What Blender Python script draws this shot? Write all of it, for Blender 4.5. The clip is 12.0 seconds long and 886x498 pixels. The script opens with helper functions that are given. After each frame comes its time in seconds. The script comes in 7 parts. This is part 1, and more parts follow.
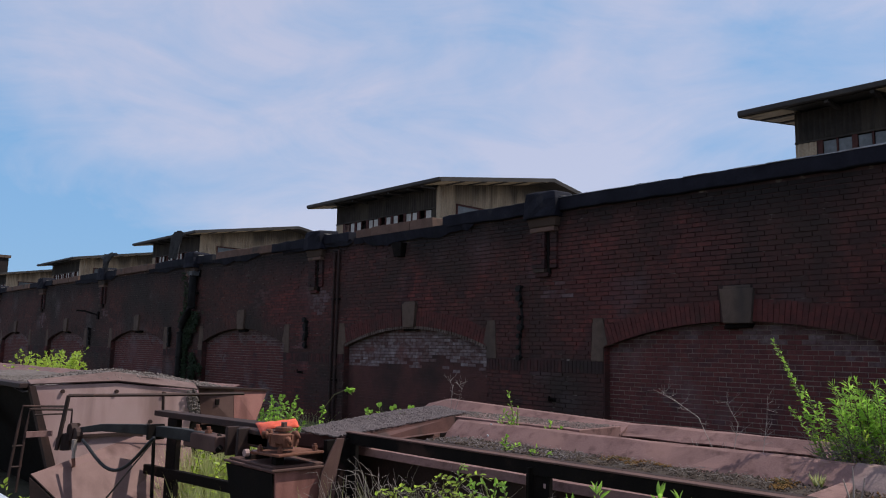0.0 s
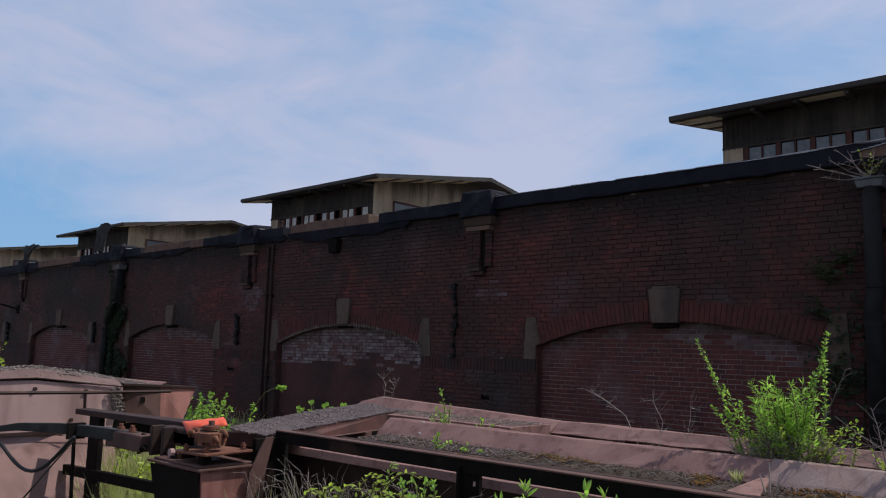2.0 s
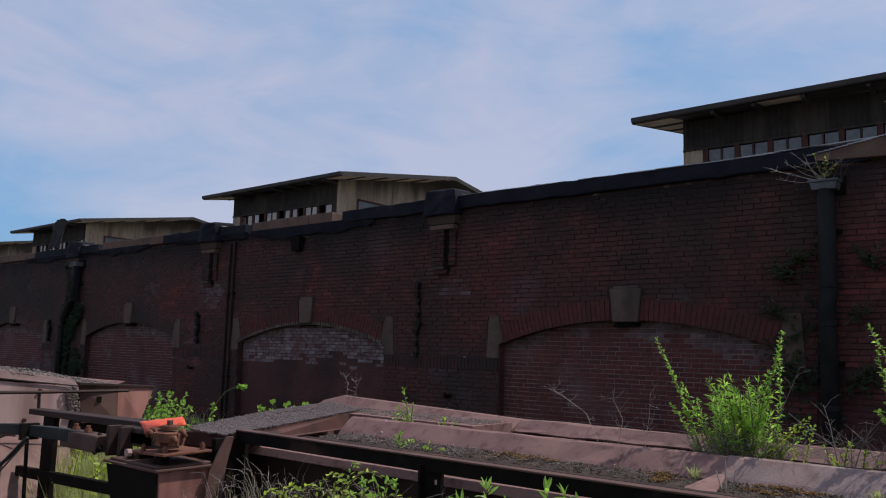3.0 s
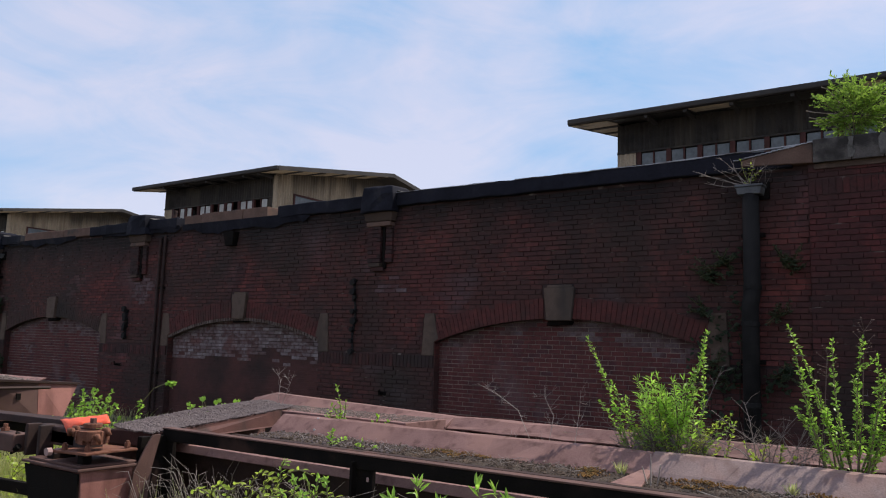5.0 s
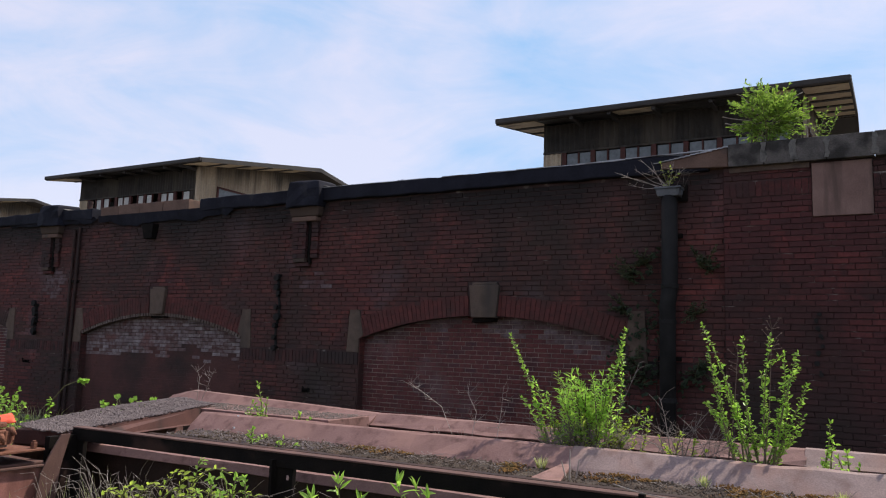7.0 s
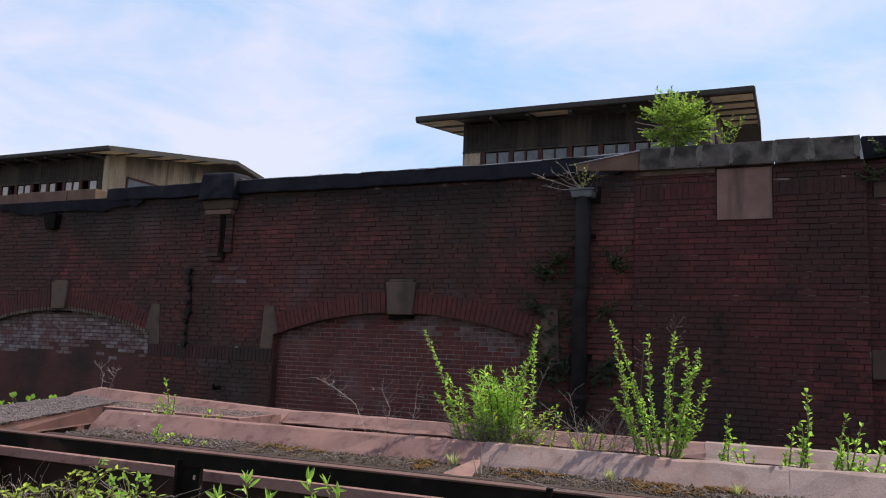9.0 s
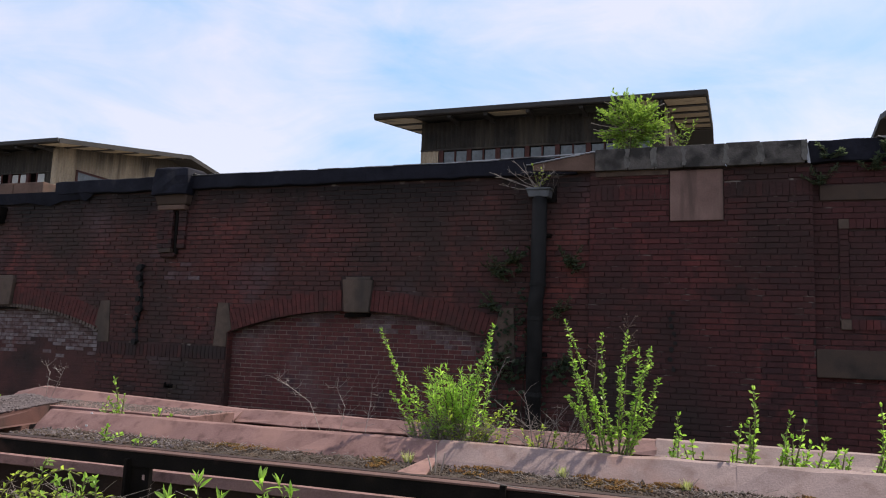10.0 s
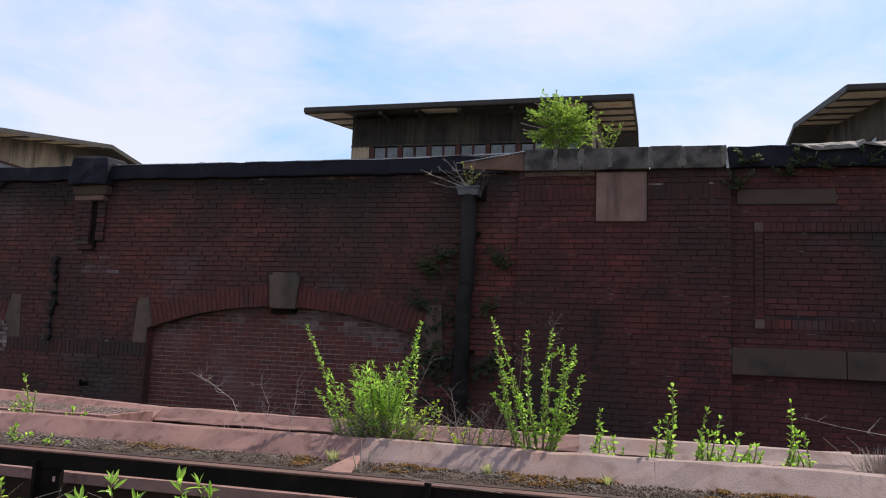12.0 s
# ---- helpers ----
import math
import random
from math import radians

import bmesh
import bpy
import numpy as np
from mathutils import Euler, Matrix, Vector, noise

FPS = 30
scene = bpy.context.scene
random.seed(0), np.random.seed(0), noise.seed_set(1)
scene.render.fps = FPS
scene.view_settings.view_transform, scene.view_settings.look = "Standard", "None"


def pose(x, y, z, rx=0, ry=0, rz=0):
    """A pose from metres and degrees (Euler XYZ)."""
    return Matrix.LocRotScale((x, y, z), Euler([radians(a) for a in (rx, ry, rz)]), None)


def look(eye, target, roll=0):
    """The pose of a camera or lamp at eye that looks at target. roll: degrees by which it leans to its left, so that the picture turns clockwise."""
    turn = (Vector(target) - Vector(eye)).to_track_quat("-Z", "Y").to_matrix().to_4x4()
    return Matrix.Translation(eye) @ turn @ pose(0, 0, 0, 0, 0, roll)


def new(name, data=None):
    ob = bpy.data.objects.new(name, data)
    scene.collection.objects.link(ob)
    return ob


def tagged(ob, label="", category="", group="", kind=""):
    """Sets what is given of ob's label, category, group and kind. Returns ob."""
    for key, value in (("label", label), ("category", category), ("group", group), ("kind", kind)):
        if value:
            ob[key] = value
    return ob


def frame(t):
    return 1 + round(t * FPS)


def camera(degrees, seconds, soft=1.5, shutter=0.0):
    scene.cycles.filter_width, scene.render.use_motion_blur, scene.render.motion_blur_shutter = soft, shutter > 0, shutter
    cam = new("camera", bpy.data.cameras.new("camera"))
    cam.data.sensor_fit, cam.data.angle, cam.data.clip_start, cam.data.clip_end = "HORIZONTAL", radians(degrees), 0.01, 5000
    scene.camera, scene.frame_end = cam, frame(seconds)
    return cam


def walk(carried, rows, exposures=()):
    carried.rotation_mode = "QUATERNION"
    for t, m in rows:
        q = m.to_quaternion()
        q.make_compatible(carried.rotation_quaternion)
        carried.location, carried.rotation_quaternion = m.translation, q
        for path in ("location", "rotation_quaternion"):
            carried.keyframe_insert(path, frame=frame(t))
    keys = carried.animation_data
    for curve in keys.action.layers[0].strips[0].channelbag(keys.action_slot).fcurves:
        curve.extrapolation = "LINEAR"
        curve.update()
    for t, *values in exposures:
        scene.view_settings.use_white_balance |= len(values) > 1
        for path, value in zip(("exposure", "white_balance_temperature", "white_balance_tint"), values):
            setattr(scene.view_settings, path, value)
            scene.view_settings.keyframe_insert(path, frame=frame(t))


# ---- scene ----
cam = camera(59.4, 12.0, soft=1.1)
PATH = [
    (0, (0.893, 0.04, 1.308), (-0.557, 1.393, 1.569), 1.2),
    (0.5, (0.897, 0.044, 1.312), (-0.528, 1.423, 1.572), 1.3),
    (1, (0.895, 0.044, 1.313), (-0.504, 1.45, 1.573), 1.4),
    (1.5, (0.897, 0.05, 1.313), (-0.471, 1.485, 1.572), 1.5),
    (2, (0.899, 0.054, 1.314), (-0.435, 1.522, 1.572), 1.5),
    (2.5, (0.901, 0.058, 1.313), (-0.397, 1.557, 1.57), 1.5),
    (3, (0.903, 0.06, 1.314), (-0.361, 1.588, 1.571), 1.5),
    (5, (0.913, 0.064, 1.314), (-0.223, 1.69, 1.569), 1.8),
    (5.5, (0.91, 0.069, 1.313), (-0.193, 1.717, 1.568), 1.8),
    (6, (0.915, 0.072, 1.314), (-0.152, 1.745, 1.568), 1.8),
    (6.5, (0.918, 0.077, 1.313), (-0.107, 1.776, 1.567), 1.8),
    (7, (0.918, 0.08, 1.312), (-0.06, 1.806, 1.565), 1.9),
    (9, (0.931, 0.089, 1.311), (0.14, 1.909, 1.564), 2.1),
    (9.5, (0.936, 0.091, 1.312), (0.196, 1.933, 1.564), 2.1),
    (10, (0.936, 0.092, 1.312), (0.247, 1.952, 1.564), 2.2),
    (10.5, (0.939, 0.099, 1.314), (0.307, 1.979, 1.565), 2.3),
    (11, (0.938, 0.102, 1.31), (0.361, 2.001, 1.562), 2.4),
    (11.5, (0.945, 0.1, 1.314), (0.406, 2.01, 1.565), 2.4),
    (12, (0.938, 0.107, 1.313), (0.421, 2.023, 1.565), 2.4),
]
walk(cam, [(t, look(eye, target, roll)) for t, eye, target, roll in PATH],
     exposures=[(0.0, -0.24, 6300, 10), (3.0, -0.38, 6300, 10), (5.0, 0.06, 6600, 10), (7.0, 0.22, 6700, 10), (10.0, 0.34, 6850, 10), (12.0, 0.38, 6900, 10)])

# ---- world and light ----
SUN = Vector((0.36, 0.42, 0.84)).normalized()
world = bpy.data.worlds.new("sky")
scene.world = world
world.use_nodes = True
wn, wl = world.node_tree.nodes, world.node_tree.links
wn.clear()
w_out = wn.new("ShaderNodeOutputWorld")
w_bg = wn.new("ShaderNodeBackground")
w_sky = wn.new("ShaderNodeTexSky")
w_sky.sky_type, w_sky.sun_disc = "NISHITA", False
w_sky.sun_elevation = math.asin(SUN.z)
w_sky.sun_rotation = math.atan2(SUN.x, SUN.y)
w_sky.air_density, w_sky.dust_density, w_sky.ozone_density = 1.0, 0.6, 1.6
w_tc = wn.new("ShaderNodeTexCoord")
w_map = wn.new("ShaderNodeMapping")
w_map.inputs["Rotation"].default_value = (0.25, -0.35, 0.6)
w_map.inputs["Scale"].default_value = (1.0, 2.2, 3.6)
w_n1 = wn.new("ShaderNodeTexNoise")
w_n1.inputs["Scale"].default_value, w_n1.inputs["Detail"].default_value = 1.3, 8.0
w_n1.inputs["Roughness"].default_value, w_n1.inputs["Distortion"].default_value = 0.5, 0.5
# fine wisps over the broad cloud
w_map2 = wn.new("ShaderNodeMapping")
w_map2.inputs["Rotation"].default_value = (0.1, 0.5, 0.3)
w_map2.inputs["Scale"].default_value = (1.6, 1.6, 4.2)
w_n2 = wn.new("ShaderNodeTexNoise")
w_n2.inputs["Scale"].default_value, w_n2.inputs["Detail"].default_value = 2.6, 10.0
w_n2.inputs["Roughness"].default_value, w_n2.inputs["Distortion"].default_value = 0.62, 0.9
w_sum = wn.new("ShaderNodeMix")
w_sum.inputs[0].default_value = 0.36
wl.new(w_tc.outputs["Generated"], w_map2.inputs[0])
wl.new(w_map2.outputs[0], w_n2.inputs["Vector"])
wl.new(w_n1.outputs["Fac"], w_sum.inputs[2])
wl.new(w_n2.outputs["Fac"], w_sum.inputs[3])


def clearing(before, towards, spread, depth):
    """Thins the cloud softly towards one quarter of the sky."""
    dot = wn.new("ShaderNodeVectorMath")
    dot.operation = "DOT_PRODUCT"
    dot.inputs[1].default_value = Vector(towards).normalized()
    fall = wn.new("ShaderNodeMapRange")
    fall.interpolation_type = "SMOOTHSTEP"
    fall.inputs[1].default_value, fall.inputs[2].default_value = math.cos(radians(spread)), 1.0
    fall.inputs[3].default_value, fall.inputs[4].default_value = 0.0, -depth
    add = wn.new("ShaderNodeMath")
    add.operation = "ADD"
    wl.new(w_tc.outputs["Generated"], dot.inputs[0])
    wl.new(dot.outputs["Value"], fall.inputs[0])
    wl.new(before, add.inputs[0])
    wl.new(fall.outputs[0], add.inputs[1])
    return add.outputs[0]


w_cloud = clearing(w_sum.outputs[0], (-0.965, 0.25, 0.06), 17.0, 0.19)
w_cloud = clearing(w_cloud, (-0.347, 0.86, 0.374), 15.0, 0.03)
w_rmp = wn.new("ShaderNodeValToRGB")
w_rmp.color_ramp.elements[0].position, w_rmp.color_ramp.elements[1].position = 0.32, 0.555
w_rmp.color_ramp.elements[0].color = (2.15, 4.15, 6.9, 1)
w_rmp.color_ramp.elements[1].color = (5.45, 5.62, 7.1, 1)
w_mix = wn.new("ShaderNodeMix")
w_mix.data_type = "RGBA"
w_mix.inputs[0].default_value = 0.78
wl.new(w_tc.outputs["Generated"], w_map.inputs[0])
wl.new(w_map.outputs[0], w_n1.inputs["Vector"])
wl.new(w_cloud, w_rmp.inputs[0])
wl.new(w_rmp.outputs[0], w_mix.inputs[7])
wl.new(w_sky.outputs[0], w_mix.inputs[6])
wl.new(w_mix.outputs[2], w_bg.inputs[0])
wl.new(w_bg.outputs[0], w_out.inputs[0])
w_bg.inputs[1].default_value = 0.13

sun = new("sun", bpy.data.lights.new("sun", "SUN"))
sun.data.energy, sun.data.angle, sun.data.color = 5.0, radians(0.6), (1.0, 0.94, 0.86)
sun.matrix_world = look(SUN * 60, (0, 0, 0))


# ---- materials ----
def material(name, colours, rough=0.8, metal=0.0, scale=6.0, fine=60.0, bump=0.3, stain=None, stain_at=(0.5, 0.65),
             stain_scale=1.5, island=False, streak=False, stain2=None, stain2_at=(0.55, 0.7), stain2_scale=0.8, spec=0.25, soot=None):
    """A surface whose colour runs through a list by noise (or by piece), with stains and fine relief, in metres."""
    m = bpy.data.materials.new(name)
    m.use_nodes = True
    n, l = m.node_tree.nodes, m.node_tree.links
    bsdf = n["Principled BSDF"]
    geo = n.new("ShaderNodeNewGeometry")

    def noise_node(sc, detail=5.0, stretch=False):
        t = n.new("ShaderNodeTexNoise")
        t.inputs["Scale"].default_value, t.inputs["Detail"].default_value = sc, detail
        src = geo.outputs["Position"]
        if stretch:
            mp = n.new("ShaderNodeMapping")
            mp.inputs["Scale"].default_value = (1, 1, 0.12)
            l.new(src, mp.inputs[0])
            src = mp.outputs[0]
        l.new(src, t.inputs["Vector"])
        return t.outputs["Fac"]

    def ramp(src, stops):
        r = n.new("ShaderNodeValToRGB")
        el = r.color_ramp.elements
        while len(el) < len(stops):
            el.new(0.5)
        for e, (p, c) in zip(el, stops):
            e.position, e.color = p, (*c, 1) if len(c) == 3 else c
        l.new(src, r.inputs[0])
        return r.outputs[0]

    def spread(cols, a=0.0, b=1.0):
        return [(a + (b - a) * i / max(1, len(cols) - 1), c) for i, c in enumerate(cols)]

    def blend(fac, a, b, how="MIX"):
        mx = n.new("ShaderNodeMix")
        mx.data_type, mx.blend_type = "RGBA", how
        for src, sock in ((fac, mx.inputs[0]), (a, mx.inputs[6]), (b, mx.inputs[7])):
            if isinstance(src, (int, float)):
                sock.default_value = src
            elif isinstance(src, tuple):
                sock.default_value = (*src, 1)
            else:
                l.new(src, sock)
        return mx.outputs[2]

    coarse = noise_node(scale)
    if island:
        info = n.new("ShaderNodeObjectInfo")
        add = n.new("ShaderNodeMath")
        add.operation = "ADD"
        fr = n.new("ShaderNodeMath")
        fr.operation = "FRACT"
        l.new(info.outputs["Random"], add.inputs[0])
        l.new(geo.outputs["Random Per Island"], add.inputs[1])
        l.new(add.outputs[0], fr.inputs[0])
        col = ramp(fr.outputs[0], spread(colours))
        col = blend(0.5, col, ramp(coarse, spread(colours, 0.35, 0.65)))
    else:
        col = ramp(coarse, spread(colours, 0.32, 0.68))
    grain = noise_node(fine, 6.0)
    col = blend(0.5, col, ramp(grain, [(0.3, (0.45, 0.45, 0.45)), (0.7, (1.0, 1.0, 1.0))]), "MULTIPLY")
    if island:
        col = blend(0.48, col, ramp(noise_node(13.0, 4.0), [(0.30, (0.50, 0.48, 0.48)), (0.66, (1.15, 1.12, 1.10))]), "MULTIPLY")
    if stain:
        f = ramp(noise_node(stain_scale, 7.0, streak), [(stain_at[0], (0, 0, 0)), (stain_at[1], (1, 1, 1))])
        col = blend(f, col, stain)
    if stain2:
        f = ramp(noise_node(stain2_scale, 8.0), [(stain2_at[0], (0, 0, 0)), (stain2_at[1], (1, 1, 1))])
        col = blend(f, col, stain2)
    # Streaked tone that gets stronger with height between the two given z.
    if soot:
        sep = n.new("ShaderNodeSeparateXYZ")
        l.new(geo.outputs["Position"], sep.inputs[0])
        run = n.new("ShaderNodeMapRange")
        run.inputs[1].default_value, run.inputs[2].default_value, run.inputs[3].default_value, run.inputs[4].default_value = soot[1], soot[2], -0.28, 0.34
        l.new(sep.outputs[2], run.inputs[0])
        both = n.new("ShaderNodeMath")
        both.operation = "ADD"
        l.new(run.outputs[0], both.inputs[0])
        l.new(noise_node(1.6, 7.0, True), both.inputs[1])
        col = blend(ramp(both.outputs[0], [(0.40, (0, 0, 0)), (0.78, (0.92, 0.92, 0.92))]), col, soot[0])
    l.new(col, bsdf.inputs["Base Color"])
    bsdf.inputs["Specular IOR Level"].default_value = spec
    bsdf.inputs["Roughness"].default_value, bsdf.inputs["Metallic"].default_value = rough, metal
    rr = n.new("ShaderNodeMapRange")
    rr.inputs[3].default_value, rr.inputs[4].default_value = max(0.05, rough - 0.15), min(1.0, rough + 0.12)
    l.new(coarse, rr.inputs[0])
    l.new(rr.outputs[0], bsdf.inputs["Roughness"])
    bm_node = n.new("ShaderNodeBump")
    bm_node.inputs["Strength"].default_value, bm_node.inputs["Distance"].default_value = bump, 0.01
    l.new(grain, bm_node.inputs["Height"])
    l.new(bm_node.outputs[0], bsdf.inputs["Normal"])
    return m


M_BRICK = material("old_brick", [(0.077, 0.028, 0.026), (0.110, 0.036, 0.032), (0.094, 0.031, 0.029), (0.120, 0.039, 0.034), (0.099, 0.033, 0.030), (0.215, 0.057, 0.048), (0.104, 0.035, 0.031), (0.084, 0.030, 0.028), (0.050, 0.027, 0.028)],
                   0.9, scale=1.7, fine=45, bump=0.7, island=True, stain=(0.036, 0.025, 0.021), stain_at=(0.39, 0.64), stain_scale=0.5,
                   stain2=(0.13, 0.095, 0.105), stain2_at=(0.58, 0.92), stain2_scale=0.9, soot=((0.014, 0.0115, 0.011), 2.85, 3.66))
M_BLOOMBRICK = material("lime_bloomed_brick", [(0.20, 0.155, 0.16), (0.11, 0.06, 0.06), (0.15, 0.11, 0.115), (0.085, 0.04, 0.04), (0.125, 0.07, 0.07)],
                        0.92, scale=3.0, fine=45, bump=0.7, island=True, stain=(0.07, 0.03, 0.029), stain_at=(0.50, 0.66), stain_scale=5.0)
M_FARBRICK = material("brown_grimed_brick", [(0.058, 0.030, 0.026), (0.082, 0.038, 0.031), (0.068, 0.033, 0.028), (0.094, 0.040, 0.033), (0.074, 0.035, 0.030), (0.13, 0.048, 0.038), (0.042, 0.027, 0.025)],
                      0.92, scale=1.5, fine=45, bump=0.7, island=True, stain=(0.030, 0.023, 0.019), stain_at=(0.42, 0.64), stain_scale=0.5,
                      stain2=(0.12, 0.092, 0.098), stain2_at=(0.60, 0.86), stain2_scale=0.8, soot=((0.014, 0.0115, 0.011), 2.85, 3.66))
M_BANDBRICK = material("blackened_band_brick", [(0.045, 0.025, 0.023), (0.075, 0.029, 0.026), (0.035, 0.022, 0.021), (0.060, 0.027, 0.025), (0.14, 0.038, 0.033)],
                       0.9, scale=2.5, fine=45, bump=0.7, island=True, stain=(0.030, 0.020, 0.018), stain_at=(0.44, 0.62), stain_scale=1.4)
M_ARCH = material("arch_brick", [(0.096, 0.030, 0.027), (0.125, 0.036, 0.032), (0.104, 0.032, 0.028), (0.070, 0.026, 0.024), (0.113, 0.034, 0.030)],
                  0.9, scale=3.0, fine=45, bump=0.6, island=True, stain=(0.05, 0.024, 0.02), stain_at=(0.50, 0.70), stain_scale=2.0)
M_MORTAR = material("sooty_mortar", [(0.040, 0.022, 0.020), (0.074, 0.040, 0.036)], 0.95, scale=3, fine=80, stain=(0.02, 0.016, 0.015), stain_scale=0.8, stain2=(0.19, 0.16, 0.14), stain2_at=(0.60, 0.70), stain2_scale=7.0)
M_SOOTBRICK = material("sooty_dark_brick", [(0.057, 0.021, 0.021), (0.080, 0.026, 0.025), (0.068, 0.023, 0.023), (0.091, 0.029, 0.027), (0.073, 0.024, 0.024), (0.155, 0.040, 0.036), (0.042, 0.021, 0.022)],
                       0.9, scale=1.7, fine=45, bump=0.7, island=True, stain=(0.028, 0.019, 0.016), stain_at=(0.44, 0.68), stain_scale=0.6,
                       stain2=(0.070, 0.052, 0.056), stain2_at=(0.64, 0.90), stain2_scale=1.6)
M_INFILL = material("newer_brick", [(0.108, 0.033, 0.031), (0.138, 0.041, 0.037), (0.097, 0.030, 0.029), (0.124, 0.037, 0.034), (0.115, 0.034, 0.032), (0.056, 0.030, 0.036)],
                    0.85, scale=2.0, fine=60, island=True, stain=(0.16, 0.115, 0.12), stain_at=(0.58, 0.90), stain_scale=1.3)
M_LIGHTMORTAR = material("pale_mortar", [(0.16, 0.125, 0.105), (0.27, 0.215, 0.18)], 0.95, scale=4, fine=90, stain=(0.07, 0.052, 0.044), stain_at=(0.50, 0.70), stain_scale=1.7)
M_PALEEDGE = material("pale_brick_ends", [(0.11, 0.08, 0.068), (0.18, 0.14, 0.12), (0.07, 0.04, 0.034), (0.14, 0.11, 0.09)], 0.9, scale=3, fine=60, island=True)
M_WHITEBRICK = material("whitewashed_brick", [(0.33, 0.29, 0.29), (0.17, 0.12, 0.12), (0.09, 0.040, 0.035), (0.26, 0.22, 0.22), (0.12, 0.07, 0.065), (0.22, 0.18, 0.18)],
                        0.9, scale=2.5, fine=60, island=True, stain=(0.13, 0.06, 0.055), stain_at=(0.58, 0.66), stain_scale=1.8)
M_STONE = material("sooty_sandstone", [(0.078, 0.052, 0.039), (0.122, 0.084, 0.064), (0.096, 0.064, 0.048)], 0.9, scale=4, fine=70,
                   stain=(0.045, 0.036, 0.030), stain_at=(0.52, 0.70), stain_scale=2.2, streak=True)
M_SILL = material("dark_stone_band", [(0.060, 0.039, 0.029), (0.092, 0.061, 0.046)], 0.9, scale=3, fine=90, stain=(0.03, 0.024, 0.02), stain_at=(0.5, 0.72), stain_scale=3.0)
M_PLAQUE = material("brown_sandstone", [(0.175, 0.104, 0.086), (0.235, 0.145, 0.120)], 0.9, scale=3, fine=110, bump=0.12,
                    stain=(0.085, 0.054, 0.045), stain_at=(0.48, 0.70), stain_scale=7.0, streak=True)
M_COPING = material("weathered_coping_stone", [(0.075, 0.066, 0.060), (0.135, 0.118, 0.106)], 0.92, scale=6, fine=60, bump=0.8,
                    stain=(0.030, 0.027, 0.024), stain_at=(0.46, 0.62), stain_scale=4.0, stain2=(0.20, 0.185, 0.17), stain2_at=(0.64, 0.78), stain2_scale=6.0)
M_ROOFBOUNCE = material("roof_bounce_grey", [(0.14, 0.125, 0.115), (0.24, 0.215, 0.195)], 0.92, scale=5, fine=60)
M_FLASHING = material("curled_grey_sheet", [(0.13, 0.118, 0.108), (0.20, 0.182, 0.165)], 0.8, scale=5, fine=60, stain=(0.06, 0.055, 0.05), stain_at=(0.5, 0.66), stain_scale=4.0)
M_BROWNCOPING = material("brown_coping_stone", [(0.110, 0.064, 0.048), (0.165, 0.102, 0.077)], 0.92, scale=4, fine=60,
                         stain=(0.05, 0.045, 0.04), stain_at=(0.55, 0.7), stain_scale=2.5)
M_TAR = material("black_roofing_tar", [(0.009, 0.009, 0.014), (0.021, 0.021, 0.030)], 0.85, spec=0.12, scale=3, fine=25, bump=0.6,
                 stain=(0.035, 0.033, 0.033), stain_at=(0.62, 0.78), stain_scale=3)
M_EDGEMETAL = material("bent_flashing", [(0.30, 0.30, 0.31), (0.45, 0.45, 0.46)], 0.5, 0.6, scale=8, stain=(0.1, 0.08, 0.07))
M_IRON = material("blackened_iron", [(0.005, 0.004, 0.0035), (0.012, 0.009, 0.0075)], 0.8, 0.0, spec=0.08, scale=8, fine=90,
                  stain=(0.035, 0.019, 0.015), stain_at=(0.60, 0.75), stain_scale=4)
M_RUST = material("rust_red_plate", [(0.175, 0.092, 0.080), (0.240, 0.135, 0.120), (0.205, 0.112, 0.098)], 0.72, 0.0, scale=3.2, fine=110, bump=0.17,
                  stain=(0.085, 0.042, 0.036), stain_at=(0.52, 0.74), stain_scale=13.0, stain2=(0.255, 0.142, 0.118), stain2_at=(0.54, 0.76), stain2_scale=2.1)
M_RUSTPALE = material("bleached_pink_plate", [(0.205, 0.138, 0.126), (0.285, 0.205, 0.19), (0.245, 0.172, 0.158)], 0.75, 0.0, scale=2.2, fine=110, bump=0.17,
                      stain=(0.135, 0.080, 0.068), stain_at=(0.54, 0.80), stain_scale=9.0, stain2=(0.25, 0.135, 0.105), stain2_at=(0.56, 0.76), stain2_scale=1.9)
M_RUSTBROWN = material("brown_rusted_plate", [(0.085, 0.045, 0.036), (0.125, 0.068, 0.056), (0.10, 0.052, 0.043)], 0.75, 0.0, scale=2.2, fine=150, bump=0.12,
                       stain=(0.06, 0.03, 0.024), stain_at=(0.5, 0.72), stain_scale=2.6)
M_RUSTFADED = material("faded_pink_grey_plate", [(0.36, 0.225, 0.210), (0.44, 0.295, 0.276), (0.40, 0.26, 0.242)], 0.72, 0.0, scale=1.6, fine=170, bump=0.08,
                       stain=(0.17, 0.105, 0.092), stain_at=(0.50, 0.80), stain_scale=4.0, streak=True, stain2=(0.36, 0.255, 0.24), stain2_at=(0.58, 0.80), stain2_scale=2.2)
M_RUSTRED = material("deep_red_rusted_plate", [(0.25, 0.105, 0.085), (0.35, 0.155, 0.128), (0.30, 0.128, 0.105)], 0.75, 0.0, scale=3, fine=150, bump=0.12,
                     stain=(0.09, 0.038, 0.03), stain_at=(0.52, 0.74), stain_scale=4.5, streak=True)
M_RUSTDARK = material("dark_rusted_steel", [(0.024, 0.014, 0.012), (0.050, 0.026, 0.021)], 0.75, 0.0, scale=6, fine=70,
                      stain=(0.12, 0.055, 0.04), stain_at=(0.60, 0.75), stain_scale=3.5)
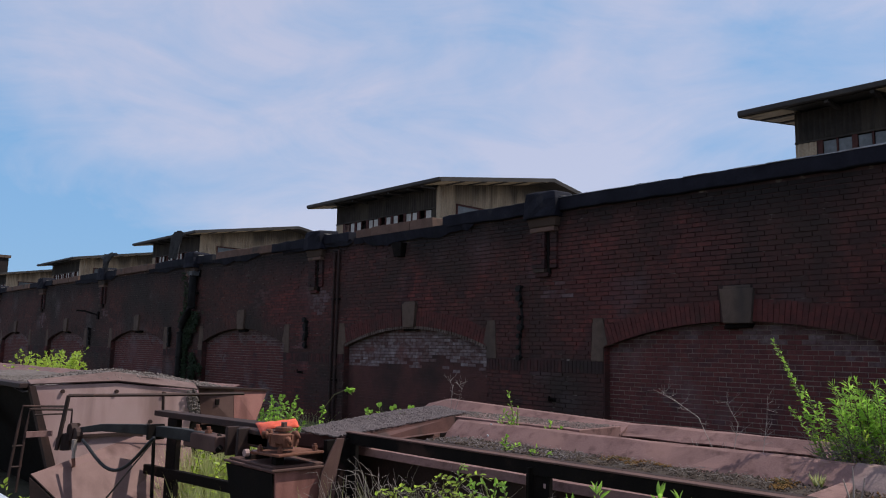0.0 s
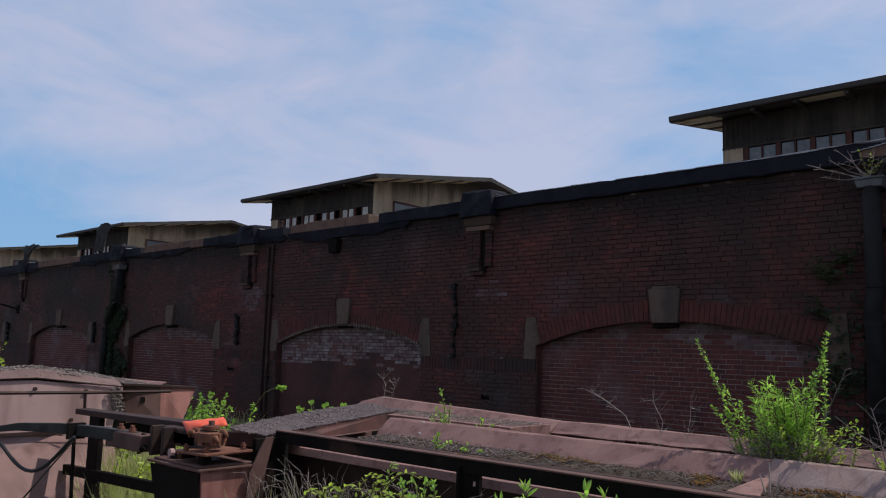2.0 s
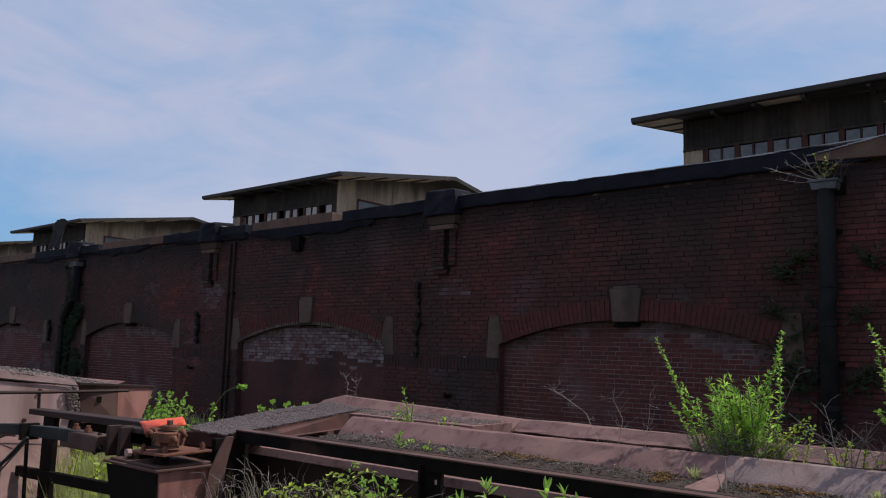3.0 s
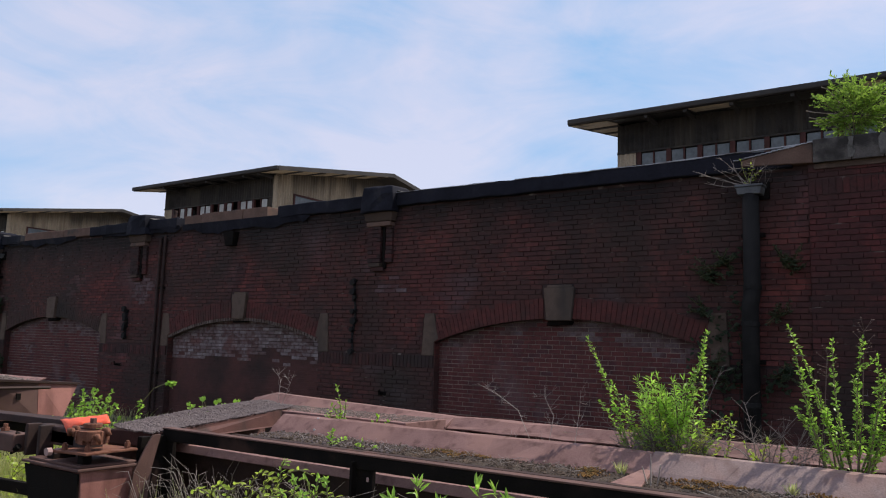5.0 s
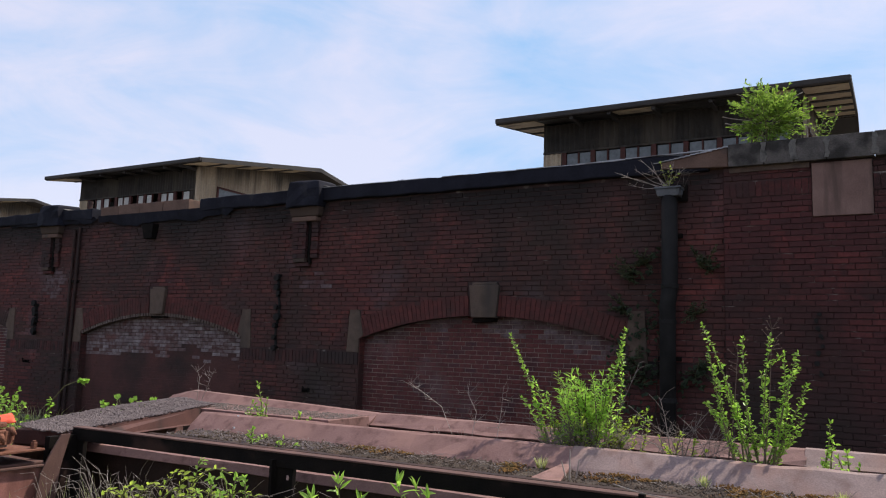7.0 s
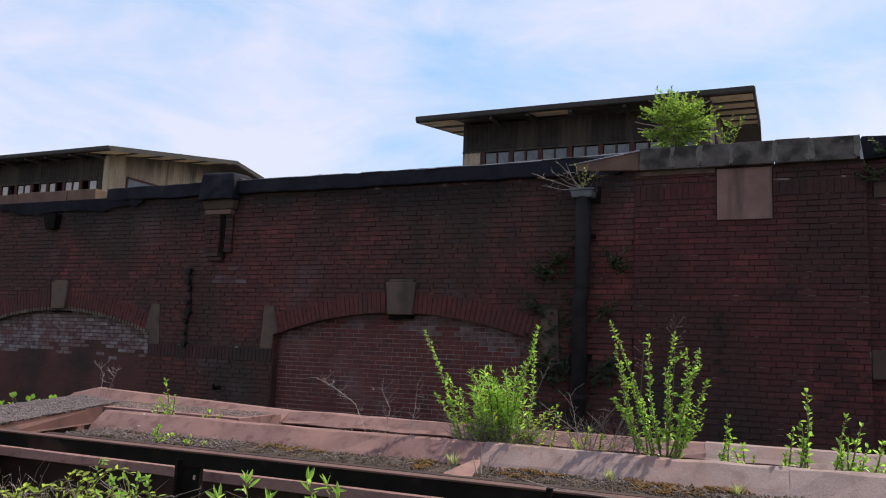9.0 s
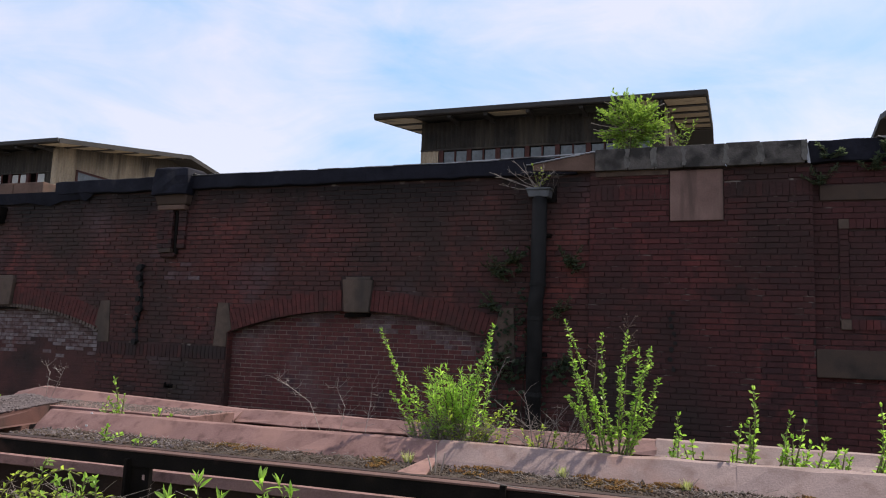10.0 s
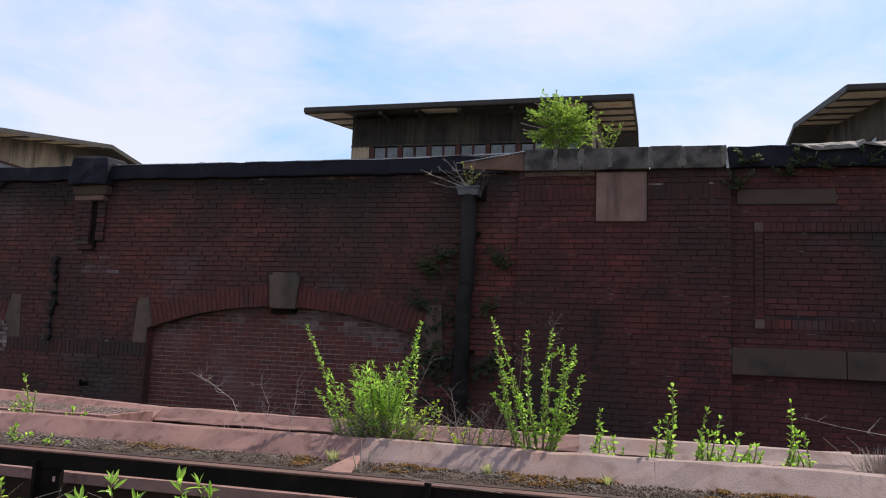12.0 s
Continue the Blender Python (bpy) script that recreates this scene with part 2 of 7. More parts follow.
# Dark brown that carries the deck end's shade in its colour.
M_APRON = material("shaded_brown_steel", [(0.060, 0.027, 0.023), (0.098, 0.043, 0.036), (0.076, 0.034, 0.029)], 0.75, 0.0, scale=3, fine=120, bump=0.2, stain=(0.035, 0.02, 0.017), stain_at=(0.5, 0.7), stain_scale=5, streak=True)
M_REDWASH = material("red_washed_mortar", [(0.078, 0.034, 0.029), (0.105, 0.043, 0.037)], 0.95, scale=2.5, fine=70, bump=0.5, stain=(0.035, 0.022, 0.019), stain_at=(0.46, 0.66), stain_scale=1.1)
M_CHUTE = material("rust_brown_chute_plate", [(0.155, 0.088, 0.077), (0.215, 0.128, 0.114), (0.18, 0.105, 0.093)], 0.75, 0.0, scale=2.0, fine=130, bump=0.15, stain=(0.10, 0.055, 0.047), stain_at=(0.5, 0.72), stain_scale=4, streak=True)
M_FLANGE = material("dull_rust_flange", [(0.135, 0.082, 0.073), (0.19, 0.122, 0.11), (0.16, 0.10, 0.09)], 0.75, 0.0, scale=3, fine=120, bump=0.2, stain=(0.08, 0.05, 0.044), stain_at=(0.5, 0.72), stain_scale=5)
M_RUSTORANGE = material("orange_brown_rust", [(0.13, 0.050, 0.030), (0.22, 0.095, 0.060)], 0.85, 0.0, scale=14, fine=120, bump=0.6)
M_ORANGE = material("faded_orange_paint", [(0.74, 0.10, 0.045), (0.82, 0.14, 0.07)], 0.6, 0.0, scale=9, fine=60, stain=(0.45, 0.10, 0.05), stain_at=(0.62, 0.75), stain_scale=12)
M_PELLET = material("ore_pellets", [(0.10, 0.080, 0.080), (0.20, 0.165, 0.165), (0.14, 0.108, 0.106)], 0.85, scale=8, fine=200, island=True)
M_GRAVEL = material("ore_gravel", [(0.070, 0.050, 0.038), (0.150, 0.115, 0.092), (0.095, 0.062, 0.042), (0.035, 0.026, 0.021), (0.19, 0.155, 0.13)], 0.95, scale=7, fine=150, island=True)
M_SOIL = material("soil_and_cinders", [(0.036, 0.027, 0.022), (0.085, 0.064, 0.050)], 0.95, scale=9, fine=120, bump=0.9,
                  stain=(0.085, 0.048, 0.026), stain_at=(0.56, 0.72), stain_scale=7)
M_MOSS = material("brown_moss", [(0.15, 0.062, 0.018), (0.23, 0.12, 0.035), (0.10, 0.072, 0.026)], 0.95, scale=12, fine=160, bump=1.0)
M_GROUND = material("dry_ground", [(0.075, 0.065, 0.045), (0.13, 0.115, 0.08), (0.06, 0.07, 0.03)], 0.95, scale=1.2, fine=30, bump=0.8)
M_ROOFSHEET = material("dark_roof_sheet", [(0.030, 0.027, 0.025), (0.055, 0.048, 0.043)], 0.7, scale=1.5, fine=20)
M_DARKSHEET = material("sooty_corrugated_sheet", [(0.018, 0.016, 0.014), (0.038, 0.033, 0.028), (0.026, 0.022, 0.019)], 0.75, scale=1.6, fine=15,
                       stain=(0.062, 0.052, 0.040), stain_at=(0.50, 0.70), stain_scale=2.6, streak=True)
# Sheets grow darker in streaks from z 7.0 to 8.5.
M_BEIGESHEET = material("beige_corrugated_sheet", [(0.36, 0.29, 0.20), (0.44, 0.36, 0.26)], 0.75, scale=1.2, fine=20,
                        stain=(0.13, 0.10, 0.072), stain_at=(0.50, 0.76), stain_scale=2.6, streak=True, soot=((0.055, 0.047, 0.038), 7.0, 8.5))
M_GREYSHEET = material("grey_end_sheet", [(0.085, 0.075, 0.062), (0.14, 0.122, 0.10)], 0.75, scale=1.4, fine=20, stain=(0.04, 0.035, 0.03), stain_at=(0.5, 0.66), stain_scale=2.2, streak=True)
M_HEAD = material("dull_zinc", [(0.095, 0.10, 0.108), (0.15, 0.158, 0.168)], 0.6, 0.2, scale=8, fine=60, stain=(0.04, 0.038, 0.036), stain_at=(0.5, 0.7), stain_scale=5)
M_SOFFIT = material("pale_soffit_board", [(0.43, 0.34, 0.225), (0.55, 0.45, 0.31)], 0.8, scale=1.5, fine=20, stain=(0.15, 0.12, 0.09), stain_at=(0.58, 0.72), stain_scale=1.5)
M_REDFRAME = material("red_brown_window_frame", [(0.050, 0.020, 0.017), (0.085, 0.032, 0.027)], 0.8, scale=5, fine=60)
M_PANE = material("dusty_window_pane", [(0.10, 0.115, 0.12), (0.17, 0.19, 0.20)], 0.25, scale=1.5, fine=10, bump=0.05)
M_CLOTH = material("torn_pale_curtain", [(0.42, 0.42, 0.40), (0.55, 0.55, 0.52)], 0.9, scale=4, fine=40)
M_DARK = material("painted_dark_interior", [(0.012, 0.011, 0.010), (0.02, 0.018, 0.017)], 0.9, scale=2)
M_LEAF = material("fresh_green_leaf", [(0.27, 0.50, 0.07), (0.37, 0.61, 0.10), (0.47, 0.70, 0.15), (0.31, 0.55, 0.08)], 0.36, spec=0.55, scale=8, fine=90, island=True, bump=0.1)
M_LEAFDARK = material("dull_green_leaf", [(0.045, 0.070, 0.040), (0.075, 0.105, 0.065), (0.055, 0.080, 0.052)], 0.6, scale=8, fine=90, island=True, bump=0.1)
M_LEAFFERN = material("grey_green_fern", [(0.07, 0.10, 0.06), (0.12, 0.155, 0.095), (0.09, 0.12, 0.075)], 0.6, scale=8, fine=90, island=True, bump=0.1)
M_LEAFYELLOW = material("yellow_green_leaf", [(0.44, 0.58, 0.08), (0.57, 0.69, 0.12), (0.38, 0.56, 0.08)], 0.38, spec=0.5, scale=8, fine=90, island=True, bump=0.1)
M_GRASS = material("grass_blade", [(0.32, 0.44, 0.10), (0.52, 0.54, 0.22), (0.68, 0.64, 0.44), (0.40, 0.52, 0.13)], 0.7, scale=5, fine=60, island=True, bump=0.1)
M_LEAFBUSH = material("mid_green_leaf", [(0.15, 0.27, 0.045), (0.24, 0.38, 0.065), (0.33, 0.47, 0.09), (0.11, 0.20, 0.04)], 0.45, spec=0.4, scale=8, fine=90, island=True, bump=0.1)
M_STEM = material("green_brown_stem", [(0.12, 0.12, 0.05), (0.20, 0.17, 0.09)], 0.8, scale=10, fine=80)
M_STEMDARK = material("dark_creeper_stem", [(0.030, 0.024, 0.018), (0.055, 0.045, 0.032)], 0.9, scale=10, fine=80)
M_HEAP = material("pale_grey_gravel", [(0.15, 0.125, 0.112), (0.26, 0.225, 0.205), (0.20, 0.165, 0.148), (0.11, 0.085, 0.075)], 0.95, scale=7, fine=150, island=True, bump=0.9)
M_BARETWIG = material("grey_brown_twig", [(0.15, 0.12, 0.105), (0.25, 0.21, 0.185)], 0.85, scale=12, fine=90)
M_TWIG = material("dry_grey_twig", [(0.26, 0.21, 0.18), (0.40, 0.34, 0.30)], 0.85, scale=12, fine=90)
M_RUBBER = material("black_rubber_hose", [(0.012, 0.012, 0.013), (0.022, 0.022, 0.023)], 0.5, scale=8)
M_GALV = material("pale_galvanised_metal", [(0.55, 0.58, 0.62), (0.66, 0.69, 0.72)], 0.4, 0.3, scale=10)
M_JOINT = material("pale_joint_smear", [(0.13, 0.12, 0.108), (0.20, 0.185, 0.165)], 0.95, scale=9, fine=90, stain=(0.06, 0.055, 0.05), stain_at=(0.45, 0.65), stain_scale=9)
M_SEED = material("brown_seed_head", [(0.10, 0.065, 0.05), (0.17, 0.12, 0.10)], 0.9, scale=20)
M_GREYBAR = material("weathered_grey_steel", [(0.024, 0.023, 0.023), (0.052, 0.050, 0.048)], 0.75, 0.0, spec=0.2, scale=7, fine=90, stain=(0.015, 0.013, 0.012), stain_at=(0.5, 0.7), stain_scale=6)
M_PIPE = material("sooty_cast_iron", [(0.011, 0.0105, 0.010), (0.024, 0.022, 0.021)], 0.75, 0.0, spec=0.12, scale=5, fine=80, stain=(0.05, 0.035, 0.03), stain_at=(0.58, 0.75), stain_scale=3, streak=True)
M_WHITE = material("white_droppings", [(0.75, 0.75, 0.73), (0.85, 0.85, 0.83)], 0.8, scale=30)
for leaf_mat in (M_LEAF, M_LEAFBUSH, M_LEAFDARK, M_LEAFFERN, M_LEAFYELLOW, M_GRASS):
    leaf_mat.node_tree.nodes["Principled BSDF"].inputs["Transmission Weight"].default_value = 0.0
    nt = leaf_mat.node_tree
    tr = nt.nodes.new("ShaderNodeBsdfTranslucent")
    mxs = nt.nodes.new("ShaderNodeMixShader")
    mxs.inputs[0].default_value = 0.66
    base_link = nt.nodes["Principled BSDF"].inputs["Base Color"].links[0].from_socket
    glow = nt.nodes.new("ShaderNodeMix")
    glow.data_type, glow.blend_type = "RGBA", "MULTIPLY"
    glow.inputs[0].default_value, glow.inputs[7].default_value = 1.0, (1.15, 1.18, 1.0, 1)
    nt.links.new(base_link, glow.inputs[6])
    nt.links.new(glow.outputs[2], tr.inputs[0])
    nt.links.new(nt.nodes["Principled BSDF"].outputs[0], mxs.inputs[1])
    nt.links.new(tr.outputs[0], mxs.inputs[2])
    nt.links.new(mxs.outputs[0], nt.nodes["Material Output"].inputs[0])


# ---- mesh building ----
class Geo:
    """Vertices and faces gathered in plain lists, then made one mesh."""

    def __init__(self):
        self.v, self.f = [], []

    def add(self, vs, fs):
        k = len(self.v)
        self.v += [tuple(p) for p in vs]
        self.f += [tuple(i + k for i in f) for f in fs]
        return self

    def box(self, x0, x1, y0, y1, z0, z1):
        return self.add([(x0, y0, z0), (x1, y0, z0), (x1, y1, z0), (x0, y1, z0), (x0, y0, z1), (x1, y0, z1), (x1, y1, z1), (x0, y1, z1)],
                        [(0, 3, 2, 1), (4, 5, 6, 7), (0, 1, 5, 4), (1, 2, 6, 5), (2, 3, 7, 6), (3, 0, 4, 7)])

    def hexa(self, low, high):
        """A block between two loops of four corners, both counter-clockwise from above."""
        return self.add([*low, *high], [(3, 2, 1, 0), (4, 5, 6, 7), (0, 1, 5, 4), (1, 2, 6, 5), (2, 3, 7, 6), (3, 0, 4, 7)])

    def prism(self, outline, a, b):
        """A straight block: outline is a loop of points, moved from vector a to vector b."""
        n = len(outline)
        a, b = Vector(a), Vector(b)
        vs = [Vector(p) + a for p in outline] + [Vector(p) + b for p in outline]
        return self.add(vs, [tuple(range(n)), tuple(range(2 * n - 1, n - 1, -1))] + [(i, i + n, (i + 1) % n + n, (i + 1) % n) for i in range(n)])

    def plate(self, corners, thick):
        """A sheet of steel through four or more corners, thickened along its normal."""
        c = [Vector(p) for p in corners]
        nrm = (c[1] - c[0]).cross(c[2] - c[0]).normalized() * thick
        return self.prism(c, (0, 0, 0), nrm)

    def tube(self, path, r, n=7, r2=None):
        path = [Vector(p) for p in path]
        rings = []
        for i, p in enumerate(path):
            d = (path[min(i + 1, len(path) - 1)] - path[max(i - 1, 0)]).normalized()
            s = d.cross(Vector((0, 0, 1)) if abs(d.z) < 0.9 else Vector((1, 0, 0))).normalized()
            u = s.cross(d)
            rad = r if r2 is None else r + (r2 - r) * i / max(1, len(path) - 1)
            rings.append([p + (s * math.cos(2 * math.pi * k / n) + u * math.sin(2 * math.pi * k / n)) * rad for k in range(n)])
        vs = [p for ring in rings for p in ring]
        fs = [(i * n + k, i * n + (k + 1) % n, (i + 1) * n + (k + 1) % n, (i + 1) * n + k) for i in range(len(rings) - 1) for k in range(n)]
        fs += [tuple(range(n - 1, -1, -1)), tuple(range((len(rings) - 1) * n, len(rings) * n))]
        return self.add(vs, fs)

    def cyl(self, centre, r, h, axis="z", n=14):
        c = Vector(centre)
        d = {"x": Vector((1, 0, 0)), "y": Vector((0, 1, 0)), "z": Vector((0, 0, 1))}[axis]
        return self.tube([c, c + d * h], r, n)

    def leaf(self, p, d, up, length, width):
        """A folded oval leaf: six triangles round a midrib."""
        p, d = Vector(p), Vector(d).normalized()
        s = d.cross(up)
        s = s.normalized() if s.length > 1e-4 else Vector((1, 0, 0))
        u = s.cross(d)
        w, c = s * width / 2, u * width * 0.16
        a, e = p + d * length * 0.32, p + d * length * 0.68 - u * length * 0.05
        return self.add([p, a + w + c, e + w * 0.85 + c, p + d * length - u * length * 0.14, e - w * 0.85 + c, a - w + c, (a + e) / 2],
                        [(0, 1, 6), (1, 2, 6), (2, 3, 6), (3, 4, 6), (4, 5, 6), (5, 0, 6)])

    def stone(self, c, r, rng):
        """An eight-sided pebble."""
        ax = [r * rng.uniform(0.7, 1.25) for _ in range(3)]
        vs = [(c[0] + ax[0], c[1], c[2]), (c[0] - ax[0], c[1], c[2]), (c[0], c[1] + ax[1], c[2]), (c[0], c[1] - ax[1], c[2]), (c[0], c[1], c[2] + ax[2]), (c[0], c[1], c[2] - ax[2])]
        return self.add(vs, [(0, 2, 4), (2, 1, 4), (1, 3, 4), (3, 0, 4), (2, 0, 5), (1, 2, 5), (3, 1, 5), (0, 3, 5)])

    def mesh(self, name, mat, smooth=False):
        me = bpy.data.meshes.new(name)
        me.from_pydata(self.v, [], self.f)
        me.materials.append(mat)
        if smooth:
            me.polygons.foreach_set("use_smooth", [True] * len(me.polygons))
        me.update()
        return me


def part(name, geo, mat, parent=None, label="", bevel=0.0, smooth=False):
    ob = new(name, geo.mesh(name, mat, smooth))
    if parent is not None:
        ob.parent = parent
    if label:
        ob["label"] = label
    if bevel:
        md = ob.modifiers.new("edge", "BEVEL")
        md.width, md.segments, md.limit_method = bevel, 2, "ANGLE"
    return ob


def thing(name, label, category, group="", kind=""):
    return tagged(new(name), label, category, group, kind)


def wavy_box(x0, x1, y0, y1, z0, z1, rng, step=0.3, amp=0.02):
    """A long bar whose faces wander a little."""
    g = Geo()
    n = max(2, int((x1 - x0) / step))
    rows = []
    for i in range(n + 1):
        x = x0 + (x1 - x0) * i / n
        a, b, c = (rng.uniform(-amp, amp) for _ in range(3))
        rows.append([(x, y0 + a, z0 + b), (x, y1, z0), (x, y1, z1 + c), (x, y0 + a, z1 + c)])
    vs = [p for r in rows for p in r]
    fs = [(i * 4 + k, i * 4 + (k + 1) % 4, i * 4 + 4 + (k + 1) % 4, i * 4 + 4 + k) for i in range(n) for k in range(4)]
    fs += [(0, 3, 2, 1), (n * 4, n * 4 + 1, n * 4 + 2, n * 4 + 3)]
    return g.add(vs, fs)


GROUND = -0.35

# ---- ground ----
def build_ground():
    g = Geo()
    xs = [-1500, -300, -80] + [-40 + i * 1.0 for i in range(61)] + [60, 300, 1500]
    ys = [-1500, -200, -30] + [-8 + i * 1.0 for i in range(19)] + [60, 300, 2500]
    rng = random.Random(3)
    vs = [(x, y, GROUND + (rng.uniform(-0.03, 0.03) if -40 < x < 20 and -8 < y < 10 else 0)) for y in ys for x in xs]
    w = len(xs)
    fs = [(j * w + i, j * w + i + 1, (j + 1) * w + i + 1, (j + 1) * w + i) for j in range(len(ys) - 1) for i in range(w - 1)]
    g.add(vs, fs)
    tagged(part("ground", g, M_GROUND), "dry trackside ground with weeds and cinders", "ground", kind="structure")


build_ground()

# ---- brick arcade wall ----
WALL_Y, TOP = 10.3, 3.72
BAYS = [-4.17, -11.06, -17.9, -24.85, -31.9, -38.9, -45.9, -52.9]
HALF, SPRING, CROWN = 2.18, 1.42, 1.80
RING = 0.30
ARCH_R = (HALF ** 2 + (CROWN - SPRING) ** 2) / (2 * (CROWN - SPRING))
WALL_L, WALL_R = -60.0, -0.78
COURSE, BRICK = 0.0716, 0.232


def arch_z(dx, extra=0.0):
    r = ARCH_R + extra
    return CROWN - ARCH_R + math.sqrt(max(0.0, r * r - dx * dx))


def gaps_at(z):
    """The stretches of x that openings, arch rings, imposts and bands take out of a course whose middle is z."""
    out = []
    for c in BAYS:
        if z < SPRING:
            out.append((c - HALF - 0.005, c + HALF + 0.005))
        else:
            reach = (ARCH_R + RING - 0.01) ** 2 - (z + 0.03 - (CROWN - ARCH_R)) ** 2
            half = min(HALF + 0.02, math.sqrt(reach)) if reach > 0 else 0.0
            if 1.78 < z < 2.30:
                half = max(half, 0.255)
            if half > 0:
                out.append((c - half, c + half))
        if 1.2 < z < 1.88:
            edge = HALF + 0.24 - 0.05 * (z - 1.2)
            out += [(c - edge, c - HALF + 0.02), (c + HALF - 0.02, c + edge)]
    if 1.0 < z < 1.2:
        return out + [(c + HALF, c + 7.0 - HALF) for c in BAYS]
    return sorted(out)


def courses(x0, x1, z0, z1, course, length, gaps, rng):
    """Stretcher bond: rows of (x, z, width, is_full), broken at gaps."""
    rows = []
    k = 0
    z = z0
    while z + course * 0.9 < z1:
        zc = z + course / 2
        cuts = sorted(g for g in gaps(zc) if g[1] > x0 and g[0] < x1)
        spans, a = [], x0
        for g0, g1 in cuts:
            if g0 > a + 0.02:
                spans.append((a, g0))
            a = max(a, g1)
        if a < x1 - 0.02:
            spans.append((a, x1))
        for s0, s1 in spans:
            start = math.floor(s0 / length) * length + (length / 2 if k % 2 else 0.0)
            start += length * rng.uniform(-0.16, 0.16)
            x = start - length
            while x < s1:
                a0, a1 = max(x, s0), min(x + length, s1)
                if a1 - a0 > 0.03:
                    rows.append((a0, a1, z, abs(a1 - a0 - length) < 1e-6))
                x += length
        z += course
        k += 1
    return rows


def lay_bricks(rows, y, course, joint, depth, parent, mat, rng, near, length, name="brick", cap=300, warp=0.003, perp=0.36):
    """Bricks proud of the mortar at y: those in the near stretch as objects, the rest in one mesh."""
    stock = []
    for i in range(5):
        g = Geo()
        h, w = course - joint, length - joint * perp
        e = 0.004
        j = [rng.uniform(-0.002, 0.002) for _ in range(8)]
        vs = [(-w / 2 + j[0], 0, j[1]), (w / 2 + j[2], 0, j[3]), (w / 2 + j[4], 0, h + j[5]), (-w / 2 + j[6], 0, h + j[7]),
              (-w / 2 + e, -depth, e), (w / 2 - e, -depth + rng.uniform(-warp, warp), e), (w / 2 - e, -depth, h - e), (-w / 2 + e, -depth + rng.uniform(-warp, warp), h - e)]
        g.add(vs, [(4, 5, 6, 7), (0, 1, 5, 4), (1, 2, 6, 5), (2, 3, 7, 6), (3, 0, 4, 7)])
        stock.append(g.mesh(name, mat))
    rest, made = Geo(), 0
    for a0, a1, z, full in rows:
        dy = rng.uniform(-warp, warp)
        z += 0.007 * noise.noise((a0 * 0.45, z * 0.8, 1.7)) + rng.uniform(-0.0018, 0.0018)
        if full and made < cap and near(0.5 * (a0 + a1), z):
            ob = new(name, stock[rng.randrange(5)])
            ob.location = (0.5 * (a0 + a1), y + dy, z + joint / 2)
            ob.parent = parent
            made += 1
            continue
        x0, x1, z0, z1 = a0 + joint * perp / 2, a1 - joint * perp / 2, z + joint / 2, z + course - joint / 2
        e, yb = 0.004, y + dy - depth
        jz = rng.uniform(-0.002, 0.002)
        rest.add([(x0, y, z0), (x1, y, z0), (x1, y, z1), (x0, y, z1),
                  (x0 + e, yb, z0 + e + jz), (x1 - e, yb + rng.uniform(-warp, warp), z0 + e), (x1 - e, yb, z1 - e + jz), (x0 + e, yb, z1 - e)],
                 [(4, 5, 6, 7), (0, 1, 5, 4), (1, 2, 6, 5), (2, 3, 7, 6), (3, 0, 4, 7)])
    if rest.v:
        tagged(part("brickwork", rest, mat, parent), kind="stuff")


def bay_outline(x0, x1, c):
    """The face of one bay round its arched opening, in x and z."""
    pts = [(x0, GROUND), (c - HALF, GROUND), (c - HALF, SPRING)]
    pts += [(c + HALF * (i / 10 - 1), arch_z(HALF * (i / 10 - 1))) for i in range(1, 20)]
    pts += [(c + HALF, SPRING), (c + HALF, GROUND), (x1, GROUND), (x1, TOP), (x0, TOP)]
    return [(x, 0, z) for x, z in pts]


wall_north = tagged(new("wall_north"), "long soot-blackened red brick wall with bricked-up arches", "wall", kind="structure")


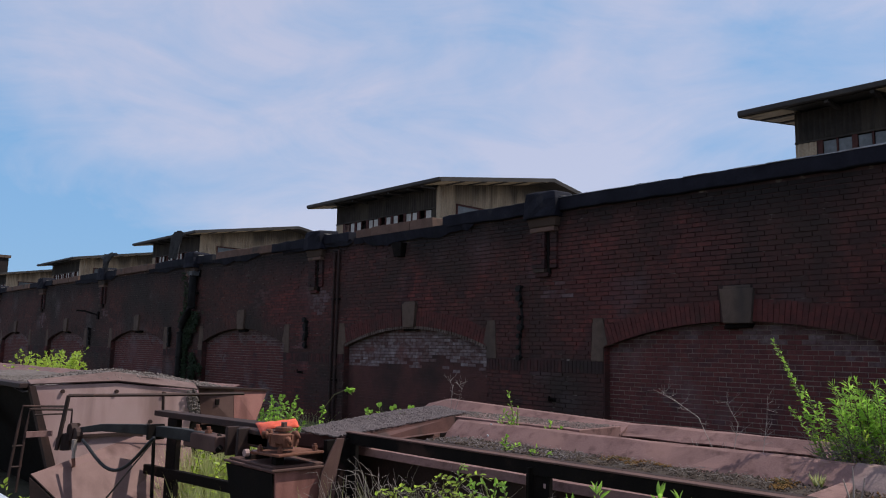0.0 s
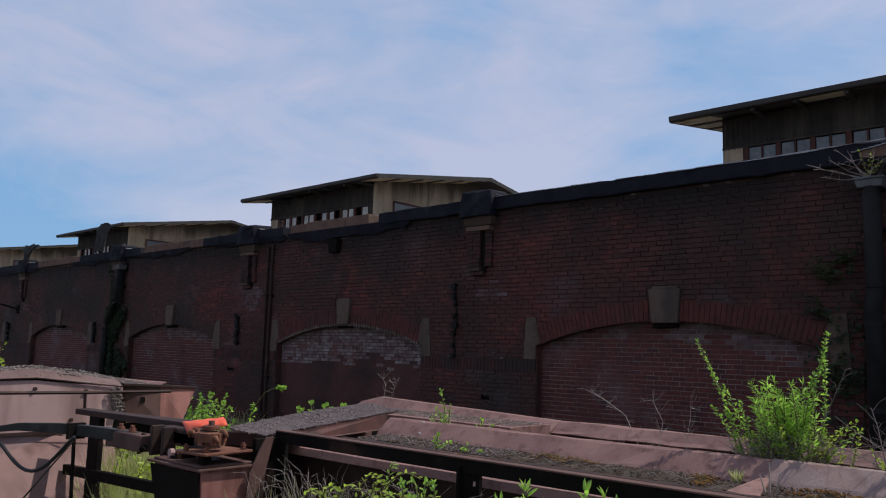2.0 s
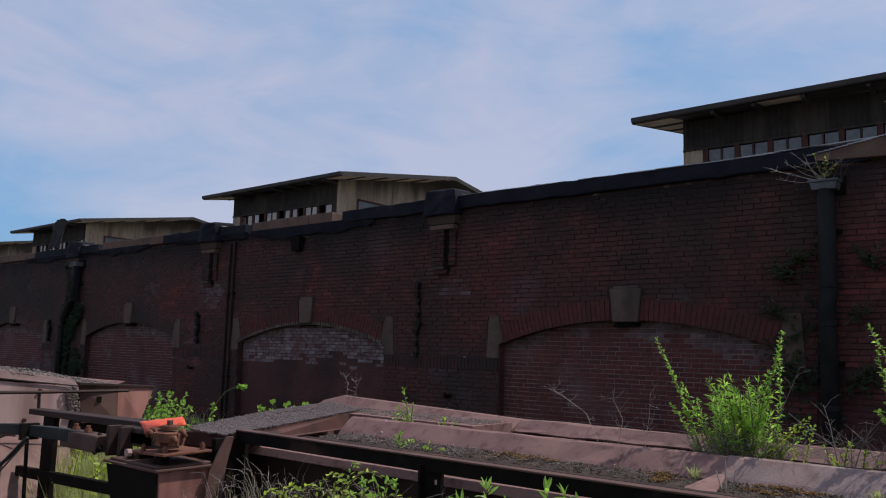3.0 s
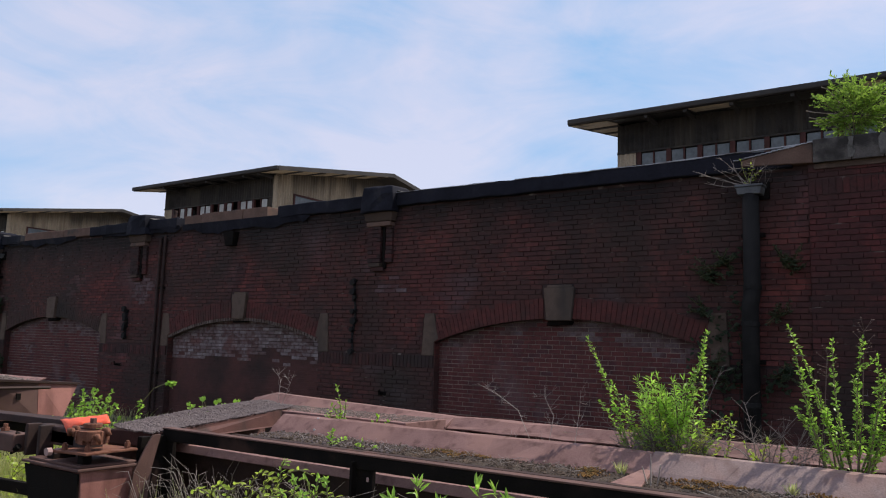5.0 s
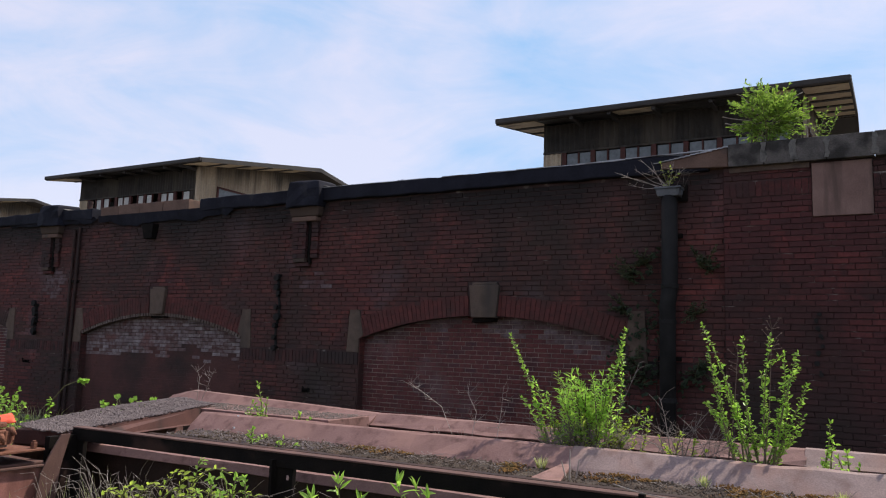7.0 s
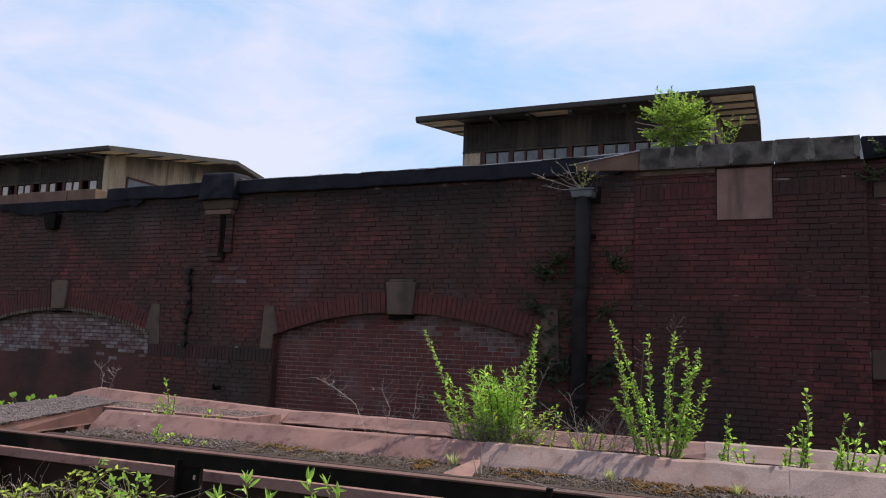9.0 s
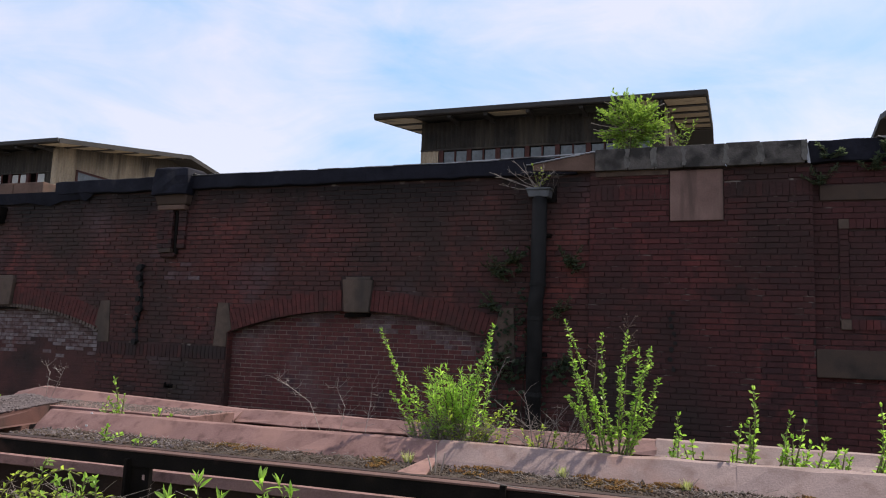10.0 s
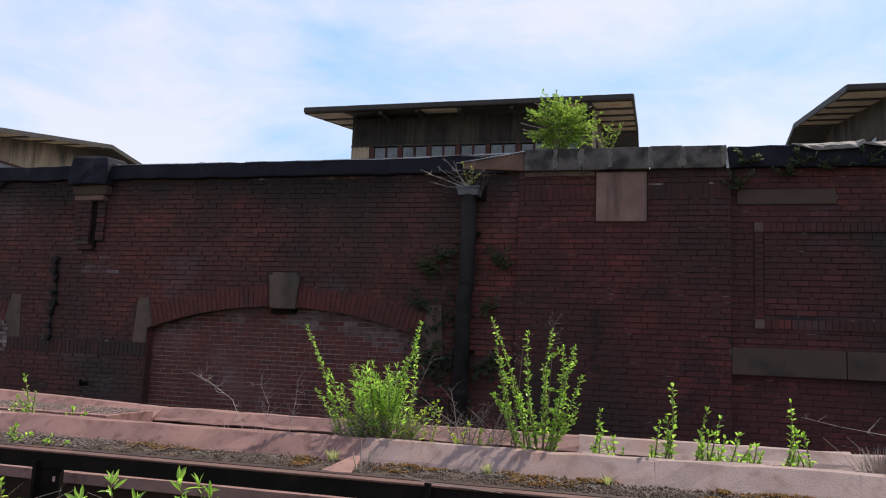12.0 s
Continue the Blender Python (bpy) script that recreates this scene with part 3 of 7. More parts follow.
def build_wall():
    edges = [WALL_R] + [0.5 * (a + b) for a, b in zip(BAYS, BAYS[1:])] + [WALL_L]
    for i, c in enumerate(BAYS):
        g = Geo().prism(bay_outline(edges[i + 1], edges[i], c), (0, WALL_Y, 0), (0, WALL_Y + 0.5, 0))
        part("mortar_bed", g, M_MORTAR, wall_north)
    # arch rings of bricks on edge
    rng = random.Random(11)
    for c in BAYS:
        g = Geo()
        a_max = math.asin(HALF / ARCH_R)
        n = int(2 * a_max * ARCH_R / 0.074)
        zc = CROWN - ARCH_R
        for i in range(n):
            for lo, hi in ((0.0, RING * 0.62), (RING * 0.63, RING)) if i % 2 else ((0.0, RING * 0.37), (RING * 0.38, RING)):
                a0, a1 = -a_max + 2 * a_max * i / n, -a_max + 2 * a_max * (i + 1) / n
                if abs(0.5 * (a0 + a1)) * ARCH_R < 0.25:
                    continue
                d = 0.0035 / ARCH_R
                yb = WALL_Y - 0.014 + rng.uniform(-0.003, 0.003)
                vs = []
                for y in (WALL_Y + 0.02, yb):
                    for a, r in ((a0 + d, ARCH_R + lo), (a1 - d, ARCH_R + lo), (a1 - d, ARCH_R + hi), (a0 + d, ARCH_R + hi)):
                        vs.append((c + r * math.sin(a), y, zc + r * math.cos(a)))
                g.add(vs, [(4, 5, 6, 7), (0, 1, 5, 4), (1, 2, 6, 5), (2, 3, 7, 6), (3, 0, 4, 7)])
        part("arch_ring", g, M_ARCH if c > -15 else M_FARBRICK, wall_north, "arch of bricks set on edge")
    # keystones, imposts and soldier bands
    for i, c in enumerate(BAYS):
        mid, kw = c + 0.04, 1.0 if i == 0 else 0.82
        lo, hi, cap = 0.195 * kw, 0.245 * kw, 0.20 * kw
        k = Geo().hexa([(mid - lo, WALL_Y - 0.07, 1.77), (mid + lo, WALL_Y - 0.07, 1.77), (mid + lo, WALL_Y + 0.05, 1.77), (mid - lo, WALL_Y + 0.05, 1.77)],
                       [(mid - hi, WALL_Y - 0.07, 2.25), (mid + hi, WALL_Y - 0.07, 2.25), (mid + hi, WALL_Y + 0.05, 2.25), (mid - hi, WALL_Y + 0.05, 2.25)])
        k.box(mid - cap, mid + cap, WALL_Y - 0.05, WALL_Y + 0.05, 2.245, 2.29)
        part("keystone", k, M_STONE, wall_north, "sooty carved sandstone keystone", bevel=0.012)
        for s in (-1, 1):
            xi, xo = c + s * (HALF - 0.02), c + s * (HALF + 0.24)
            prof = [(xo, 0, 1.2), (xi + s * 0.02, 0, 1.2), (xi + s * 0.02, 0, 1.42), (xi - s * 0.06, 0, 1.47), (xi + s * 0.03, 0, 1.88), (xo - s * 0.04, 0, 1.88)]
            part("impost_stone", Geo().prism(prof if s < 0 else prof[::-1], (0, WALL_Y - 0.02, 0), (0, WALL_Y + 0.06, 0)), M_STONE, wall_north, "leaning sandstone impost block", bevel=0.008)
        g = Geo()
        x = c + HALF + 0.01
        stop = min(c + 7.0 - HALF - 0.0, WALL_R)
        if i:
            stop = BAYS[i - 1] - HALF - 0.01
        while x < stop - 0.03:
            g.box(x + 0.004, min(x + 0.070, stop), WALL_Y - 0.022 + rng.uniform(-0.003, 0.003), WALL_Y + 0.03, 1.005, 1.195)
            x += 0.074
        part("soldier_band", g, M_BANDBRICK, wall_north, "dark band of upright bricks")


build_wall()


# brick infill of the arches
def build_infill(c, index, white):
    holder = tagged(new("wall_infill_%d" % index), "bricked-up arch with pale mortar joints" if not white else "bricked-up arch with whitewashed upper bricks", "wall", kind="structure")
    y = WALL_Y + 0.14
    pts = [(c - HALF, 0, GROUND), (c + HALF, 0, GROUND), (c + HALF, 0, SPRING)] + [(c - HALF * (i / 10 - 1), 0, arch_z(HALF * (i / 10 - 1))) for i in range(1, 20)] + [(c - HALF, 0, SPRING)]
    part("mortar_bed", Geo().prism(pts, (0, y, 0), (0, y + 0.2, 0)), M_LIGHTMORTAR if not white else M_REDWASH, holder)
    rng = random.Random(20 + index)
    for side in (-1, 1):
        g, z, k = Geo(), GROUND, 0
        while z < SPRING - 0.03:
            xa, xb = sorted((c + side * HALF, c + side * (HALF - 0.010 - rng.uniform(0, 0.003))))
            cut = WALL_Y + (0.095 if k % 2 else 0.045)
            g.box(xa, xb, WALL_Y + 0.002, cut - 0.004, z + 0.004, z + COURSE - 0.004)
            g.box(xa, xb, cut + 0.004, y - 0.002, z + 0.004, z + COURSE - 0.004)
            z, k = z + COURSE, k + 1
        tagged(part("reveal_brickwork", g, M_BRICK, holder, "brick side of the old opening"), kind="stuff")
    # Solid black block paints the dark of the gap under the keystone.
    part("hollow", Geo().hexa([(c - 0.20, WALL_Y + 0.02, 1.70), (c + 0.17, WALL_Y + 0.02, 1.715), (c + 0.17, y + 0.01, 1.715), (c - 0.20, y + 0.01, 1.70)],
                              [(c - 0.17, WALL_Y + 0.02, 1.768), (c + 0.20, WALL_Y + 0.02, 1.768), (c + 0.20, y + 0.01, 1.768), (c - 0.17, y + 0.01, 1.768)]), M_IRON, holder, "black block painting the dark gap under the keystone", bevel=0.01)
    if white:
        g, a_max = Geo(), math.asin(HALF / ARCH_R)
        n = int(2 * a_max * ARCH_R / 0.074)
        for i in range(n):
            a0, a1 = -a_max + 2 * a_max * (i + 0.14) / n, -a_max + 2 * a_max * (i + 0.86) / n
            yb = WALL_Y - 0.006 + rng.uniform(-0.004, 0.004)
            ring = [(r * math.sin(a), r * math.cos(a)) for a, r in ((a0, ARCH_R - 0.060), (a1, ARCH_R - 0.060), (a1, ARCH_R - 0.003), (a0, ARCH_R - 0.003))]
            g.prism([(c + px, 0, CROWN - ARCH_R + pz) for px, pz in ring], (0, yb, 0), (0, y, 0))
        part("arch_edge", g, M_PALEEDGE, holder, "row of pale brick ends under the arch")

    def gaps(z):
        if z - 0.03 < SPRING:
            return []
        reach = ARCH_R ** 2 - (z - 0.03 - (CROWN - ARCH_R)) ** 2
        h = math.sqrt(reach) if reach > 0 else 0.0
        return [(c - HALF - 1, c - h), (c + h, c + HALF + 1)]

    rows = courses(c - HALF + 0.005, c + HALF - 0.005, GROUND, CROWN + 0.05, 0.0655, 0.196, gaps, rng)
    if white:
        up = [r for r in rows if r[2] > 0.98 + 0.22 * noise.noise((r[0] * 1.3, 5.0, 0)) + rng.uniform(-0.14, 0.14)]
        low = [r for r in rows if r not in set(up)]
        lay_bricks(up, y, 0.0655, 0.009, 0.008, holder, M_WHITEBRICK, rng, lambda x, z: z > 1.0, 0.196, perp=0.85)
        lay_bricks(low, y, 0.0655, 0.005, 0.003, holder, M_REDWASH, rng, lambda x, z: False, 0.196)
    else:
        near = (lambda x, z: z > 0.2) if index < 3 else (lambda x, z: False)
        def bloomed(r):
            dx = 0.5 * (r[0] + r[1]) - c
            patch = noise.noise((dx * 1.1 + 9 * index, r[2] * 1.6, 2.0)) + rng.uniform(-0.12, 0.12)
            return arch_z(dx) - r[2] + rng.uniform(-0.09, 0.09) < 0.19 + 0.20 * noise.noise((dx * 2.1, 3.0 * index, 0)) + (0.10 if dx > 0 else -0.06) or (index > 2 and patch > 0.22)

        pale = [r for r in rows if bloomed(r)]
        rows = [r for r in rows if r not in set(pale)]
        lay_bricks(pale, y, 0.0655, 0.009, 0.007, holder, M_BLOOMBRICK, rng, lambda x, z: False, 0.196, perp=0.85)
        lay_bricks(rows, y, 0.0655, 0.009, 0.007, holder, M_INFILL, rng, near, 0.196, perp=0.85)
    return holder


# coping, tar and caps along the wall
def build_coping():
    rng = random.Random(31)
    cop = tagged(new("wall_coping"), "broken stone coping partly sealed with black tar", "coping", kind="structure")
    x = WALL_L
    tar_spans = [(-10.05, -0.95), (-16.4, -13.1), (-23.6, -19.6), (-30.5, -26.9), (-37.0, -33.8), (-46, -41), (-54, -50)]
    while x < WALL_R - 0.3:
        w = rng.uniform(0.55, 0.8)
        x1 = min(x + w, WALL_R - 0.02)
        tarred = any(a <= 0.5 * (x + x1) <= b for a, b in tar_spans)
        dz = rng.uniform(-0.015, 0.02)
        if not tarred:
            g = Geo().box(x + 0.005, x1 - 0.005, WALL_Y - 0.09 + rng.uniform(-0.01, 0.01), WALL_Y + 0.6, TOP - 0.005, TOP + 0.2 + dz)
            part("coping_stone", g, M_BROWNCOPING, cop, "brown weathered coping stone", bevel=0.012)
        x = x1
    for a, b in tar_spans:
        part("tar_sheet", wavy_box(a, b, WALL_Y - 0.10, WALL_Y + 0.6, TOP - 0.03, TOP + 0.20, rng, 0.22, 0.012), M_TAR, cop, "black tarred coping", bevel=0.02)
    g = Geo()
    x = -7.25
    while x < -2.4:
        x2 = x + rng.uniform(0.12, 0.4)
        dz = rng.uniform(-0.006, 0.006)
        if rng.random() < 0.75:
            g.box(x, x2, WALL_Y - 0.112, WALL_Y - 0.085, TOP + 0.186 + dz * 0.6, TOP + 0.196 + dz * 0.6)
        x = x2
    part("flashing_edge", g, M_EDGEMETAL, cop, "worn grey flashing edge")
    # ragged tar sheets hanging over the brick
    for a, b, low in ((-12.9, -9.2, 0.30), (-15.9, -13.0, 0.16), (-20.2, -17.0, 0.20), (-24.0, -21.5, 0.18), (-31, -27, 0.2)):
        g = Geo()
        n = int((b - a) / 0.16)
        top, bot = [], []
        for i in range(n + 1):
            px = a + (b - a) * i / n
            sag = low * (0.55 + 0.45 * noise.noise((px * 1.3, low, 0))) + rng.uniform(-0.025, 0.025)
            if i == n:
                sag = 0.04
            top.append((px, WALL_Y - 0.10, TOP + 0.02))
            bot.append((px, WALL_Y - 0.055 + rng.uniform(-0.02, 0.01), TOP - max(0.04, sag)))
        vs = top + bot
        g.add(vs, [(i, i + n + 1, i + n + 2, i + 1) for i in range(n)])
        ob = part("tar_flap", g, M_TAR, cop, "ragged hanging tar sheet")
        md = ob.modifiers.new("thick", "SOLIDIFY")
        md.thickness = 0.008


build_coping()


def build_pilaster(x, index):
    """A tarred hood on a stone block, over a short corbelled brick shaft with a groove and a pipe."""
    rng = random.Random(300 + index)
    top = thing("pilaster_cap", "tar-topped corbelled sandstone cap on the wall", "wall cap", "caps along the wall")
    y = WALL_Y
    hood = Geo()
    ring = [(-0.36, -0.21), (-0.12, -0.24), (0.12, -0.23), (0.34, -0.20), (0.37, 0.3), (-0.38, 0.3)]
    loops = []
    for z, k, wob in ((3.60, 1.0, 0.02), (3.74, 0.97, 0.03), (3.90, 0.95, 0.03), (4.02, 0.90, 0.02), (4.06, 0.72, 0.02)):
        loops.append([(x + px * k + rng.uniform(-wob, wob), y + (py * k if py < 0 else py) + rng.uniform(-wob, wob) * 0.6, z + rng.uniform(-wob, wob)) for px, py in ring])
    n = len(ring)
    hood.add([p for lp in loops for p in lp], [(i * n + k, i * n + (k + 1) % n, (i + 1) * n + (k + 1) % n, (i + 1) * n + k) for i in range(len(loops) - 1) for k in range(n)] + [tuple(range((len(loops) - 1) * n, len(loops) * n)), tuple(range(n - 1, -1, -1))])
    part("tar_hood", hood, M_TAR, top, "lumpy black tar hood", bevel=0.02)
    part("torn_sheet", Geo().hexa([(x + 0.02, y - 0.10, 4.02), (x + 0.40, y - 0.06, 3.93), (x + 0.44, y + 0.22, 3.94), (x + 0.02, y + 0.25, 4.04)],
                                  [(x + 0.02, y - 0.10, 4.035), (x + 0.40, y - 0.06, 3.945), (x + 0.44, y + 0.22, 3.96), (x + 0.02, y + 0.25, 4.065)]), M_FLASHING, top, "torn grey sheet on the hood", bevel=0.004)
    part("stone_block", Geo().hexa([(x - 0.29, y - 0.13, 3.44), (x + 0.29, y - 0.13, 3.44), (x + 0.29, y + 0.1, 3.44), (x - 0.29, y + 0.1, 3.44)],
                                   [(x - 0.33, y - 0.16, 3.615), (x + 0.32, y - 0.16, 3.615), (x + 0.32, y + 0.1, 3.615), (x - 0.33, y + 0.1, 3.615)]), M_SILL, top, "mossy dark stone block", bevel=0.02)
    if index in (2, 3):
        g, cols = Geo(), 9
        vs = []
        for k in range(cols):
            u = k / (cols - 1) * 2 - 1
            for zz, half, out in ((3.95, 0.30, 0.17), (4.2, 0.32, 0.14), (4.5, 0.36, 0.10), (4.82, 0.45, 0.06)) if index == 2 else ((3.98, 0.22, 0.17), (4.2, 0.24, 0.14), (4.40, 0.45, 0.10), (4.58, 0.85, 0.06)):
                vs.append((x + (-1.2 if index == 2 else 0.3) + half * u + rng.uniform(-0.02, 0.02), y - out + 0.05 * (k % 2), zz - (0.10 * u * u if zz > 4.5 else 0) + rng.uniform(-0.03, 0.03)))
        g.add(vs, [(k * 4 + j, k * 4 + 4 + j, k * 4 + 5 + j, k * 4 + 1 + j) for k in range(cols - 1) for j in range(3)])
        part("draped_sheet", g, M_GREYBAR, top, "creased grey sheet standing on the cap").modifiers.new("thick", "SOLIDIFY").thickness = 0.015
    # Lighter brown puts the ledge's sunlit look into its colour.
    part("ledge_stone", Geo().box(x - 0.27, x + 0.26, y - 0.13, y + 0.05, 3.355, 3.436), M_BROWNCOPING, top, "stone ledge in lighter brown for sun on it", bevel=0.015)
    z, k = 2.735, 0
    while z < 3.34:
        joints = (x - 0.24, x - 0.02 if k % 2 else x - 0.12, x + 0.045)
        for a0, b0 in zip(joints, joints[1:]):
            part("brick", Geo().box(a0 + 0.004, b0 - 0.004, y - 0.11 + rng.uniform(-0.006, 0.006), y, z + 0.004, min(3.352, z + COURSE - 0.004)), M_BLOOMBRICK if rng.random() < 0.10 else M_BANDBRICK, top)
        part("brick", Geo().box(x + 0.12, x + 0.26, y - 0.06 + rng.uniform(-0.012, 0.006), y, z + 0.004, min(3.352, z + COURSE - 0.004)), M_BANDBRICK, top)
        z, k = z + COURSE, k + 1
    for i, (a0, b0, z0) in enumerate(((-0.20, 0.04, 2.665), (-0.16, 0.10, 2.595))):
        part("foot_brick", Geo().box(x + a0, x + b0, y - 0.12 + 0.03 * i, y, z0, z0 + 0.062), M_SILL if i == 0 else M_BANDBRICK, top, bevel=0.006)
    part("conduit", Geo().tube([(x + 0.085, y - 0.05, 3.36), (x + 0.085, y - 0.05, 2.85), (x + 0.10, y - 0.04, 2.64)], 0.032), M_IRON, top, "black pipe in the groove")
    return top


CAPS = (-7.51, -14.39, -20.9, -28.05, -35.1, -42.2, -49.4)
for i_cap, x_cap in enumerate(CAPS):
    build_pilaster(x_cap, i_cap)


def build_pier():
    rng = random.Random(41)
    pier = tagged(new("wall_pier"), "brick pier with a blank sandstone tablet under its coping", "pier", kind="structure")
    y = WALL_Y - 0.06
    part("mortar_bed", Geo().box(-0.775, 1.9, y, y + 0.6, GROUND, 3.70), M_MORTAR, pier)
    part("tablet", Geo().box(0.245, 0.885, y - 0.035, y + 0.05, 3.018, 3.668), M_PLAQUE, pier, "blank brown sandstone tablet", bevel=0.006)

    def gaps(z):
        if 3.03 < z < 3.69:
            return [(-2, 3)] if 3.30 < z < 3.50 else [(0.24, 0.89)]
        return []

    rows = courses(-0.775, 1.9, GROUND, 3.70, COURSE, BRICK, gaps, rng)
    lay_bricks(rows, y, COURSE, 0.008, 0.010, pier, M_SOOTBRICK, rng, lambda x, z: z > 0.9, BRICK)
    for a, b in ((-0.77, 0.24), (0.89, 1.895)):
        g, x = Geo(), a
        while x < b - 0.03:
            g.box(x + 0.004, min(x + 0.071, b), y - 0.012 + rng.uniform(-0.003, 0.003), y + 0.02, 3.31, 3.495)
            x += 0.075
        part("soldier_course", g, M_SOOTBRICK, pier, "row of upright bricks")
    cop = tagged(new("pier_coping"), "mottled grey stone coping blocks on the pier", "coping", kind="structure")
    x = -0.70
    for w in (0.42, 0.34, 0.36, 0.50, 0.40, 0.50):
        part("coping_stone", Geo().box(x, x + w - 0.006, y - 0.10 + rng.uniform(-0.006, 0.006), WALL_Y + 0.6, 3.690, 3.98 + rng.uniform(-0.006, 0.006)), M_COPING, cop, bevel=0.008)
        jw = rng.uniform(0.03, 0.06)
        edge_l = [(x + w - jw * rng.uniform(0.5, 1.4), 0, 3.715 + 0.05 * k) for k in range(6)]
        edge_r = [(x + w + jw * rng.uniform(0.3, 1.2), 0, 3.715 + 0.05 * k) for k in range(5, -1, -1)]
        part("joint", Geo().prism(edge_l + edge_r, (0, y - 0.109, 0), (0, y - 0.06, 0)), M_JOINT, cop, "pale smeared mortar joint")
        x += w
    part("flashing_strip", Geo().box(-0.70, 0.22, y - 0.03, y + 0.02, 3.625, 3.69), M_STONE, cop, "grey mortar strip")
    part("coping_ramp", Geo().hexa([(-1.55, WALL_Y - 0.12, 3.74), (-0.705, WALL_Y - 0.12, 3.70), (-0.705, WALL_Y + 0.6, 3.70), (-1.55, WALL_Y + 0.6, 3.74)],
                                   [(-1.55, WALL_Y - 0.12, 3.82), (-0.705, WALL_Y - 0.12, 3.965), (-0.705, WALL_Y + 0.6, 3.965), (-1.55, WALL_Y + 0.6, 3.93)]), M_BROWNCOPING, cop, "slanting brown coping stone", bevel=0.012)
    g = Geo()
    for k in range(14):
        t0 = k / 14
        g.box(-1.64 + 0.94 * t0, -1.64 + 0.94 * (t0 + 1 / 14), WALL_Y - 0.135, WALL_Y - 0.10, 3.818 + 0.145 * t0 + rng.uniform(-0.004, 0.004), 3.832 + 0.145 * t0)
        g.box(-2.7 + 1.9 * t0, -2.7 + 1.9 * (t0 + 1 / 14), WALL_Y - 0.115, WALL_Y - 0.07, 3.908 + 0.035 * t0 + rng.uniform(-0.005, 0.005), 3.921 + 0.035 * t0)
    part("flashing_edge", g, M_EDGEMETAL, cop, "bent grey flashing edge")


def build_east():
    rng = random.Random(51)
    east = tagged(new("wall_east"), "recessed brick wall with a framed panel and a stone sill band", "wall", kind="structure")
    y = WALL_Y + 0.02
    x1 = 14.0
    part("mortar_bed", Geo().box(1.9, x1, y, y + 0.5, GROUND, 3.74), M_MORTAR, east)

    def gaps(z):
        out = []
        if 1.13 < z < 1.47:
            out.append((1.0, x1 + 1))
        if 3.24 < z < 3.43:
            out.append((1.98, 3.12))
        if 1.70 < z < 1.84 or 2.89 < z < 3.02:
            out.append((2.17, x1 + 1))
        if 1.70 < z < 3.02:
            out.append((2.17, 2.28))
        return out

    rows = courses(1.9, x1, GROUND, 3.74, COURSE, BRICK, gaps, rng)
    lay_bricks(rows, y, COURSE, 0.008, 0.010, east, M_SOOTBRICK, rng, lambda x, z: x < 4.2 and z > 0.5, BRICK)
    x = 1.9
    while x < x1:
        part("sill_stone", Geo().box(x + 0.003, min(x + 1.27, x1), y - 0.10, y + 0.1, 1.135, 1.465), M_SILL, east, "smooth grey stone band", bevel=0.01)
        x += 1.275
    part("lintel_stone", Geo().box(1.98, 3.11, y - 0.03, y + 0.05, 3.245, 3.43), M_SILL, east, "brown stone strip", bevel=0.006)
    g = Geo()
    for zc in (1.705, 2.90):
        x = 2.29
        while x < x1 - 0.1:
            g.box(x, x + 0.07, y - 0.028 + rng.uniform(-0.003, 0.003), y + 0.02, zc, zc + 0.115)
            x += 0.075
    for k in range(16):
        g.box(2.18, 2.275, y - 0.028 + rng.uniform(-0.003, 0.003), y + 0.02, 1.83 + k * 0.067, 1.89 + k * 0.067)
    part("panel_frame", g, M_SOOTBRICK, east, "raised brick frame of a panel")
    for zc in (1.70, 2.895):
        part("corner_stone", Geo().box(2.175, 2.285, y - 0.04, y + 0.02, zc, zc + 0.12), M_STONE, east, "small square corner stone", bevel=0.006)
    cop = tagged(new("east_coping"), "black tarred coping with torn flashing", "coping", kind="structure")
    part("tar_sheet", wavy_box(1.86, x1, y - 0.10, y + 0.6, 3.70, 3.97, rng, 0.25, 0.015), M_TAR, cop, bevel=0.02)
    # torn sheets curling over the front of the tar
    for a, b, drop, lift in ((2.60, 3.42, 0.10, 0.03), (3.36, 4.5, 0.12, 0.07), (4.4, 5.4, 0.08, 0.04)):
        g, rim = Geo(), Geo()
        n = 9
        rows = []
        for i in range(n + 1):
            px, u = a + (b - a) * i / n, i / n
            fall = drop * min(1.0, u / 0.35) * min(1.0, (1 - u) / 0.12 + 0.2) + rng.uniform(-0.008, 0.008)
            rows.append([(px, y + 0.22, 3.975 + lift * u), (px, y - 0.04, 3.985 + lift * u + rng.uniform(-0.006, 0.006)), (px, y - 0.135 - 0.02 * (i % 2), 3.985 + lift * u - fall * 0.6), (px, y - 0.15 - 0.012 * (i % 3), 3.98 + lift * u - fall)])
        g.add([p for r in rows for p in r], [(i * 4 + k, i * 4 + 4 + k, i * 4 + 5 + k, i * 4 + 1 + k) for i in range(n) for k in range(3)])
        sheet = part("torn_flashing", g, M_FLASHING, cop, "torn grey flashing sheet")
        sheet.modifiers.new("thick", "SOLIDIFY").thickness = 0.008
        rim.tube([r[3] for r in rows], 0.007, 5)
        part("folded_edge", rim, M_EDGEMETAL, sheet, "pale folded edge of the sheet")
    part("upstand", Geo().hexa([(1.845, y - 0.13, 3.69), (1.88, y - 0.13, 3.69), (1.88, y + 0.1, 3.69), (1.845, y + 0.1, 3.69)], [(1.82, y - 0.13, 3.99), (1.845, y - 0.13, 3.99), (1.845, y + 0.1, 3.99), (1.82, y + 0.1, 3.99)]), M_EDGEMETAL, cop, "pale upturned metal edge")


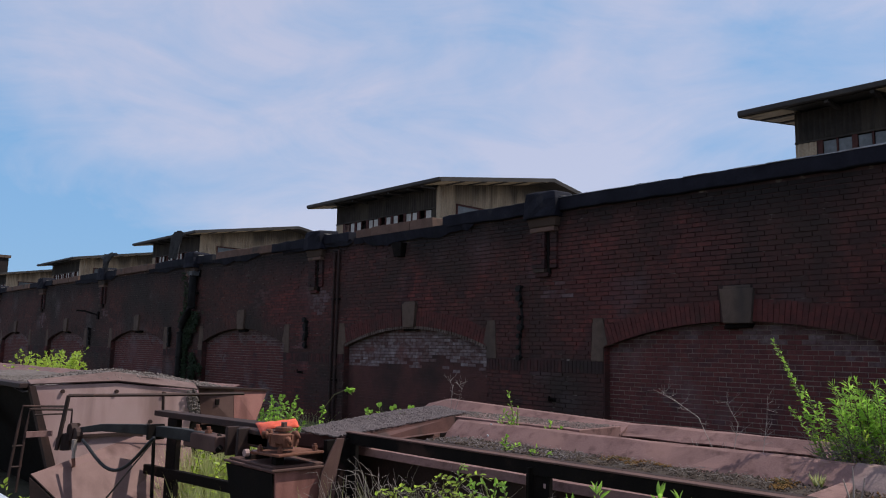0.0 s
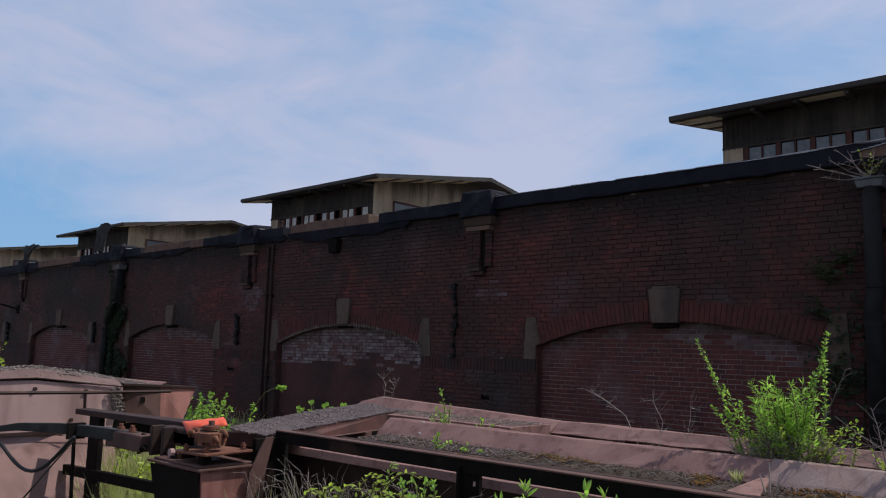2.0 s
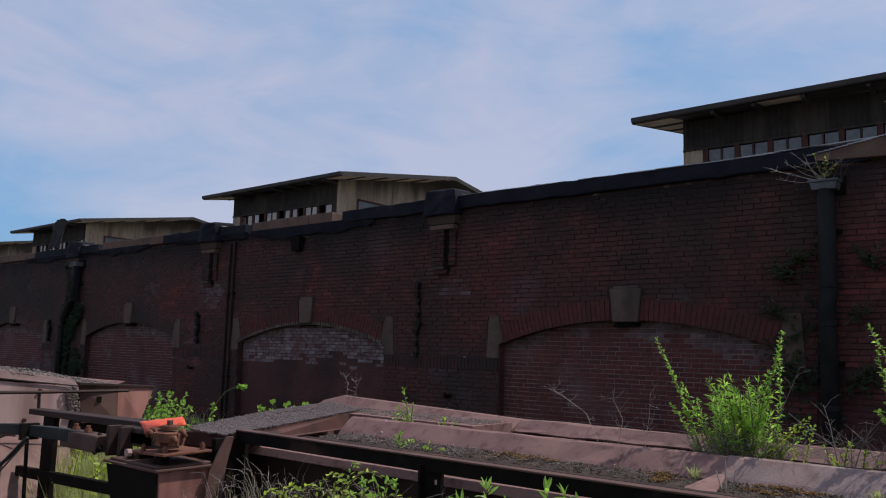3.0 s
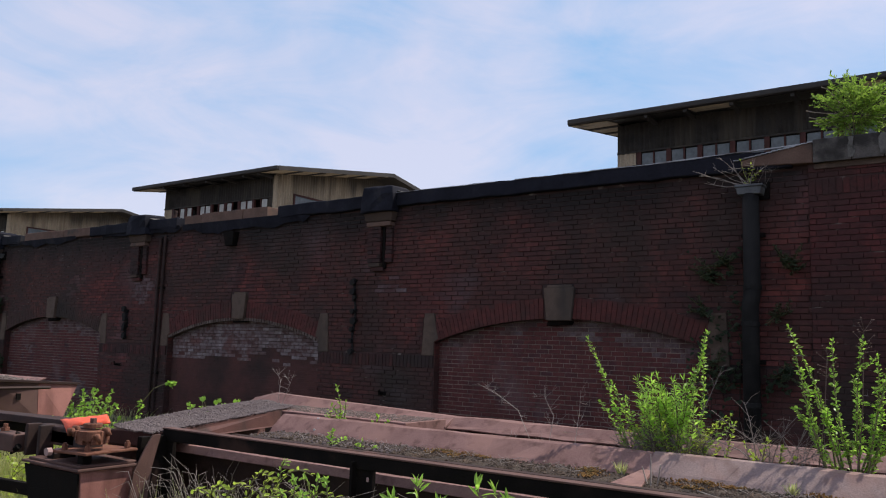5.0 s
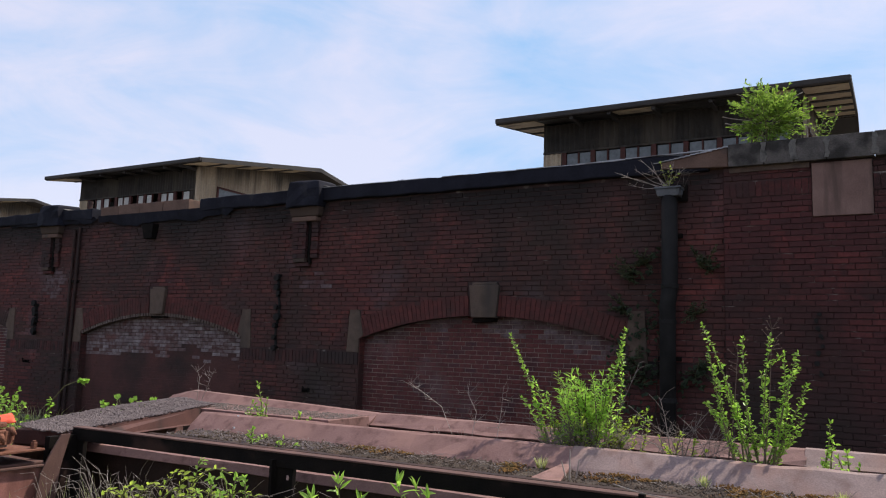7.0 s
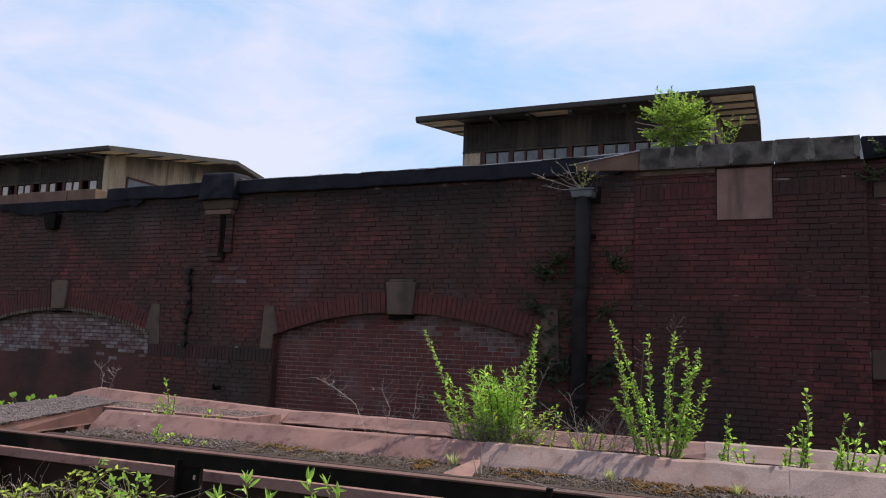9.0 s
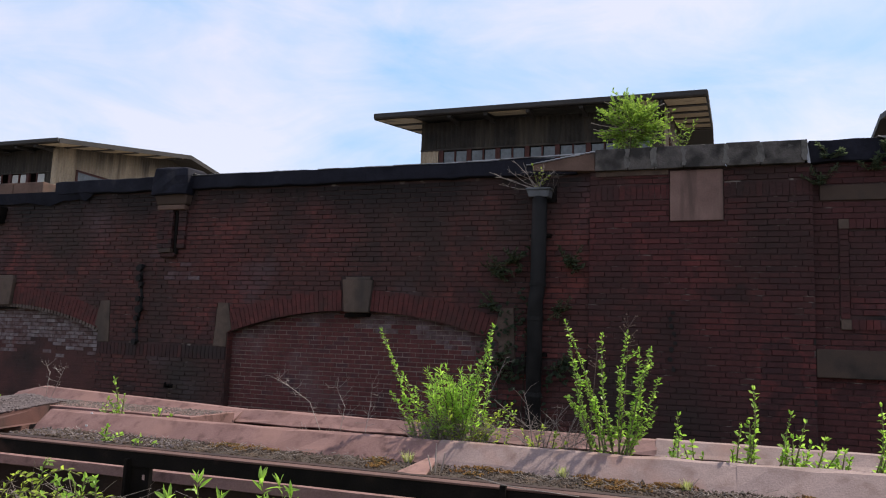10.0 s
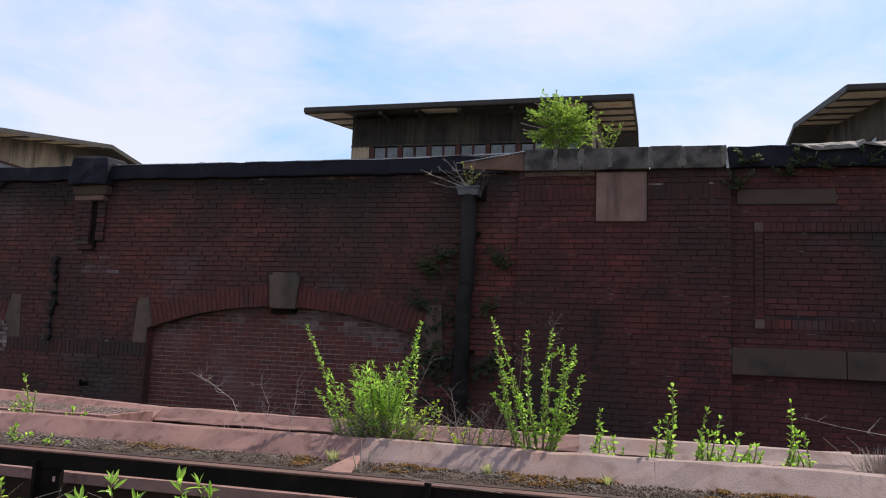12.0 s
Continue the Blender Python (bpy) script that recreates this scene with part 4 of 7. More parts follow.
# ---- downpipes and iron fittings on the wall ----
def build_downpipe(x, top, bend, label, shift=0.028):
    p = thing("downpipe", label, "downpipe", "downpipes on the wall")
    y = WALL_Y - 0.16
    part("rainwater_head", Geo().hexa([(x - 0.135, y - 0.09, top - 0.12), (x + 0.135, y - 0.09, top - 0.12), (x + 0.135, WALL_Y - 0.02, top - 0.12), (x - 0.135, WALL_Y - 0.02, top - 0.12)],
                                      [(x - 0.155, y - 0.11, top - 0.03), (x + 0.155, y - 0.11, top - 0.03), (x + 0.155, WALL_Y - 0.02, top - 0.03), (x - 0.155, WALL_Y - 0.02, top - 0.03)])
         .box(x - 0.17, x + 0.17, y - 0.125, WALL_Y - 0.02, top - 0.029, top), M_HEAD, p, "rimmed dull zinc rainwater head", bevel=0.008)
    part("back_plate", Geo().box(x + 0.02, x + 0.20, WALL_Y - 0.05, WALL_Y - 0.012, top - 0.16, top + 0.06), M_IRON, p)
    part("pipe", Geo().tube([(x, y, top - 0.11), (x, y, bend + 0.16), (x - 0.15 * shift, y - 0.02, bend + 0.06), (x - 0.7 * shift, y - 0.035, bend - 0.05 - 0.3 * shift), (x - 0.96 * shift, y - 0.01, bend - 0.16 - 0.4 * shift), (x - shift, y, bend - 0.25 - 0.5 * shift), (x - shift, y, GROUND + 0.02)], 0.102, 16), M_PIPE, p, smooth=True)
    for z in (bend + 0.14, bend - 0.30 - 0.5 * shift, bend - 1.3):
        xx = x if z > bend else x - shift
        part("collar", Geo().cyl((xx, y, z), 0.112, 0.06, "z", 16), M_PIPE, p, bevel=0.006)
    for z in (top - 0.62, bend - 0.75):
        xx = x if z > bend else x - shift
        part("bracket", Geo().box(xx - 0.14, xx + 0.14, y + 0.07, WALL_Y, z - 0.025, z + 0.025), M_IRON, p)
    return p


build_downpipe(-1.43, 3.475, 2.02, "thick black iron downpipe with a rainwater head")
build_downpipe(-20.6, 3.46, 2.25, "ivy-grown iron downpipe on the wall", 0.6)


def build_thin_pipe(x):
    p = thing("conduit_pipe", "thin rusted pipe running up the brick wall", "pipe")
    part("pipe", Geo().tube([(x, WALL_Y - 0.05, 3.55), (x, WALL_Y - 0.05, GROUND + 0.02)], 0.030), M_RUSTDARK, p)
    part("pipe", Geo().tube([(x - 0.16, WALL_Y - 0.05, 3.5), (x - 0.16, WALL_Y - 0.05, GROUND + 0.02)], 0.03), M_RUSTDARK, p)
    for z in (0.6, 2.4):
        part("clip", Geo().box(x - 0.22, x + 0.06, WALL_Y - 0.06, WALL_Y, z, z + 0.05), M_IRON, p)


build_thin_pipe(-13.5)


def build_wall_bracket(x, z0, z1, rng):
    """An old cast fitting: a knobbly upright on two studs."""
    b = thing("wall_fitting", "rusted iron fitting fixed on the brick wall", "fitting", "iron fittings on the wall")
    y = WALL_Y - 0.07
    path = [(x + 0.03 * math.sin(5 * k), y, z0 + (z1 - z0) * k / 7) for k in range(8)]
    part("upright", Geo().tube([(px - 0.01, WALL_Y - 0.015, pz) for px, _, pz in path], 0.014 if x > 0 else 0.026, 7), M_PIPE, b)
    for k in range(8):
        r = rng.uniform(0.025, 0.07) if x < 0 else rng.uniform(0.022, 0.032)
        part("knob", Geo().cyl((path[k][0] + rng.uniform(-0.03, 0.03), y - rng.uniform(0.01, 0.06), path[k][2] + rng.uniform(-0.05, 0.05)), r, 0.05, "y", 9).cyl((path[k][0], y - 0.01, path[k][2]), r * 0.6, 0.08, "y", 8), M_PIPE, b)
    return b


rng_fit = random.Random(61)
for x_f, z_a, z_b in ((-8.05, 1.24, 2.45), (-14.72, 1.34, 1.93), (-22.2, 1.3, 1.85), (-29.1, 1.3, 1.85), (1.0 - 0.72, 1.18, 1.85)):
    build_wall_bracket(x_f, z_a, z_b, rng_fit)


def build_hook(x, z):
    h = thing("wall_hook", "short iron peg sticking out of the brick wall", "hook", "pegs on the wall")
    part("peg", Geo().tube([(x, WALL_Y, z), (x, WALL_Y - 0.12, z), (x + 0.02, WALL_Y - 0.14, z + 0.06)], 0.02), M_IRON, h)
    part("plate", Geo().box(x - 0.10, x + 0.06, WALL_Y - 0.03, WALL_Y, z - 0.03, z + 0.03), M_IRON, h)


for x_h, z_h in ((-7.35, 0.55), (-14.9, 0.75), (-11.3, 3.30)):
    build_hook(x_h, z_h)


def build_bracket_box():
    b = thing("lamp_bracket", "black iron bracket box under the coping", "bracket")
    x = -11.35
    part("box", Geo().hexa([(x - 0.10, WALL_Y - 0.13, 3.22), (x + 0.12, WALL_Y - 0.13, 3.22), (x + 0.12, WALL_Y, 3.22), (x - 0.10, WALL_Y, 3.22)],
                           [(x - 0.16, WALL_Y - 0.16, 3.50), (x + 0.16, WALL_Y - 0.16, 3.50), (x + 0.16, WALL_Y, 3.50), (x - 0.16, WALL_Y, 3.50)]), M_IRON, b, bevel=0.01)


build_bracket_box()



def build_wall_lamp(x, z):
    a = thing("wall_lamp", "bent iron lamp arm on the brick wall", "wall lamp")
    part("arm", Geo().tube([(x + 0.5, WALL_Y - 0.05, z - 0.15), (x, WALL_Y - 0.35, z), (x - 0.35, WALL_Y - 0.5, z + 0.02)], 0.035, 6), M_IRON, a)
    part("base", Geo().box(x + 0.42, x + 0.58, WALL_Y - 0.06, WALL_Y, z - 0.3, z - 0.02), M_IRON, a)


def build_vent(x):
    v = thing("vent_pipe", "short rusted vent pipe behind the coping", "pipe")
    part("pipe", Geo().cyl((x, WALL_Y + 0.75, 3.5), 0.05, 0.78), M_RUSTDARK, v)
    part("cap", Geo().cyl((x, WALL_Y + 0.75, 4.24), 0.06, 0.05), M_RUSTDARK, v)


build_wall_lamp(-28.9, 2.5)
build_vent(-14.35)

# ---- building behind, with roof monitors ----
def build_hall():
    hall = thing("factory_hall", "long flat-roofed hall behind the brick wall", "building", kind="structure")
    # Roof is out of sight; its grey is set to bounce light upward.
    part("roof", Geo().box(-110, 40, WALL_Y + 0.62, 40, 3.2, 3.5), M_ROOFBOUNCE, hall, "unseen grey flat roof that bounces light to the soffits")
    part("wall", Geo().box(-110, 40, 39.6, 40, GROUND, 3.2), M_MORTAR, hall)


build_hall()


def corrugated(x0, x1, z0, z1, y, axis, pitch=0.14, depth=0.025):
    """A sheet of vertical ribs facing -y ('x') or +-x ('y': x0, x1 run along y, y is the x place)."""
    g = Geo()
    n = max(2, int((x1 - x0) / (pitch / 4)))
    vs = []
    for i in range(n + 1):
        a = x0 + (x1 - x0) * i / n
        o = depth * math.sin(math.pi / 2 * i)
        for z in (z0, z1(a) if callable(z1) else z1):
            vs.append((a, y + o, z) if axis == "x" else (y + o, a, z))
    g.add(vs, [(2 * i, 2 * i + 2, 2 * i + 3, 2 * i + 1) for i in range(n)])
    return g


def build_monitor(x0, broken):
    """A roof monitor: eaves corner at x0, front eave at y 19.76, ridge behind."""
    m = thing("roof_monitor", "sooty roof monitor with corrugated sheet walls and a row of windows", "roof monitor", "roof monitors on the hall")
    ye, yr, yb = 19.76, 26.6, 33.4
    ze, zr = 7.86, 8.95
    x1 = x0 + 9.05
    wl_, wr, yw = x0 + 1.12, x1 - 1.05, 20.6
    ztop = 7.80
    roof = Geo()
    t = 0.09
    roof.prism([(0, ye, ze), (0, yr, zr), (0, yb, ze), (0, yb, ze - t), (0, yr, zr - t), (0, ye, ze - t)], (x0, 0, 0), (x1, 0, 0))
    rf = part("roof", roof, M_ROOFSHEET, m, "low-pitched dark sheet roof")
    part("fascia", Geo().box(x0 - 0.02, x1 + 0.02, ye - 0.10, ye, ze - 0.10, ze + 0.05), M_ROOFSHEET, rf, "dark gutter edge", bevel=0.03)
    for xs in (x0 - 0.03, x1):
        part("barge_board", Geo().prism([(0, ye, ze + 0.05), (0, ye, ze - 0.12), (0, yr, zr - 0.12), (0, yb, ze - 0.12), (0, yb, ze + 0.05), (0, yr, zr + 0.05)], (xs, 0, 0), (xs + 0.03, 0, 0)), M_ROOFSHEET, rf)
    slope = (zr - ze) / (yr - ye)
    rng_s = random.Random(int(abs(x0) * 7))
    for xa, xb in ((x0 + 0.03, wl_ - 0.02), (wr + 0.02, x1 - 0.03)):
        k = 0
        y = ye + 0.08
        while y < yr - 0.3:
            y2 = min(y + 1.25, yr)
            za, zb = ze - t - 0.012 + slope * (y - ye), ze - t - 0.012 + slope * (y2 - ye)
            part("soffit_panel", Geo().hexa([(xa, y + 0.02, za - 0.02), (xb, y + 0.02, za - 0.02), (xb, y2 - 0.14, zb - 0.02), (xa, y2 - 0.14, zb - 0.02)],
                                            [(xa, y + 0.02, za), (xb, y + 0.02, za), (xb, y2 - 0.14, zb), (xa, y2 - 0.14, zb)]), M_SOFFIT, m, "pale soffit board")
            part("purlin", Geo().box(xa, xb, y2 - 0.13, y2 - 0.01, zb - 0.045, zb - 0.005), M_ROOFSHEET, m)
            y = y2
    xa_s = wl_ + 0.1
    while xa_s < wr - 0.4:
        xb_s = min(xa_s + rng_s.uniform(0.9, 1.5), wr)
        za, zb = ze - t - 0.012 + slope * 0.1, ze - t - 0.012 + slope * 0.8
        part("soffit_panel", Geo().hexa([(xa_s, ye + 0.10, za - 0.02), (xb_s - 0.12, ye + 0.10, za - 0.02), (xb_s - 0.12, yw - 0.06, zb - 0.02), (xa_s, yw - 0.06, zb - 0.02)],
                                        [(xa_s, ye + 0.10, za), (xb_s - 0.12, ye + 0.10, za), (xb_s - 0.12, yw - 0.06, zb), (xa_s, yw - 0.06, zb)]), M_SOFFIT if rng_s.random() < 0.5 and not broken else M_DARKSHEET, m, "soffit board")
        part("rafter_end", Geo().box(xb_s - 0.11, xb_s - 0.01, ye + 0.02, yw, za - 0.10, za - 0.02), M_ROOFSHEET, m)
        xa_s = xb_s
    # front wall: sheet above, window band below
    zs = 7.0
    xx, k = wl_, 0
    while xx < wr - 0.05:
        xe = min(xx + 1.16, wr)
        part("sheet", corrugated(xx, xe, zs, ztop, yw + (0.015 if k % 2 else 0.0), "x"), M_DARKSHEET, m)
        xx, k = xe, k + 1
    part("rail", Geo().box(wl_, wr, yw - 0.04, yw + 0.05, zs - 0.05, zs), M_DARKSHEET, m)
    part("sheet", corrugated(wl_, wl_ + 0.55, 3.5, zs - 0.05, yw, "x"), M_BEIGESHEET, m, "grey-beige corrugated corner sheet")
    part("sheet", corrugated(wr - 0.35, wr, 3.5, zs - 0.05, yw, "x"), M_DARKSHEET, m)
    n_win = 7
    xa, xb = wl_ + 0.57, wr - 0.37
    step = (xb - xa) / n_win
    rng = random.Random(int(x0 * 10))
    for i in range(n_win):
        a = xa + step * i
        w = part("window", Geo().box(a, a + 0.13, yw - 0.03, yw + 0.06, 5.4, zs - 0.05).box(a + 0.13, a + step, yw - 0.02, yw + 0.05, 5.4, 5.5)
                 .box(a + 0.13 + (step - 0.13) / 2 - 0.02, a + 0.13 + (step - 0.13) / 2 + 0.02, yw - 0.02, yw + 0.04, 5.5, zs - 0.05), M_REDFRAME, m, "red-brown window frame")
        half = (step - 0.13) / 2
        for s in (0, 1):
            if broken and (i * 2 + s) % 3 == 0:
                continue
            px = a + 0.13 + half * s + 0.025
            lean = rng.uniform(-0.02, 0.02)
            g = Geo().hexa([(px, yw + 0.02, 5.5), (px + half - 0.05, yw + 0.02, 5.5), (px + half - 0.05, yw + 0.035, 5.5), (px, yw + 0.035, 5.5)],
                           [(px + lean, yw + 0.02, zs - 0.08), (px + half - 0.05 + lean, yw + 0.02, zs - 0.08), (px + half - 0.05 + lean, yw + 0.035, zs - 0.08), (px + lean, yw + 0.035, zs - 0.08)])
            part("pane", g, M_CLOTH if broken else M_PANE, w)
    # end walls
    for xw, side in ((wl_, -1), (wr, 1)):
        yy, k = yw, 0
        while yy < 32.4:
            y2 = (21.6, 24.6)[k] if k < 2 else min(yy + 2.0, 32.5)

            def zroof(a):
                return zr - t - 0.02 - slope * abs(a - yr)

            lo = 7.27 if k == 1 else 3.5
            # West ends are a darker grey than the beige east ends.
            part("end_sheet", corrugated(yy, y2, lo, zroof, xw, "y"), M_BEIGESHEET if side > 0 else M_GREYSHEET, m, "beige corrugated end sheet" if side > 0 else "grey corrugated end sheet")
            yy, k = y2, k + 1
        w = part("end_window", Geo().box(xw - 0.03, xw + 0.05, 21.6, 24.6, 7.20, 7.27).box(xw - 0.03, xw + 0.05, 21.6, 24.6, 5.4, 5.5)
                 .box(xw - 0.03, xw + 0.05, 21.6, 21.68, 5.5, 7.20).box(xw - 0.03, xw + 0.05, 23.06, 23.14, 5.5, 7.20).box(xw - 0.03, xw + 0.05, 24.52, 24.6, 5.5, 7.20), M_REDFRAME, m)
        part("pane", Geo().box(xw - 0.005, xw + 0.015, 21.68, 24.52, 5.5, 7.20), M_PANE, w)
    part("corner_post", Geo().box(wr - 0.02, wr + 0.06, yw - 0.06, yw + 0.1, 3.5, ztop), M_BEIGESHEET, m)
    # Near-black board paints the dim inside behind the windows.
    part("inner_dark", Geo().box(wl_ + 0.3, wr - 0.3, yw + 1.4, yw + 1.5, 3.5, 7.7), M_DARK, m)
    return m


build_monitor(-8.58, False)
build_monitor(-29.5, True)
build_monitor(5.42, False)
build_monitor(-50.1, True)
build_monitor(-70.7, True)
build_monitor(-91.5, True)


def build_far_block():
    b = thing("distant_block", "plain brown factory block far along the wall", "building")
    part("wall", Geo().box(-175, -163.1, 28, 40, GROUND, 17.2), M_BRICK, b)
    part("parapet", Geo().box(-175.3, -162.8, 27.7, 40.3, 17.2, 17.7), M_STONE, b)


build_far_block()

# ---- near ore car ----
def strip(profile, x0, x1, rng, amp=0.004, step=0.35, mat=None, name="", parent=None, label="", thick=0.012):
    """A bent plate along x: profile is a run of (y, z); its edge is a little dented."""
    g = Geo()
    n = max(2, int((x1 - x0) / step))
    m = len(profile)
    vs = []
    for i in range(n + 1):
        x = x0 + (x1 - x0) * i / n
        for j, (y, z) in enumerate(profile):
            vs.append((x, y + rng.uniform(-amp, amp), z + rng.uniform(-amp, amp)))
    g.add(vs, [(i * m + j, (i + 1) * m + j, (i + 1) * m + j + 1, i * m + j + 1) for i in range(n) for j in range(m - 1)])
    ob = part(name, g, mat, parent, label)
    md = ob.modifiers.new("thick", "SOLIDIFY")
    md.thickness, md.offset = thick, 0
    return ob


def scatter(x0, x1, y0, y1, zf, count, r, rng, mat, parent, name, label=""):
    g = Geo()
    for _ in range(count):
        x, y = rng.uniform(x0, x1), rng.uniform(y0, y1)
        g.stone((x, y, zf(x, y) + rng.uniform(-0.3, 0.5) * r), r * rng.uniform(0.5, 1.4), rng)
    ob = part(name, g, mat, parent, label)
    return tagged(ob, kind="stuff")


def build_near_car():
    rng = random.Random(71)
    car = thing("ore_car", "rust-red steel ore hopper car overgrown with weeds", "rail car", "ore cars on the trestle")
    xr = 9.0
    # front lip and side, dark steel with their shade in the colour
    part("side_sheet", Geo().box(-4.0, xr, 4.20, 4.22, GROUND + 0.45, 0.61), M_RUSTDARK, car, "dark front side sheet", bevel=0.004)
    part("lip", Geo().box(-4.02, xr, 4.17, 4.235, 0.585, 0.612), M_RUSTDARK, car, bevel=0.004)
    part("floor", Geo().box(-4.0, xr, 4.22, 6.1, GROUND + 0.40, GROUND + 0.45), M_RUSTDARK, car)
    # middle ridge sheets, one length bent over the next
    for a, b, lift in ((-3.92, -0.76, 0.0), (-0.76, 0.98, 0.004), (0.97, 3.2, 0.012), (3.19, 6.2, 0.0), (6.19, xr, 0.006)):
        strip([(4.56, 0.55), (4.635, 0.632), (4.735, 0.722 + lift), (4.765, 0.733 + lift), (4.80, 0.722 + lift), (4.95, 0.45)], a, b, rng, 0.006, 0.18, M_RUST if b < -0.5 else M_RUSTPALE, "ridge_sheet", car, "bent rust-pink ridge sheet")
    # back slope sheets
    for a, b, dz in ((-2.90, 0.47, 0.0), (0.46, 2.2, 0.006), (2.19, 5.4, 0.0), (5.39, xr, 0.008)):
        strip([(5.635, 0.643), (5.67, 0.67), (5.74, 0.728 + dz), (5.79, 0.735 + dz), (5.80, 0.70)], a, b, rng, 0.007, 0.18, M_RUST if b < 0.5 else M_RUSTPALE, "back_sheet", car, "bent rust-pink side sheet")
    g = Geo()
    n = 9
    vs = []
    for i in range(n + 1):
        x = -5.40 + 2.52 * i / n
        lift = 0.085 * (1 - i / n) - (0.07 if i == 0 else 0)
        vs += [(x, 5.60, 0.66), (x, 5.75, 0.735 + lift), (x, 5.80, 0.74 + lift)]
    g.add(vs, [(i * 3 + k, i * 3 + 3 + k, i * 3 + 4 + k, i * 3 + 1 + k) for i in range(n) for k in (0, 1)])
    part("raised_sheet", g, M_RUST, car, "bulging upturned end of the side sheet").modifiers.new("thick", "SOLIDIFY").thickness = 0.015
    part("back_side", Geo().box(-5.3, xr, 5.80, 5.82, GROUND + 0.45, 0.70), M_RUSTDARK, car)
    # ledge with pellets behind the ridge
    part("ledge", Geo().box(-4.35, -2.885, 5.06, 5.625, 0.45, 0.722), M_RUST, car, bevel=0.006)
    # slanting end deck with its fascia
    deck = Geo().hexa([(-4.05, 3.25, 0.60), (-3.66, 3.37, 0.60), (-4.33, 5.2, 0.62), (-4.95, 5.5, 0.62)],
                      [(-4.05, 3.25, 0.695), (-3.66, 3.37, 0.695), (-4.33, 5.2, 0.735), (-4.95, 5.5, 0.74)])
    part("end_deck", deck, M_APRON, car, bevel=0.006)
    part("deck_apron", Geo().plate([(-3.64, 3.42, 0.69), (-4.33, 5.2, 0.73), (-4.27, 5.12, 0.595), (-3.59, 3.47, 0.645)], 0.012), M_APRON, car)
    part("end_sheet", Geo().plate([(-4.05, 3.25, 0.66), (-4.95, 5.5, 0.70), (-4.95, 5.5, -0.1), (-4.05, 3.25, -0.1)], 0.012), M_RUST, car)
    # cross web in the trough
    part("cross_web", Geo().plate([(-0.83, 4.21, 0.609), (-0.64, 4.21, 0.615), (-0.737, 4.645, 0.644), (-0.785, 4.645, 0.650)], -0.02), M_RUST, car, "tapered rust-pink cross strap", bevel=0.003)
    for k, (dx, lean, h) in enumerate(((0.05, 0.00, 0.17), (0.085, 0.02, 0.12), (0.03, -0.03, 0.10))):
        part("splinter", Geo().tube([(-0.69 + dx, 4.36, 0.60), (-0.69 + dx + lean, 4.36, 0.60 + h)], 0.006, 5, 0.003), M_TWIG, car, "pale broken wire end")
    # sill and front rail on posts
    strip([(3.585, 0.548), (3.605, 0.592), (3.68, 0.598), (3.685, 0.56)], -3.95, xr, rng, 0.003, 0.5, M_RUST, "sill", car, "rust-pink sill flange")
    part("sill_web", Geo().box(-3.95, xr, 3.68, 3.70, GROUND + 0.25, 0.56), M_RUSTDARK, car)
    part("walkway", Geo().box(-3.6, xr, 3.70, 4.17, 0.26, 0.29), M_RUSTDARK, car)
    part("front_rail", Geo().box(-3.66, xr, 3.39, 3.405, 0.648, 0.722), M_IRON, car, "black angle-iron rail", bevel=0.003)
    # Sun on the rail's top is put into the flange's pinker colour.
    part("rail_flange", Geo().box(-3.66, xr, 3.385, 3.455, 0.7225, 0.732), M_RUSTBROWN, car, "pinkish top flange of the rail, painted for sun on it", bevel=0.003)
    for x, w in ((-3.62, 0.12), (-1.90, 0.13), (1.75, 0.12), (5.2, 0.12)):
        part("post", Geo().box(x - w / 2, x + w / 2, 3.40, 3.43, GROUND, 0.70).box(x - w / 2, x - w / 2 + 0.018, 3.36, 3.43, GROUND, 0.688), M_IRON, car, bevel=0.003)
    # No hole here: a pale patch paints the sunlit steel beyond.
    part("slot", Geo().box(-1.872, -1.858, 3.396, 3.3985, 0.588, 0.612), M_RUSTFADED, car, "pale patch painted for sunlit steel seen through the post")
    part("stub", Geo().box(0.02, 0.045, 3.365, 3.39, 0.4, 0.742), M_IRON, car)
    part("gusset", Geo().plate([(-3.58, 3.31, 0.70), (-3.58, 3.25, 0.70), (-3.58, 3.19, 0.60), (-3.58, 3.13, 0.48), (-3.58, 3.10, 0.25), (-3.60, 3.06, GROUND), (-3.60, 3.21, GROUND), (-3.58, 3.24, 0.30), (-3.58, 3.26, 0.5)], 0.014), M_RUSTBROWN, car, "bent rust-red brace plate", bevel=0.002)
    part("gusset_web", Geo().box(-3.66, -3.615, 3.20, 3.40, GROUND, 0.685), M_IRON, car, bevel=0.003)
    # fill
    part("trough_fill", wavy_box(-3.80, xr, 4.225, 4.66, 0.42, 0.606, rng, 0.08, 0.007), M_SOIL, car, "grey cinders in the trough")
    scatter(-3.79, -2.4, 4.24, 4.64, lambda x, y: 0.612, 700, 0.009, rng, M_PELLET, car, "trough_ore")
    scatter(-3.79, xr, 4.24, 4.64, lambda x, y: 0.612 + 0.012 * noise.noise((x * 6, y * 6, 1.5)), 15000, 0.0062, rng, M_GRAVEL, car, "trough_gravel")
    scatter(-3.79, 5.0, 4.24, 4.64, lambda x, y: 0.612 + 0.012 * noise.noise((x * 6, y * 6, 1.5)), 350, 0.0125, rng, M_GRAVEL, car, "trough_cinder")
    g = Geo()
    for _ in range(330):
        x = rng.uniform(-2.9, 6.0)
        if noise.noise((x * 1.7, 3.3, 0)) < (0.12 if x < -1.0 else -0.1) or -0.98 < x < -0.55:
            continue
